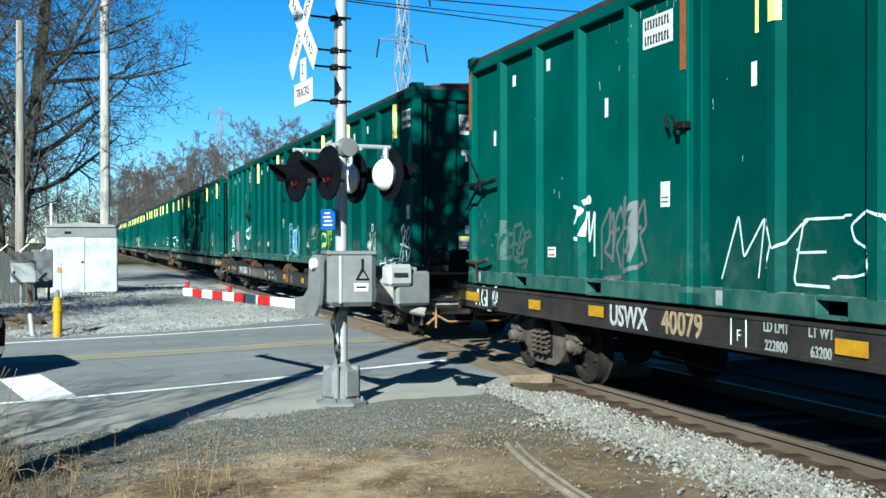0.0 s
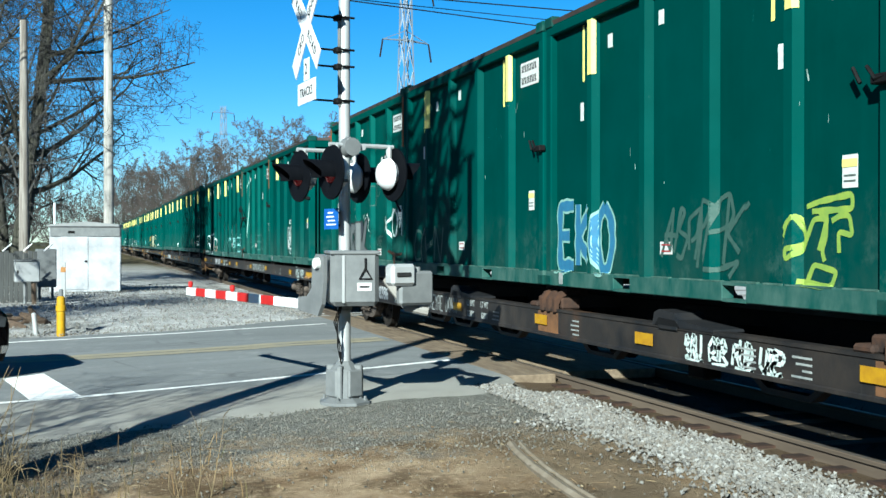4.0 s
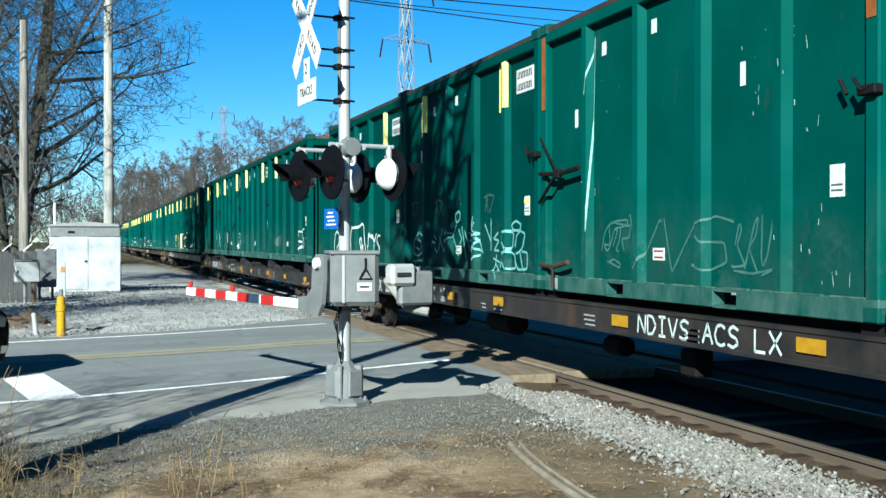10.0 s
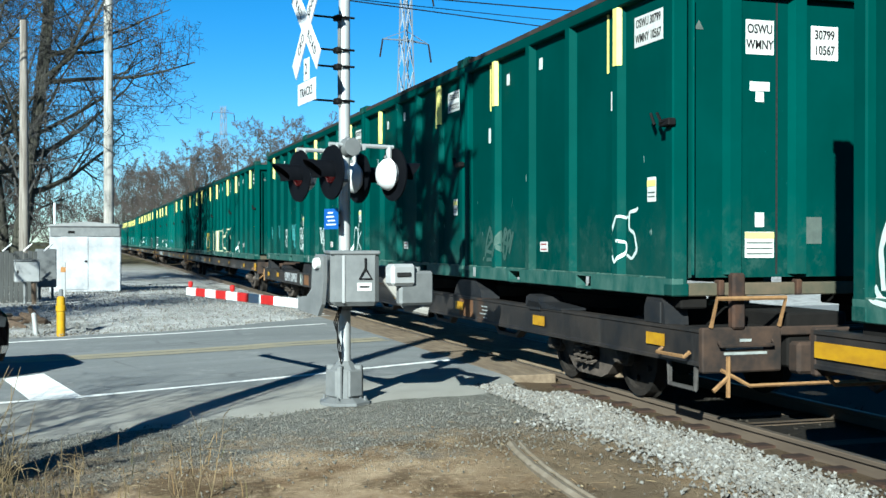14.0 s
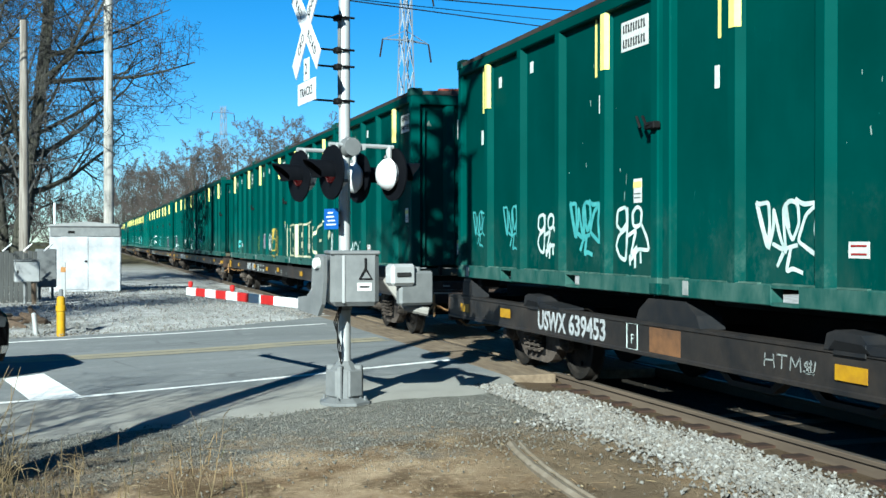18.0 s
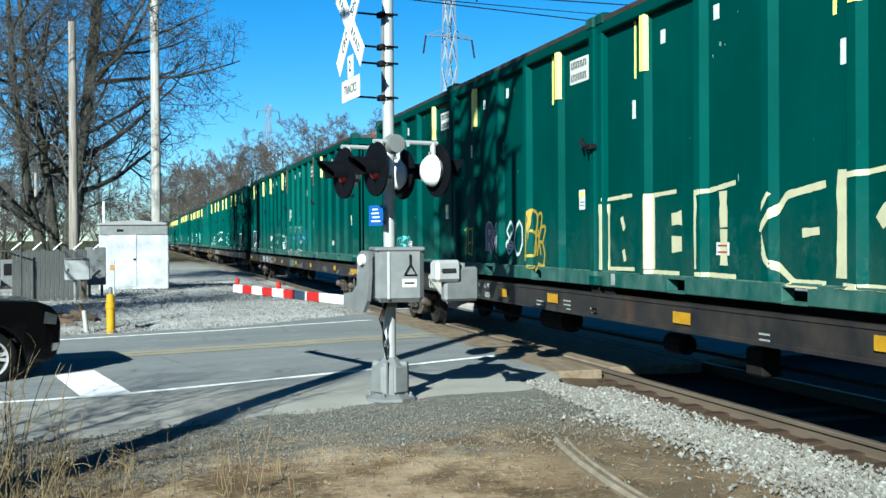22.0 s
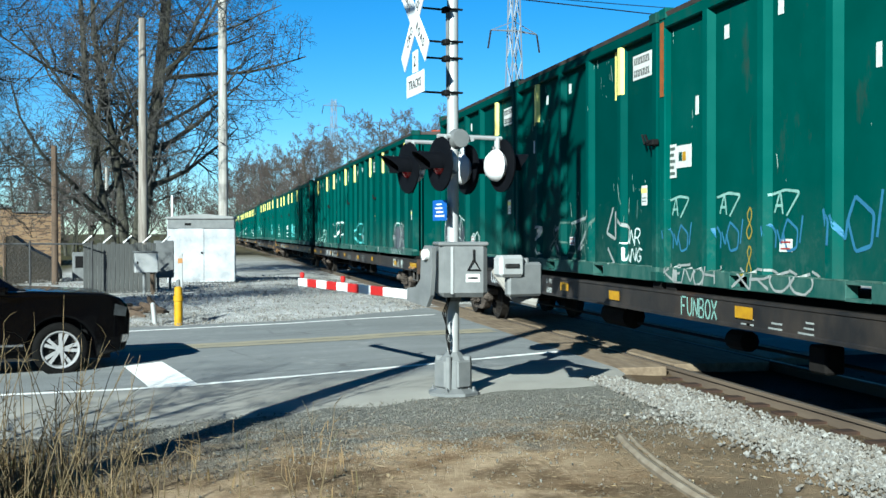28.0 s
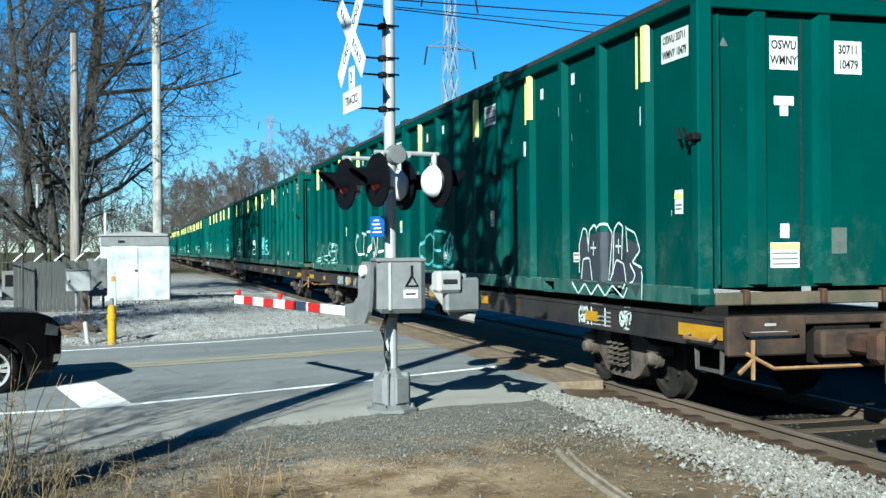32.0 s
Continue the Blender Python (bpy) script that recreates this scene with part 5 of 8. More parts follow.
T(BOXES[4, 2], "TER", 2.6, 0.3, 0.7, 0.4, SPRAY_L, 0.04, 0, 46)
T(BOXES[4, 3], "**", 1.4, 0.26, 1.1, 0.38, SPRAY_C, 0.04, 0, 47)
for k, y in enumerate((2.86, 1.66, 0.52)):
    T(BOXES[5, 1], "t", y, 0.73, 0.52, 0.26, SPRAY_P, 0.03, 0, 48 + k)
    T(BOXES[5, 1], "o", y + 0.08, 0.36, 0.68, 0.36, SPRAY_B, 0.03, 0, 148 + k)
T(BOXES[5, 1], "o", -0.35, 0.40, 0.95, 0.55, SPRAY_B, 0.04, 0, 151)
T(BOXES[5, 1], "8", 1.02, 0.48, 0.13, 0.36, SPRAY_Y, 0.022, 0, 50)
T(BOXES[5, 1], "8", 1.02, 0.14, 0.13, 0.34, SPRAY_Y, 0.022, 0, 51)
T(BOXES[5, 1], "KENOH", 2.85, 0.02, 1.3, 0.19, SPRAY_H, 0.03, 0, 51)
T(BOXES[5, 1], "XROO", 1.15, 0.02, 1.5, 0.19, SPRAY_H, 0.03, 0, 52)
T(BOXES[5, 2], "w", 1.95, 0.10, 4.05, 0.80, SPRAY_H, 0.05, 0, 52)
T(BOXES[5, 2], "**", 1.3, 0.2, 2.0, 0.6, SPRAY_F, 0.03, 0, 152)
T(BOXES[5, 2], "JNR", -1.82, 0.42, 0.5, 0.2, SPRAY_W, 0.026, 0, 53)
T(BOXES[5, 2], "WNG", -1.86, 0.2, 0.5, 0.18, SPRAY_W, 0.026, 0, 54)
T(BOXES[5, 3], "&", 2.85, 0.04, 2.4, 0.86, SPRAY_D2, 0.42, 0, 54)
T(BOXES[5, 3], "%", 2.85, 0.02, 2.4, 0.9, SPRAY_W, 0.028, 0, 154, lift0=0.006)
T(BOXES[5, 3], "COH", 0.4, 0.16, 1.0, 0.4, SPRAY_W, 0.028, 0, 55)
T(BOXES[6, 0], "&", 0.2, 0.04, 2.0, 0.8, SPRAY_D2, 0.36, 0, 56)
T(BOXES[6, 0], "%", 0.2, 0.02, 2.0, 0.84, SPRAY_W, 0.026, 0, 156, lift0=0.006)
T(BOXES[6, 1], "CE*", 1.8, 0.26, 2.2, 0.59, SPRAY_C, 0.05, 0, 57)
T(BOXES[6, 2], "CIINC", 2.4, 0.46, 3.2, 0.51, SPRAY_W, 0.06, 0, 58)
T(BOXES[6, 3], "*88*", 2.4, 0.19, 3.6, 0.59, SPRAY_P, 0.04, 0, 59)
for ci in range(7, 13):
    for bi in range(4):
        if (ci * 3 + bi * 5) % 4 != 1:
            T(BOXES[ci, bi], "*" * (1 + (ci + bi) % 3), 2.0 - 1.1 * ((ci + 2 * bi) % 3), 0.4, 1.2 + 0.4 * (bi % 2), 0.7, (SPRAY_W, SPRAY_P, SPRAY_C)[(ci + bi) % 3], 0.05, 0, 60 + ci * 4 + bi)

# readable plates on the ends of the front boxes
END_TEXT = {0: ("30316", "10084"), 1: ("30316", "10084"), 2: ("30270", "10038"), 3: ("30799", "10567"), 4: ("31170", "10939"), 5: ("30711", "10479"), 6: ("30711", "10479")}
for ci, (a, b) in END_TEXT.items():
    box = BOXES[ci, 0]
    for txt, x, z in (("OSWU", -0.26, 2.545), ("WMNY", -0.26, 2.395), (a, 0.47, 2.525), (b, 0.47, 2.375)):
        lettering("plate_lettering", txt, 0.125, INK, box, front_pose(x, z, -2.907), "black capitals", squeeze=0.74, bold=0.003)
    lab = box.children
    for txt, dz in (("OSWU " + a, 0.075), ("WMNY " + b, -0.075)):
        lettering("plate_lettering", txt, 0.118, INK, box, side_pose(-2.38, 2.60 + dz, 1.178), "black capitals", squeeze=0.74, bold=0.002)
    for q in lab:
        if q.name.startswith("id_plate"):
            for r in list(q.children):
                bpy.data.objects.remove(r)


def paint_chips(box, seed, count, tall):
    """Small bright nicks and runs where the paint is knocked off the long side."""
    rng, g = random.Random(seed), Geo()
    spots = [(rng.uniform(-2.7, 2.7), rng.uniform(0.4, 2.7)) for _ in range(4)]
    for _ in range(count):
        y, z = rng.choice(spots)
        y, z = min(2.78, max(-2.78, rng.gauss(y, 0.35))), min(2.8, max(0.25, rng.gauss(z, 0.3)))
        w, h = rng.uniform(0.004, 0.012), rng.uniform(0.02, tall) * rng.random()
        x = -skin(y) - 0.002
        k, lean = len(g.v), rng.uniform(-0.25, 0.25) * h
        g.v += [(x, y - w, z), (x, y + w * 0.4, z - h * 0.2), (x, y + w + lean, z + h), (x, y - w * 0.3 + lean, z + h * 1.1)]
        g.f.append((k, k + 1, k + 2, k + 3))
    part("paint_chip", g, CHIP, box, "pale chips in the paint")


CHIP = simple("chipped_pale_paint", (0.20, 0.25, 0.23, 1), (0.06, 0.10, 0.09, 1), 6, 0.6, bump=0)
for (ci, bi), b in BOXES.items():
    if ci < 8:
        many = {(5, 2): 70, (1, 3): 40, (2, 1): 45, (0, 3): 40, (0, 2): 24}
        paint_chips(b, 300 + ci * 4 + bi, many.get((ci, bi), 14), 0.22 if (ci, bi) == (5, 2) else 0.12)


def company_sticker(box, y, z):
    """A white sticker with a yellow and a green blot for its emblem."""
    p = part("sticker", Geo().box(-0.21, 0.21, -0.125, 0.125, 0, 0.004), WHITE, box, "white sticker with a plain emblem", m=side_pose(y, z, 1.172))
    part("emblem", Geo().box(-0.02, 0.07, -0.05, 0.05, 0.004, 0.006), YELLOW, p)
    part("emblem", Geo().box(-0.12, -0.03, -0.05, 0.05, 0.004, 0.006), GREEN_RIB, p)


def company_notice(box, y, z):
    """A tall white notice with rows of grey print, pasted half over the sticker beside it."""
    p = part("paper_notice", Geo().box(-0.12, 0.12, -0.19, 0.19, 0.005, 0.008), WHITE, box, "tall white paper notice", m=side_pose(y, z, 1.172))
    for k in range(5):
        part("print_row", Geo().box(-0.09, 0.09 - 0.03 * (k % 2), 0.14 - 0.07 * k - 0.018, 0.14 - 0.07 * k + 0.018, 0.008, 0.0095), GREYSTICK, p)


def lock_bar(box, end):
    """A forked bar and a lower bar that lock the doors; end is -1 at the front and 1 at the rear."""
    f = pose(-1.29, end * 2.93, 0, 0, 0, 0) @ Matrix.Diagonal((1, -end, 1, 1))
    g = Geo().tube([(0, 1.1, 0.04), (0, 0.55, 0.0), (0, 0.0, 0.03)], 0.028, 6).tube([(-0.01, 0.55, 0.0), (-0.01, 0.03, 0.45)], 0.016, 5).tube([(-0.01, 0.5, 0.0), (-0.01, 0.0, -0.31)], 0.022, 5)
    g.box(-0.03, 0.02, 0.45, 0.6, -0.05, 0.06, 0.01)
    g.v = [tuple(f @ Vector((x, y, z + 1.34))) for x, y, z in g.v]
    part("lock_bar", g, BLACK, box, "forked black lock bar")
    g = Geo().tube([(0, 0.8, 0.06), (0, 0.4, 0.0), (0, 0.0, 0.02)], 0.026, 6).tube([(-0.01, 0.4, 0.02), (-0.01, 0.4, -0.24)], 0.018, 5)
    g.v = [tuple(f @ Vector((x, y, z + 0.28))) for x, y, z in g.v]
    part("lock_bar", g, RUSTY, box, "rusty lower lock bar")


lock_bar(BOXES[1, 3], -1)
lock_bar(BOXES[2, 1], 1)
lock_bar(BOXES[0, 3], 1)
company_sticker(BOXES[5, 1], 2.50, 1.42)
company_notice(BOXES[5, 1], 2.80, 1.38)
company_sticker(BOXES[1, 3], 2.10, 1.24)
company_notice(BOXES[1, 3], 2.42, 1.15)
# the red notice sits in another bay on these two
for key, y, z in (((1, 3), -1.04, 0.32), ((3, 3), 0.70, 0.33)):
    for q in BOXES[key].children:
        if q.name.startswith("red_notice"):
            q.matrix_local = side_pose(y, z, 1.174)
# a tall tag on the front end of one box
g, rng = Geo(), random.Random(9)
for i in range(4):
    for pts in strokes_of("~!$^"[i]):
        g.tube([(0.62 + 0.24 * x + 0.02 * i, -2.904, 1.50 - 0.27 * i + 0.30 * y) for x, y in pts], 0.010, 4)
part("graffiti", g, SPRAY_L, BOXES[1, 0], "lime sprayed tag")


# ---- the cars under the containers ----
def truck_meshes():
    me = {}
    # a cast side frame: bowed top chord, pockets at the journals, a spring nest in the middle
    out = [(-1.02, 0.47), (-1.02, 0.57), (-0.72, 0.60), (-0.35, 0.69), (0.35, 0.69), (0.72, 0.60), (1.02, 0.57), (1.02, 0.47), (0.74, 0.43),
           (0.45, 0.20), (0.30, 0.15), (-0.30, 0.15), (-0.45, 0.20), (-0.74, 0.43)]
    g = Geo().prism(out, 0, -0.07, 0.07)
    me["side_frame"] = g.mesh("side_frame", CAST)
    # flat black plate stands in for the shaded opening behind the springs
    me["frame_recess"] = Geo().prism([(-0.24, 0.24), (0.24, 0.24), (0.24, 0.60), (-0.24, 0.60)], 0, -0.085, -0.06).mesh("frame_recess", BLACK)
    g = Geo()
    for k, y in enumerate((-0.16, 0.0, 0.16)):
        n = 30
        g.tube([(-0.11 + 0.075 * 0 + 0.06 * math.cos(i * 1.05), y + 0.065 * math.sin(i * 1.05), 0.27 + 0.30 * i / n) for i in range(n + 1)], 0.016, 4)
    me["spring"] = g.mesh("spring", CAST, True)
    me["bearing"] = Geo().lathe([(-0.12, 0.03), (-0.12, 0.06), (-0.08, 0.078), (-0.02, 0.085), (-0.02, 0.105), (0.05, 0.105)], 0, 14).box(-0.06, 0.06, -0.15, 0.15, 0.06, 0.16, 0.02).mesh("bearing", CAST, True)
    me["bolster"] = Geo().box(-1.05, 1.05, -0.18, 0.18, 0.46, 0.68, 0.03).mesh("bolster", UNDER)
    prof = [(-0.07, 0.05), (-0.07, 0.12), (-0.035, 0.20), (-0.03, 0.34), (-0.07, 0.36), (-0.07, 0.425), (0.04, 0.435), (0.062, 0.46), (0.07, 0.455), (0.07, 0.34), (0.0, 0.20), (0.0, 0.1), (0.05, 0.05)]
    g = Geo()
    g.lathe([(-0.7525 + a, r) for a, r in prof], 0, 28)
    g.lathe([(0.7525 - a, r) for a, r in prof], 0, 28)
    g.lathe([(-1.0, 0.075), (1.0, 0.075)], 0, 10)
    for s in (-1, 1):
        for k in range(5):
            a = k * 1.2566
            g.box(s * 0.80 - 0.02, s * 0.80 + 0.02, 0.24 * math.cos(a) - 0.02, 0.24 * math.cos(a) + 0.02, 0.24 * math.sin(a) - 0.02, 0.24 * math.sin(a) + 0.02)
    me["wheelset"] = g.mesh("wheelset", TREAD, True)
    me["brake_beam"] = Geo().box(-0.8, 0.8, -0.05, 0.05, 0.30, 0.38, 0.015).mesh("brake_beam", RUSTY)
    return me


TRUCK = truck_meshes()
WHEELS = []


def add_truck(car, y, turning):
    t = part("truck", TRUCK["bolster"], None, car, "dusty cast steel truck", m=pose(0, y, 0))
    for s in (-1, 1):
        f = part("side_frame", TRUCK["side_frame"], None, t, m=pose(s * 0.90, 0, 0, 0, 0, 0 if s < 0 else 180))
        part("frame_recess", TRUCK["frame_recess"], None, t, m=pose(s * 0.90, 0, 0, 0, 0, 0 if s < 0 else 180))
        part("spring", TRUCK["spring"], None, t, "coil springs of the truck", m=pose(s * 0.92, 0, 0, 0, 0, 0 if s < 0 else 180))
        for e in (-0.88, 0.88):
            part("bearing", TRUCK["bearing"], None, t, m=pose(s * 0.97, e, 0.435, 0, 0, 0 if s < 0 else 180))
    for e in (-0.88, 0.88):
        w = part("wheelset", TRUCK["wheelset"], None, t, "steel wheels on their axle", m=pose(0, e, 0.437))
        if turning:
            WHEELS.append((w, e))
        part("brake_beam", TRUCK["brake_beam"], None, t, m=pose(0, e * 0.45, 0))


def plate_geo(w, h):
    return Geo().box(-w / 2, w / 2, -h / 2, h / 2, 0, 0.004)


YREF = plate_geo(0.36, 0.115).mesh("reflector", YELLOW)
CAR_ME = {}


def car_mesh(key, make, mat, smooth=False):
    if key not in CAR_ME:
        CAR_ME[key] = make().mesh(key[0], mat, smooth)
    return CAR_ME[key]


LOADS = {"40079": (("LD LMT", "222800"), ("LT WT", "63200")), "20350": (("LD LMT", "226000"), ("LT WT", "60000"))}


def build_car(ci, front, kind, mark, number, rust):
    """A flat car or a skeleton car under four containers. Its origin is the middle, on the rail."""
    L = 3 * BOX_PITCH + BOX_L
    mid = front + L / 2
    paint = SILL_RUST if rust else SILL
    label = "black flat car with a deep side sill" if kind == "flat" else "black skeleton container car with saddles on a low sill"
    car = thing("freight_car", label + (", rust-streaked" if rust else ""), "freight car", pose(TRACK, mid, 0), "cars of the train")
    h = L / 2 + 0.45
    if kind == "flat":
        z0, z1 = (0.745, 1.045) if ci == 0 else (0.70, 0.99)
    else:
        z0, z1 = 0.54, 0.87
    def sill():
        return Geo().prism([(-0.05, z0), (0.10, z0), (0.10, z0 + 0.03), (-0.02, z0 + 0.04), (-0.02, z1 - 0.04), (0.10, z1 - 0.03), (0.10, z1), (-0.05, z1), (-0.05, z1 - 0.03), (-0.037, z1 - 0.04), (-0.037, z0 + 0.04), (-0.05, z0 + 0.03)], 1, -h, h)
    for s in (-1, 1):
        part("side_sill", car_mesh(("side_sill", kind, rust, ci == 0), sill, paint), None, car, m=pose(s * 1.19, 0, 0, 0, 0, 0 if s < 0 else 180))
    def deck():
        g = Geo()
        if kind == "flat":
            g.box(-1.15, 1.15, -h, h, 0.91, 0.98)
            g.box(-0.3, 0.3, -h, h, 0.55, 0.91)
        else:
            g.box(-0.32, 0.32, -h, h, 0.5, 1.0, 0.02)
            for y in np.arange(-h + 0.5, h, 3.0):
                g.box(-1.15, 1.15, y - 0.1, y + 0.1, 0.6, 0.86)
        return g
    part("deck", car_mesh(("deck", kind), deck, UNDER), None, car, "grimy underframe and deck, near-black for the shade beneath")
    # container supports
    if kind == "flat":
        sup = car_mesh(("pedestal", 0), lambda: Geo().box(-0.12, 0.12, -0.14, 0.14, 0.97, 1.078, 0.01), UNDER)
        for bi in range(4):
            for e in (-1, 1):
                for s in (-1, 1):
                    part("pedestal", sup, None, car, m=pose(s * 1.05, -L / 2 + BOX_L / 2 + BOX_PITCH * bi + e * 2.85, 0))
    else:
        def housing():
            g = Geo().prism([(-0.56, 0.86), (-0.56, 0.885), (0.05, 0.93), (0.12, 0.99), (0.40, 1.01), (0.50, 0.98), (0.54, 0.86)], 0, -0.17, 0.14)
            return g.box(-0.175, -0.165, 0.06, 0.42, 0.83, 0.925, 0.004)
        cap = car_mesh(("housing", 0), housing, SADDLE)
        # black plate on the housing's face stands in for a shaded gap
        slot = car_mesh(("housing_shade", 0), lambda: Geo().prism([(0.02, 0.868), (0.10, 0.925), (0.40, 0.935), (0.47, 0.868)], 0, -0.179, -0.172), BLACK)
        def brackets():
            g = Geo()
            for y in (-0.30, -0.12, 0.06):
                out = [(-0.19, 0.84), (-0.185, 0.98), (-0.13, 1.06), (-0.02, 1.10), (0.14, 1.10), (0.14, 1.04), (-0.02, 1.035), (-0.09, 1.0), (-0.13, 0.93), (-0.13, 0.84)]
                g.prism(out, 1, y, y + 0.075)
            g.box(-0.10, 0.14, -0.32, 0.40, 0.865, 1.0, 0.02)
            return g.box(-0.16, 0.12, 0.30, 0.52, 0.865, 0.93, 0.02)
        rus = car_mesh(("rusty_saddle", 0), brackets, RUSTY)
        sd = car_mesh(("saddle", 0), lambda: Geo().prism([(-0.62, 0.86), (-0.55, 0.98), (-0.35, 1.10), (0.35, 1.10), (0.55, 0.98), (0.62, 0.86)], 0, -0.12, 0.14), SADDLE)
        post = car_mesh(("end_saddle", 0), lambda: Geo().prism([(-0.16, 0.86), (-0.14, 1.05), (-0.08, 1.12), (0.20, 1.12), (0.26, 1.02), (0.26, 0.86)], 0, -0.13, 0.12).box(-0.15, -0.125, -0.10, 0.20, 0.87, 1.08, 0.008), SADDLE)
        shoe = car_mesh(("saddle_shoe", 0), lambda: Geo().box(-0.14, 0.14, -0.3, 0.3, 1.02, 1.138, 0.015), UNDER)
        patch = car_mesh(("rust_patch", 0), lambda: Geo().box(-0.0382, -0.0372, -0.30, 0.30, 0.583, 0.826), RUST_BARE)
        for y in (-11.75, -6.12, -0.04, 6.04, 11.75):
            for s in (-1, 1):
                m = pose(s * 1.08, y, 0, 0, 0, 0 if s < 0 else 180)
                part("saddle", post if abs(y) > 7 else rus if ci == 1 else sd, None, car, "steel container saddle", m=m)
                part("saddle_shoe", shoe, None, car, m=pose(s * 0.98, y, 0))
            if abs(y) < 7:
                part("rust_patch", patch, None, car, "rust-brown bare patch on the sill", m=pose(-1.19, y - 0.02, 0))
        for y in (-9.0, -3.2, 3.05, 9.0):
            for s in (-1, 1):
                t = part("saddle_housing", cap, None, car, "rounded steel housing over the sill", m=pose(s * 1.08, y, 0, 0, 0, 0 if s < 0 else 180))
                part("slot", slot, None, t, "black plate standing in for the shaded gap under the housing")
        # struts that hang under the low sill
        strut = car_mesh(("strut", 0), lambda: Geo().prism([(-0.55, 0.56), (-0.30, 0.40), (0.35, 0.40), (0.62, 0.56), (0.5, 0.56), (0.30, 0.445), (-0.26, 0.445), (-0.44, 0.56)], 0, -0.05, 0.05), SADDLE)
        for y in (-7.4, -4.6, -1.2, 1.6, 3.5, 4.8):
            part("strut", strut, None, car, m=pose(-1.02, y, 0))
    ty = 10.05 if ci == 0 else 9.74
    for e in (-1, 1):
        add_truck(car, e * ty, ci < 7)
    # ends: buffer beam, coupler, grab irons, step frames and an uncoupling rod
    for e in (-1, 1):
        m = pose(0, 0, 0, 0, 0, 0 if e < 0 else 180)
        def end_plates():
            g = Geo()
            for x0, x1 in ((-1.235, -0.42), (0.42, 1.235)):
                g.box(x0, x1, -h - 0.06, -h + 0.02, z0 - 0.06, z1 + 0.015, 0.015)
            g.box(-0.425, 0.425, -h - 0.05, -h + 0.02, z1 - 0.07, z1 + 0.01, 0.01).box(-0.36, 0.36, -h - 0.22, -h - 0.05, z0 - 0.08, z1 - 0.12, 0.03)
            g.tube([(-1.1, -h - 0.10, z1 - 0.10), (-1.1, -h - 0.13, z1 - 0.14), (-0.55, -h - 0.13, z1 - 0.14), (-0.55, -h - 0.10, z1 - 0.10)], 0.014, 5)
            return g
        part("end_beam", car_mesh(("end_beam", kind, ci == 1, ci == 0), end_plates, SILL if ci == 1 else END_RUST), None, car, "rust-worn black end plates either side of the coupler", m=m)
        part("end_stencil", car_mesh(("end_stencil", kind, ci == 0), lambda: Geo().box(-1.02, -0.58, -h - 0.0635, -h - 0.061, z0 + 0.10, z0 + 0.125).box(-1.0, -0.62, -h - 0.0635, -h - 0.061, z0 + 0.145, z0 + 0.165).box(-0.86, -0.74, -h - 0.0635, -h - 0.061, z0 + 0.215, z0 + 0.24), SPRAY_H), None, car, "small white stencil on the end plate", m=m)
        def coupler():
            g = Geo().box(-0.11, 0.11, -h - 0.62, -h, 0.66, 0.84, 0.03)
            g.box(-0.19, 0.19, -h - 0.82, -h - 0.58, 0.60, 0.90, 0.05)
            g.tube([(0.3, -h, 0.7), (0.35, -h - 0.4, 0.45), (0.3, -h - 0.75, 0.55)], 0.03, 6)
            return g
        part("coupler", car_mesh(("coupler", kind), coupler, RUSTY), None, car, "rusty knuckle coupler and air hose", m=m)
        def grabs():
            g = Geo()
            if kind != "flat":
                g.tube([(-1.15, -h - 0.06, z1 + 0.02), (-1.15, -h - 0.16, z1 + 0.28), (-0.45, -h - 0.16, z1 + 0.28), (-0.45, -h - 0.06, z1 + 0.02)], 0.022, 6)
            g.tube([(-1.27, -h + 0.1, z0 + 0.12), (-1.33, -h + 0.1, z0 + 0.08), (-1.33, -h + 0.6, z0 + 0.08), (-1.27, -h + 0.6, z0 + 0.12)], 0.018, 5)
            g.tube([(-1.1, -h - 0.14, z0 - 0.02), (-0.85, -h - 0.2, z0 - 0.16), (0.9, -h - 0.2, z0 - 0.16), (1.1, -h - 0.14, z0)], 0.018, 5)
            g.tube([(-1.05, -h - 0.18, z0 + 0.1), (-1.05, -h - 0.18, z0 - 0.26)], 0.02, 5).tube([(-1.05, -h - 0.18, z0 - 0.08), (-1.2, -h - 0.18, z0 - 0.2)], 0.02, 5)
            return g
        part("grab_iron", car_mesh(("grab_iron", kind, ci == 0), grabs, GRAB), None, car, "tan grab irons and uncoupling rod", m=m)
        def step():
            g = Geo()
            zb = z0 - 0.22
            g.tube([(-1.2, -h + 0.10, z0 + 0.02), (-1.2, -h + 0.12, zb), (-1.2, -h + 0.58, zb), (-1.2, -h + 0.60, z0 + 0.02)], 0.026, 5)
            return g
        part("step", car_mesh(("step", kind, ci == 0), step, STEP), None, car, "hanging steel sill step", m=m)
        if kind == "flat":
            part("reflector", YREF, None, car, "long yellow reflector plate", m=side_pose(e * (h - 0.45), (z0 + z1) / 2, 1.2446) @ Matrix.Diagonal((2.4 if ci != 4 else 1.2, 1.05 if ci != 4 else 2.2, 1, 1)))
    # yellow reflectors along the sill
    zs = (z0 + z1) / 2
    ys = [L / 2 - q for q in ((2.40, 4.10, 8.26, 11.3, 14.6, 18.2, 21.6) if ci == 0 else (2.33, 6.18, 8.68, 10.7, 14.23, 17.4, 21.6) if kind == "flat" else (0.3, 1.93, 8.84, 12.0, 14.6, 18.0, 21.0, 23.9))]
    if ci == 5:
        ys.pop(1)
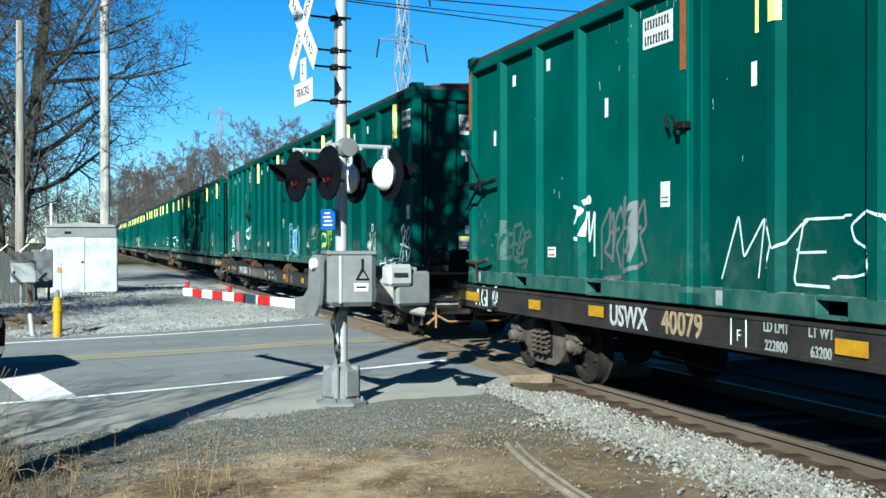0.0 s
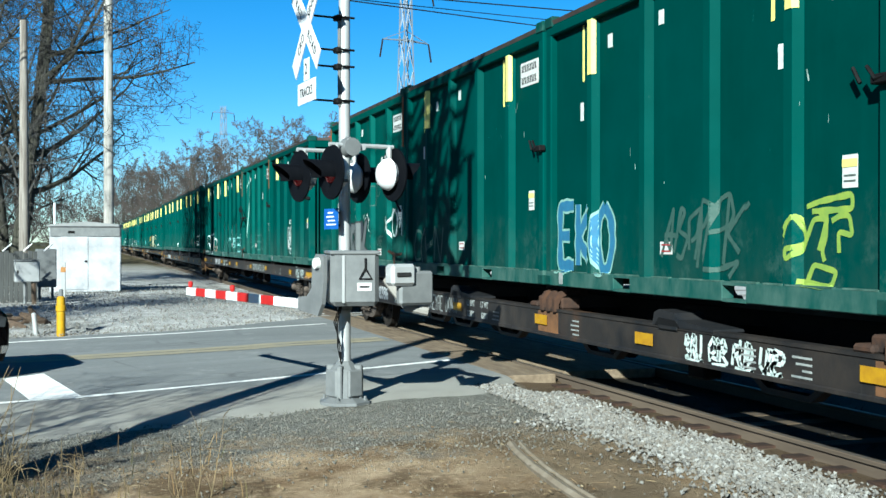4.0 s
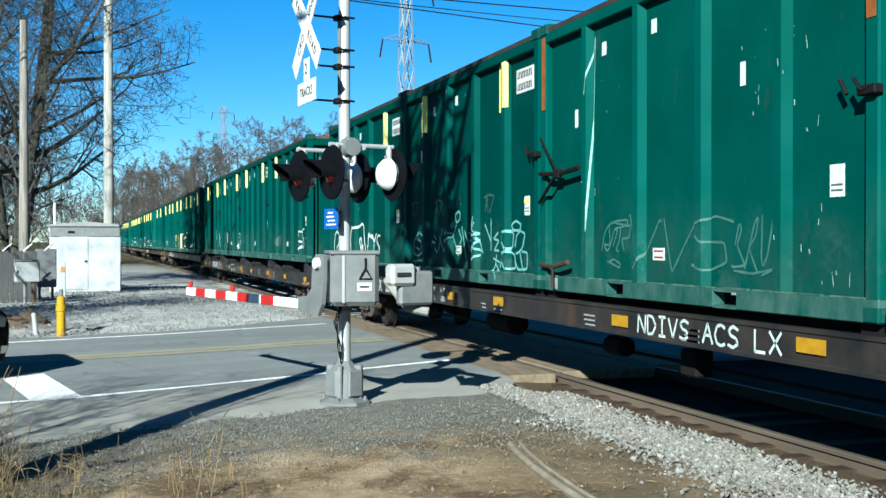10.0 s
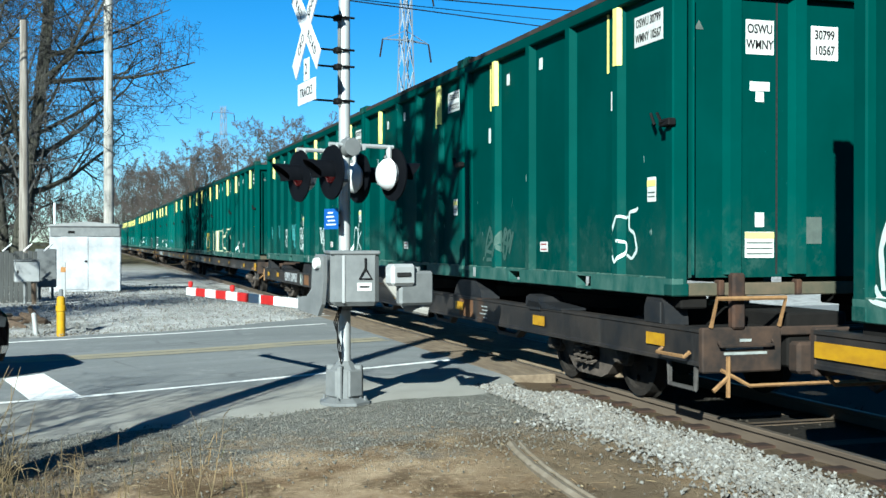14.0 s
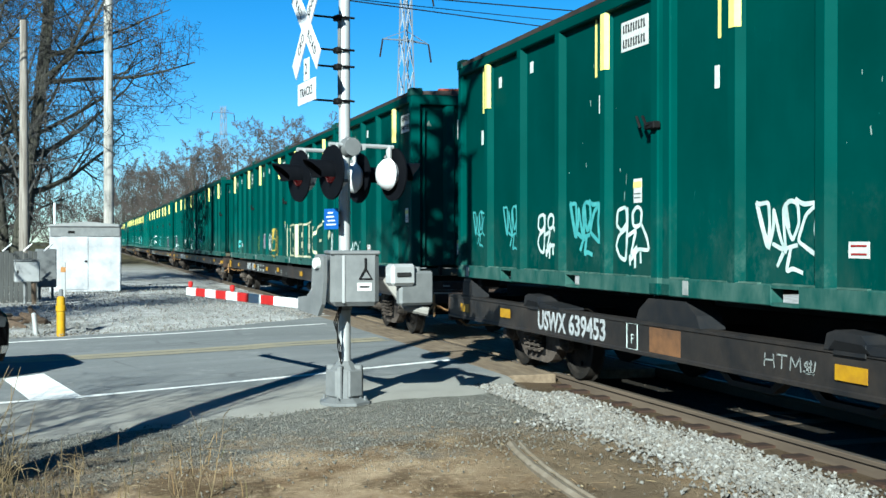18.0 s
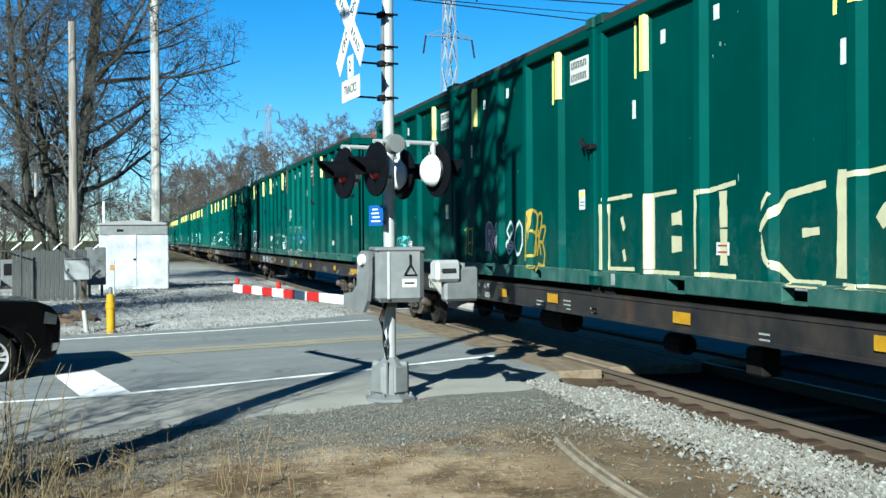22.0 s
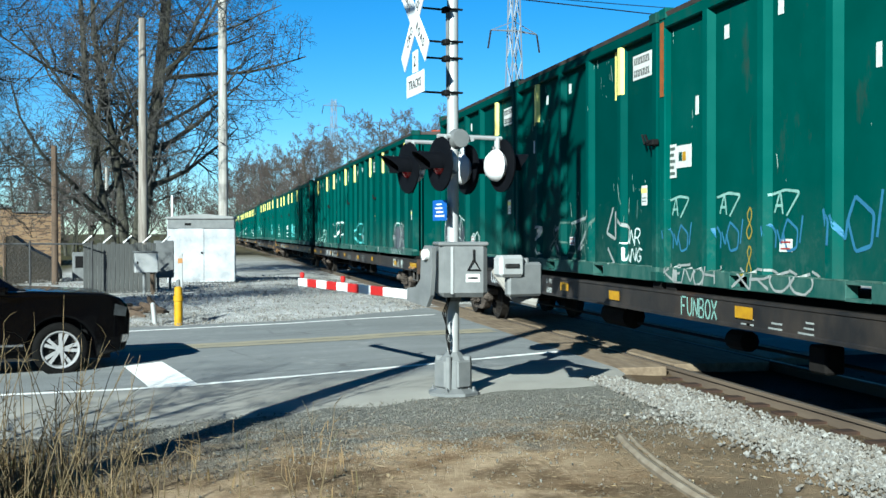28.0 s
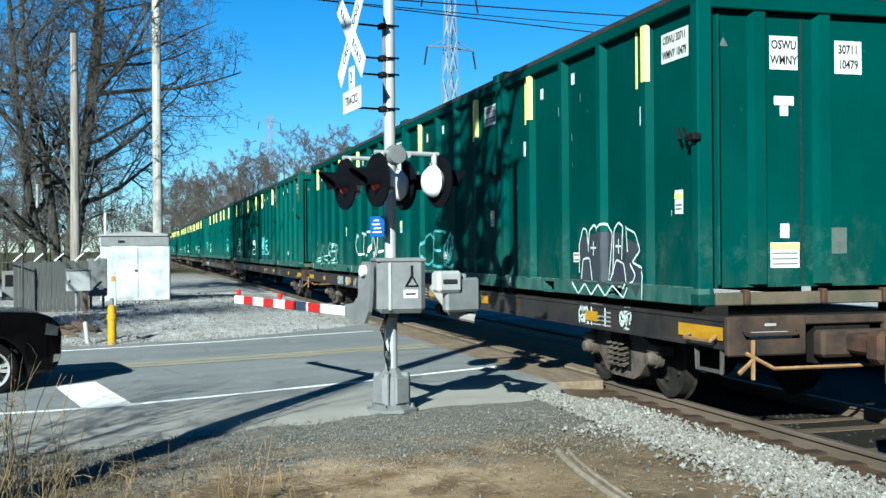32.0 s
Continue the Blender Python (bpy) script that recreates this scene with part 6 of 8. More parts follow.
    for k, y in enumerate(ys):
        part("reflector", YREF, None, car, "yellow reflector plate", m=side_pose(y, zs + 0.02 * (k % 2), 1.2445))
    # reporting marks and capacity data near the rear
    y0 = L / 2 - (4.79 if number[0] == "4" else 4.12 if kind == "flat" else 3.39)
    dn = 1.06 if kind == "flat" else 0.98
    dk = 2.0 if number[0] == "4" else 2.72 if kind == "flat" else 2.05
    dl = 2.53 if number[0] == "4" else 3.57 if kind == "flat" else 6.0
    lettering("reporting_mark", mark, 0.32, MARK, car, side_pose(y0, zs, 1.228), "white painted capitals", squeeze=0.88, bold=0.008)
    lettering("car_number", number, 0.32, TAN_MARK if number == "40079" else MARK, car, side_pose(y0 - dn, zs, 1.228), "painted figures", squeeze=0.92 if kind == "flat" else 1.0, bold=0.008)
    for k, (a, b) in enumerate(LOADS.get(number, (("LD LMT", "223000"), ("LT WT", "63000")))):
        for txt, dz in ((a, 0.075), (b, -0.075)):
            lettering("data_lettering", txt, 0.12, SPRAY_H, car, side_pose(y0 - dl - 0.57 * k, zs + dz, 1.228), "white painted data", bold=0.003, squeeze=0.85)
    fr = Geo()
    for a, b, c, d in ((-0.12, -0.105, -0.14, 0.14), (0.105, 0.12, -0.14, 0.14), (-0.12, 0.12, 0.125, 0.14), (-0.12, 0.12, -0.14, -0.125)):
        fr.box(a, b, c, d, 0, 0.004)
    part("data_frame", car_mesh(("data_frame", 0), lambda: fr, SPRAY_W), None, car, "white painted frame with a letter", m=side_pose(y0 - dk, zs, 1.227))
    lettering("frame_lettering", "F", 0.14, SPRAY_W, car, side_pose(y0 - dk, zs - 0.03, 1.228))
    # small stencils that cannot be read
    def stencil():
        g, r = Geo(), random.Random(ci)
        for k in range(8):
            y = r.uniform(-10, 2.5)
            for j in range(r.randint(2, 4)):
                g.box(-0.004, 0, y, y + r.uniform(0.12, 0.3), zs - 0.1 + j * 0.05, zs - 0.083 + j * 0.05)
        return g
    tagged(part("stencil", stencil(), SPRAY_H, car, "small faded stencils", m=pose(-1.228, 0, 0)), "small faded stencils", kind="stuff")
    # brake gear below the middle
    def gear():
        g = Geo()
        g.lathe([(-0.45, 0.05), (-0.42, 0.16), (0.42, 0.16), (0.45, 0.05)], 1, 12, (-0.75, 2.4, 0.52))
        g.lathe([(-0.2, 0.04), (-0.18, 0.11), (0.18, 0.11), (0.2, 0.04)], 1, 10, (-0.8, -1.2, 0.5))
        g.tube([(-0.7, -8, 0.44), (-0.7, 8, 0.44)], 0.02, 5)
        g.box(-0.95, -0.75, -3.1, -2.8, 0.36, 0.62, 0.02)
        return g
    part("brake_gear", car_mesh(("brake_gear", 0), gear, UNDER), None, car, "grimy brake cylinder and rods, near-black for the shade beneath")
    if ci in (1, 3):
        def mast():
            g = Geo().box(-0.78, -0.45, -h - 0.12, -h + 0.06, z1, z1 + 0.66, 0.05)
            g.lathe([(-0.03, 0.02), (-0.03, 0.05), (0.02, 0.05), (0.02, 0.02)], 1, 8, (-0.95, -h - 0.16, z1 + 0.45))
            pts = [(-0.95 + 0.22 * math.cos(a * 0.3927), -h - 0.16, z1 + 0.45 + 0.22 * math.sin(a * 0.3927)) for a in range(17)]
            g.tube(pts, 0.014, 5)
            for a in range(4):
                g.tube([(-0.95, -h - 0.16, z1 + 0.45), pts[a * 4]], 0.01, 4)
            return g
        part("brake_wheel", mast().mesh("brake_wheel", BLACK, True) if ci == 1 else Geo().box(-0.95, -0.82, -h - 0.1, -h, z1, z1 + 0.5, 0.02).mesh("brake_wheel", RUSTY), None, car, "hand brake on its bracket")
    return car


CAR_KIND = ["flat" if i in FLAT_CARS else "skeleton" for i in range(13)]
CAR_NO = ["40079", "638386", "20350", "639453", "40255", "40228", "40071", "40113", "638342", "20417", "40190", "639405", "40266"]
CARS = [build_car(i, f, CAR_KIND[i], "USWX", CAR_NO[i], i in (7, 9)) for i, f in enumerate(CAR_FRONTS)]


def sill_spray(ci, text, y, w, h, mat, width, seed):
    """Writing along the side sill of one car."""
    zs = 0.895 if ci == 0 else 0.845 if CAR_KIND[ci] == "flat" else 0.705
    rng, g, n = random.Random(seed), Geo(), len(text)
    for i, ch in enumerate(text):
        if ch == " ":
            continue
        ls = scrawl(rng) if ch == "*" else [[tuple(float(q) for q in p.split(",")) for p in s.split()] for s in GLYPH[ch].split(";")]
        for s in ls:
            line = [(y - (i + 0.1 + 0.8 * a) / n * w, zs - h / 2 + b * h) for a, b in s]
            for (a0, b0), (a1, b1) in zip(line, line[1:]):
                d = math.hypot(a1 - a0, b1 - b0) or 1
                px, pz = -(b1 - b0) / d * width / 2, (a1 - a0) / d * width / 2
                k = len(g.v)
                g.v += [(-1.229, a0 + px, b0 + pz), (-1.229, a0 - px, b0 - pz), (-1.229, a1 - px, b1 - pz), (-1.229, a1 + px, b1 + pz)]
                g.f.append((k, k + 1, k + 2, k + 3))
    part("graffiti", g, mat, CARS[ci], "sprayed writing on the sill")


sill_spray(0, "AGL*", 11.9, 0.9, 0.3, SPRAY_W, 0.04, 1)
sill_spray(1, "KEM WHEN THEYRE DOWN", 6.05, 2.7, 0.22, SPRAY_H, 0.024, 2)
sill_spray(1, "****", -3.2, 1.6, 0.26, SPRAY_W, 0.04, 3)
sill_spray(1, "***", 11.2, 0.62, 0.3, SPRAY_H, 0.022, 13)
sill_spray(2, "NDIVS ACS LX", -2.45, 2.45, 0.18, SPRAY_W, 0.027, 4)
sill_spray(2, "**", -10.2, 1.2, 0.26, SPRAY_W, 0.03, 5)
sill_spray(3, "HTM*", 4.4, 0.7, 0.11, SPRAY_H, 0.014, 6)
sill_spray(5, "FUNBOX", -0.6, 0.9, 0.2, SPRAY_P, 0.025, 7)
sill_spray(6, "*EL*", -9.0, 1.6, 0.26, SPRAY_W, 0.035, 8)


# ---- the crossing signal with its gate ----
MAST = Vector((2.56, 11.37, level(2.56, 11.37)))
# local frame of the signal: x along the road, y across it away from the camera
SIG = Matrix(((0.97, -0.243, 0, MAST.x), (0.243, 0.97, 0, MAST.y), (0, 0, 1, MAST.z), (0, 0, 0, 1)))


def build_signal():
    s = thing("crossing_signal", "silver railway crossing signal mast with lamps and a lowered gate", "crossing signal", SIG)
    part("mast", Geo().lathe([(0.35, 0.062), (2.2, 0.060), (5.2, 0.057)], 2, 18), ALU, s, "round aluminium mast", smooth=True)
    base = Geo()
    base.lathe([(0.0, 0.27), (0.03, 0.27), (0.05, 0.22), (0.07, 0.17), (0.36, 0.15), (0.40, 0.11), (0.44, 0.075)], 2, 8)
    foot = part("base", base, GALV, s, "cast base with four ribs bolted to the ground")
    rib = Geo().box(0.10, 0.19, -0.03, 0.03, 0.04, 0.40, 0.012).mesh("base_rib", GALV)
    bolt = Geo().lathe([(0.02, 0.03), (0.055, 0.03), (0.055, 0.015), (0.085, 0.015)], 2, 6, (0.22, 0, 0)).mesh("bolt", GALV)
    door = Geo().box(-0.09, 0.09, -0.185, -0.14, 0.08, 0.36, 0.015).mesh("base_door", GALV)
    for a in range(4):
        part("base_rib", rib, None, foot, m=pose(0, 0, 0, 0, 0, 45 + 90 * a))
        part("bolt", bolt, None, foot, m=pose(0, 0, 0, 0, 0, 45 + 90 * a))
    for a in (0, 90, 270):
        part("base_door", door, None, foot, m=pose(0, 0, 0, 0, 0, a + 12))
    # gate mechanism
    mech = part("mechanism_case", Geo().box(-0.24, 0.24, -0.58, -0.08, 1.03, 1.57, 0.045), GALV, s, "grey cast gate mechanism case with rounded edges", m=pose(0.03, 0, 0, 0, 0, -19))
    part("case_lid", Geo().box(-0.25, 0.25, -0.59, -0.07, 1.535, 1.575, 0.012), GALV, mech)
    part("case_rib", Geo().box(-0.13, -0.10, -0.592, -0.575, 1.06, 1.53, 0.006), ALU, mech)
    part("case_label", Geo().box(0.02, 0.16, -0.586, -0.582, 1.18, 1.26), WHITE, mech, "small white label")
    part("label_bar", Geo().box(0.04, 0.14, -0.5885, -0.586, 1.21, 1.23), INK, mech)
    part("handle", Geo().tube([(0.10, -0.59, 1.50), (0.10, -0.592, 1.40), (0.04, -0.592, 1.30), (0.16, -0.592, 1.30), (0.10, -0.592, 1.40)], 0.011, 6), BLACK, mech, "dark latch handle")
    part("case_bracket", Geo().box(-0.09, 0.09, -0.12, 0.07, 1.10, 1.45, 0.02), GALV, mech)
    part("neck", Geo().lathe([(0.96, 0.075), (1.06, 0.085)], 2, 14), GALV, s)
    # the gate arm swings down across the road, its weights hang behind
    gate = part("gate_support", Geo().prism([(-0.38, 1.54), (-0.26, 1.54), (-0.18, 1.46), (-0.16, 1.20), (-0.05, 1.12), (0.16, 1.10), (0.16, 0.97), (-0.06, 0.95), (-0.30, 0.93), (-0.40, 1.05), (-0.44, 1.3), (-0.44, 1.52)], 0, -0.45, -0.41), GALV, s, "bent grey arm that carries the gate")
    part("pivot", Geo().lathe([(-0.04, 0.055), (0.02, 0.06)], 0, 12, (-0.45, -0.32, 1.45)), WHITE, gate, "white pivot cap", smooth=True)
    n, a0, a1 = 10, 0.12, 3.62
    tip = 0.02
    for i in range(n):
        y0, y1 = a0 + (a1 - a0) * i / n, a0 + (a1 - a0) * (i + 1) / n
        part("arm_band", Geo().box(-0.42 - 0.02, -0.42 + 0.02, y0, y1 - 0.002, 1.00 - tip, 1.10 - tip, 0.006), GATE_R if i % 2 == 0 and i > 0 else SIGN, gate, "red reflective band" if i % 2 == 0 and i > 0 else "white band")
    for y in (2.05, 3.5):
        lamp = Geo().lathe([(0.0, 0.02), (0.03, 0.03), (0.07, 0.03), (0.08, 0.015)], 2, 10, (-0.42, y, 1.08))
        part("arm_lamp", lamp, GATE_R, gate, "small red gate lamp")
    part("weight_arm", Geo().tube([(0.22, -0.5, 1.28), (0.26, -0.85, 1.02), (0.42, -0.98, 0.98)], 0.045, 8), CONC, gate, "bent dusty weight arm")
    for x in (0.30,):
        part("weight_arm", Geo().box(x - 0.02, x + 0.02, -1.0, -0.2, 1.30, 1.42, 0.01), GALV, gate)
    part("counterweight", Geo().box(0.08, 0.46, -1.02, -0.92, 1.05, 1.38, 0.025), GALV, gate, "grey steel counterweight plate")
    part("counterweight", Geo().box(-0.03, 0.24, -1.06, -0.90, 1.24, 1.45, 0.03), ALU, gate, "pale upper counterweight")
    part("weight_bolt", Geo().box(0.02, 0.17, -1.075, -1.055, 1.33, 1.37, 0.004), INK, gate)
    # the lamp heads: two look down the road one way, two the other
    part("crossarm", Geo().tube([(0, 0.42, 2.60), (0, -0.42, 2.60)], 0.028, 8).tube([(-0.36, 0.38, 2.62), (0.36, 0.38, 2.62)], 0.022, 8).tube([(-0.36, -0.38, 2.62), (0.36, -0.38, 2.62)], 0.022, 8), ALU, s, "pale lamp crossarm")
    part("junction_box", Geo().lathe([(-0.05, 0.03), (-0.045, 0.09), (0.05, 0.105), (0.06, 0.06)], 1, 14, (-0.13, -0.40, 2.60)), GALV, s, "round junction box", smooth=True)
    disc = Geo().lathe([(-0.012, 0.05), (-0.012, 0.268), (0.006, 0.27), (0.006, 0.05)], 0, 36).mesh("background_disc", SIGNAL_BLACK, True)
    def hood_geo():
        g, k = Geo(), 22
        vs, fs = [], []
        for j, (x, r) in enumerate(((0.0, 0.118), (-0.30, 0.125), (-0.30, 0.117), (0.0, 0.110))):
            for i in range(k + 1):
                a = math.radians(-25 + 230 * i / k)
                cut = 1.0 if j in (0, 3) else 0.55 + 0.45 * math.sin(max(0.0, min(math.pi, a)))
                vs.append((x * cut, r * math.cos(a), r * math.sin(a)))
        w = k + 1
        for j in range(3):
            fs += [(j * w + i, j * w + i + 1, (j + 1) * w + i + 1, (j + 1) * w + i) for i in range(k)]
        return g.add(vs, fs)
    hood = hood_geo().mesh("hood", SIGNAL_BLACK, True)
    back = Geo().lathe([(0.0, 0.125), (0.05, 0.165), (0.09, 0.155), (0.14, 0.11), (0.165, 0.04)], 0, 24).mesh("lamp_housing", SIGN, True)
    lens_mat = Mat("red_lens", 0.25)
    lens_mat.color((0.0349, 0.00105, 0.00139, 1))
    lens_mat.b.inputs["Emission Color"].default_value = (1.0, 0.02, 0.03, 1)
    lens_mat.b.inputs["Emission Strength"].default_value = 0.012
    lens = Geo().lathe([(-0.02, 0.03), (-0.045, 0.06), (-0.03, 0.10), (0.0, 0.108)], 0, 22).mesh("lens", lens_mat.m, True)
    clip = Geo().box(0.02, 0.10, -0.012, 0.012, 0.15, 0.19, 0.004).mesh("housing_clip", GALV)
    for face in (0, 180):
        for y in (0.38, -0.38):
            m = pose(-0.33 if face == 0 else 0.36, y, 2.345, 0, 0, face)
            h = part("lamp_head", disc, None, s, "round black lamp background", m=m)
            part("hood", hood, None, h)
            part("lamp_housing", back, None, h, "white lamp housing", m=pose(0.006, 0, 0))
            part("lens", lens, None, h, "red glass lens glowing faintly")
            part("housing_clip", clip, None, h)
            part("housing_clip", clip, None, h, m=pose(0, 0, 0, 120, 0, 0))
            part("hanger", Geo().tube([(-0.33 + 0.05 if face == 0 else 0.31, y, 2.62), (-0.33 + 0.05 if face == 0 else 0.31, y, 2.48)], 0.03, 8), ALU, s)
    # the crossbuck faces the traffic
    bx = -0.40
    TURN = pose(0, 0, 0, 0, 0, -9.5)
    sign = part("crossbuck", Geo().box(bx - 0.013, bx - 0.005, -0.63, 0.63, -0.11, 0.11), SIGN, s, "white crossbuck blade lettered in black", m=TURN @ pose(0, 0, 3.85, 41, 0, 0))
    sign2 = part("crossbuck", Geo().box(bx - 0.004, bx + 0.004, -0.63, 0.63, -0.11, 0.11), SIGN, s, "white crossbuck blade lettered in black", m=TURN @ pose(0, 0, 3.85, -41, 0, 0))
    face = Matrix(((0, 0, -1, 0), (-1, 0, 0, 0), (0, 1, 0, 0), (0, 0, 0, 1)))
    for txt, y in (("R A I L", 0.32), ("R O A D", -0.32)):
        lettering("sign_lettering", txt, 0.125, INK, sign, pose(bx - 0.016, y, 0) @ face, "black capitals", squeeze=0.8)
    lettering("sign_lettering", "CROS     SING", 0.125, INK, sign2, pose(bx - 0.007, 0, 0) @ face, "black capitals", squeeze=1.0)
    two = part("tracks_plate", Geo().box(bx - 0.004, bx + 0.004, -0.095, 0.095, 3.30, 3.52), SIGN, s, "white plate with a figure two", m=TURN)
    lettering("sign_lettering", "2", 0.16, INK, two, pose(bx - 0.007, 0, 3.41) @ face, "black figure")
    trk = part("tracks_plate", Geo().box(bx - 0.004, bx + 0.004, -0.33, 0.33, 3.07, 3.29), SIGN, s, "white plate lettered tracks", m=TURN)
    lettering("sign_lettering", "TRACKS", 0.13, INK, trk, pose(bx - 0.007, 0, 3.18) @ face, "black capitals")
    for z, L in ((3.95, 0.34), (3.62, 0.30), (3.45, 0.33), (3.10, 0.38)):
        part("sign_bracket", Geo().tube([(0, 0, z), (-L, 0, z)], 0.011, 6).box(-0.11, -0.05, -0.05, 0.05, z - 0.03, z + 0.03, 0.01).tube([(-0.075, -0.075, z), (0.075, -0.075, z)], 0.012, 5), BLACK, s, "dark clamp and rod")
    part("strap", Geo().tube([(-0.07, -0.02, 3.05), (-0.07, -0.02, 3.97)], 0.016, 6), GALV, s)
    blue = part("notice_sign", Geo().box(-0.155, -0.15, -0.16, 0.16, 1.79, 2.00), BLUE, s, "small blue emergency notice")
    for k in range(4):
        part("notice_line", Geo().box(-0.1575, -0.155, -0.11 + 0.02 * k, 0.10 - 0.03 * (k % 2), 1.83 + k * 0.04, 1.845 + k * 0.04), SIGN, blue)
    part("notice_clamp", Geo().tube([(-0.15, 0, 1.96), (0.07, 0, 1.96)], 0.012, 5).tube([(-0.15, 0, 1.83), (0.07, 0, 1.83)], 0.012, 5), BLACK, s)
    for k in range(3):
        part("cable", Geo().tube([(-0.12 - 0.01 * k, -0.2, 1.05), (-0.16 - 0.02 * k, -0.16, 0.85), (-0.13 + 0.02 * k, -0.1, 0.6), (-0.08, -0.08, 0.42)], 0.006, 6), BLACK, s, "flexible conduit")


build_signal()


# ---- the waiting car ----
def build_suv():
    car = thing("suv", "black sport utility car with bright alloy wheels waiting on the road", "car", pose(-3.25, 15.72, level(-3.25, 15.7) + 0.012, 0, 0, 11.5))
    paint = Mat("black_car_paint", 0.12, 0.0, 0.15)
    paint.color((0.0004, 0.0004, 0.0006, 1))
    paint.b.inputs["Coat Weight"].default_value = 0.12
    paint = paint.m
    trim = simple("black_plastic", (0.00558, 0.00558, 0.00594, 1), (0.00836, 0.00836, 0.00836, 1), 30, 0.6)
    glass = Mat("dark_car_glass", 0.1, 0.0, 0.35)
    glass.color((0.00105, 0.00139, 0.00175, 1))
    glass = glass.m
    chrome = simple("bright_trim", (0.209, 0.209, 0.209, 1), (0.175, 0.175, 0.175, 1), 5, 0.25, 0.8, 0)
    alloy = simple("silver_alloy", (0.237, 0.237, 0.244, 1), (0.209, 0.209, 0.216, 1), 9, 0.3, 0.35, 0)
    rubber = simple("tyre_rubber", (0.0022, 0.0022, 0.0022, 1), (0.004, 0.004, 0.004, 1), 30, 0.9, spec=0.05)
    R, FX, RX = 0.345, 1.36, -1.36
    def arch(cx):
        return [(cx + 0.41 * math.cos(a), 0.34 + 0.41 * math.sin(a)) for a in np.linspace(math.pi, 0, 12)]
    low = [(-2.22, 0.36), (-1.80, 0.24)] + arch(RX) + arch(FX) + [(1.80, 0.23), (2.18, 0.30), (2.25, 0.48), (2.26, 0.76), (2.22, 0.89), (2.13, 0.98), (1.95, 1.045), (1.05, 1.10), (-2.10, 1.08), (-2.25, 0.95), (-2.28, 0.62)]
    bm = bmesh.new()
    vs = [bm.verts.new((x, -0.90, z)) for x, z in low]
    f = bm.faces.new(vs)
    ext = bmesh.ops.extrude_face_region(bm, geom=[f])
    for v in ext["geom"]:
        if isinstance(v, bmesh.types.BMVert):
            v.co.y = 0.90
    for v in bm.verts:
        if v.co.x > 1.6:
            v.co.y *= 1 - 0.22 * ((v.co.x - 1.6) / 0.65) ** 2
        if v.co.x < -1.8:
            v.co.y *= 1 - 0.10 * ((-1.8 - v.co.x) / 0.5) ** 2
        if v.co.z > 0.9:
            v.co.y *= 0.965
    bmesh.ops.recalc_face_normals(bm, faces=bm.faces)
    sharp = [e for e in bm.edges if len(e.link_faces) == 2 and abs(e.verts[0].co.y - e.verts[1].co.y) < 0.3 and e.calc_face_angle(0) > 0.9]
    bmesh.ops.bevel(bm, geom=sharp, offset=0.05, segments=3, profile=0.6, affect="EDGES")
    me = bpy.data.meshes.new("body")
    bm.to_mesh(me)
    bm.free()
    me.materials.append(paint)
    me.polygons.foreach_set("use_smooth", [True] * len(me.polygons))
    me.set_sharp_from_angle(angle=radians(35))
    body = part("body", me, None, car, "glossy black body")
    for x in (FX, RX):
        part("wheel_well", Geo().box(x - 0.43, x + 0.43, -0.62, 0.62, 0.20, 0.80, 0.02), BLACK, car)
    # the cabin narrows towards the roof
    cab = [(-2.16, 1.05), (-2.02, 1.42), (-1.75, 1.56), (-0.9, 1.62), (-0.1, 1.60), (0.30, 1.48), (1.02, 1.03)]
    def cabin(scale_in, lift, pts):
        g, vs, fs = Geo(), [], []
        n = len(pts)
        for s in (-1, 1):
            for x, z in pts:
                w = 0.85 - 0.20 * (z - 1.03) / 0.6 + scale_in
                vs.append((x, s * w, z + lift))
        fs.append(tuple(range(n)))
        fs.append(tuple(range(2 * n - 1, n - 1, -1)))
        fs += [(i, (i + 1) % n, n + (i + 1) % n, n + i) for i in range(n)]
        return g.add(vs, fs)
    part("cabin", cabin(0, 0, cab), paint, car, "glossy black roof and pillars", smooth=True)
    def pane(name, pts, label=""):
        g = Geo()
        vs = []
        for x, z in pts:
            w = 0.85 - 0.20 * (z - 1.03) / 0.6 + 0.006
            vs.append((x, -w, z))
        k = len(vs)
        vs2 = [(x, y + 0.02, z) for x, y, z in vs]
        g.add(vs + vs2, [tuple(range(k)), tuple(range(2 * k - 1, k - 1, -1))] + [(i, (i + 1) % k, k + (i + 1) % k, k + i) for i in range(k)])
        part(name, g, glass, car, label or "dark tinted side window")
    pane("window", [(-1.96, 1.12), (-1.90, 1.40), (-1.35, 1.50), (-1.28, 1.12)])
    pane("window", [(-1.20, 1.12), (-1.26, 1.50), (-0.50, 1.53), (-0.46, 1.12)])
    pane("window", [(-0.38, 1.12), (-0.42, 1.53), (-0.12, 1.52), (0.22, 1.42), (0.72, 1.12)])
    part("windscreen", Geo().add([(0.33, -0.60, 1.475), (0.98, -0.76, 1.075), (0.98, 0.76, 1.075), (0.33, 0.60, 1.475)], [(0, 1, 2, 3)]), glass, car, "windscreen", m=pose(0.012, 0, 0.012))
    part("seat_back", Geo().prism([(-0.2, 1.17), (0.16, 1.17), (0.1, 1.27), (-0.02, 1.36), (-0.16, 1.38), (-0.2, 1.3)], 1, -0.665, -0.655), simple("tan_headrest", (0.0558, 0.0523, 0.0244, 1), (0.0384, 0.0349, 0.0175, 1), 9, 0.8), car, "tan seat seen through the window", m=pose(0.15, -0.135, 0))
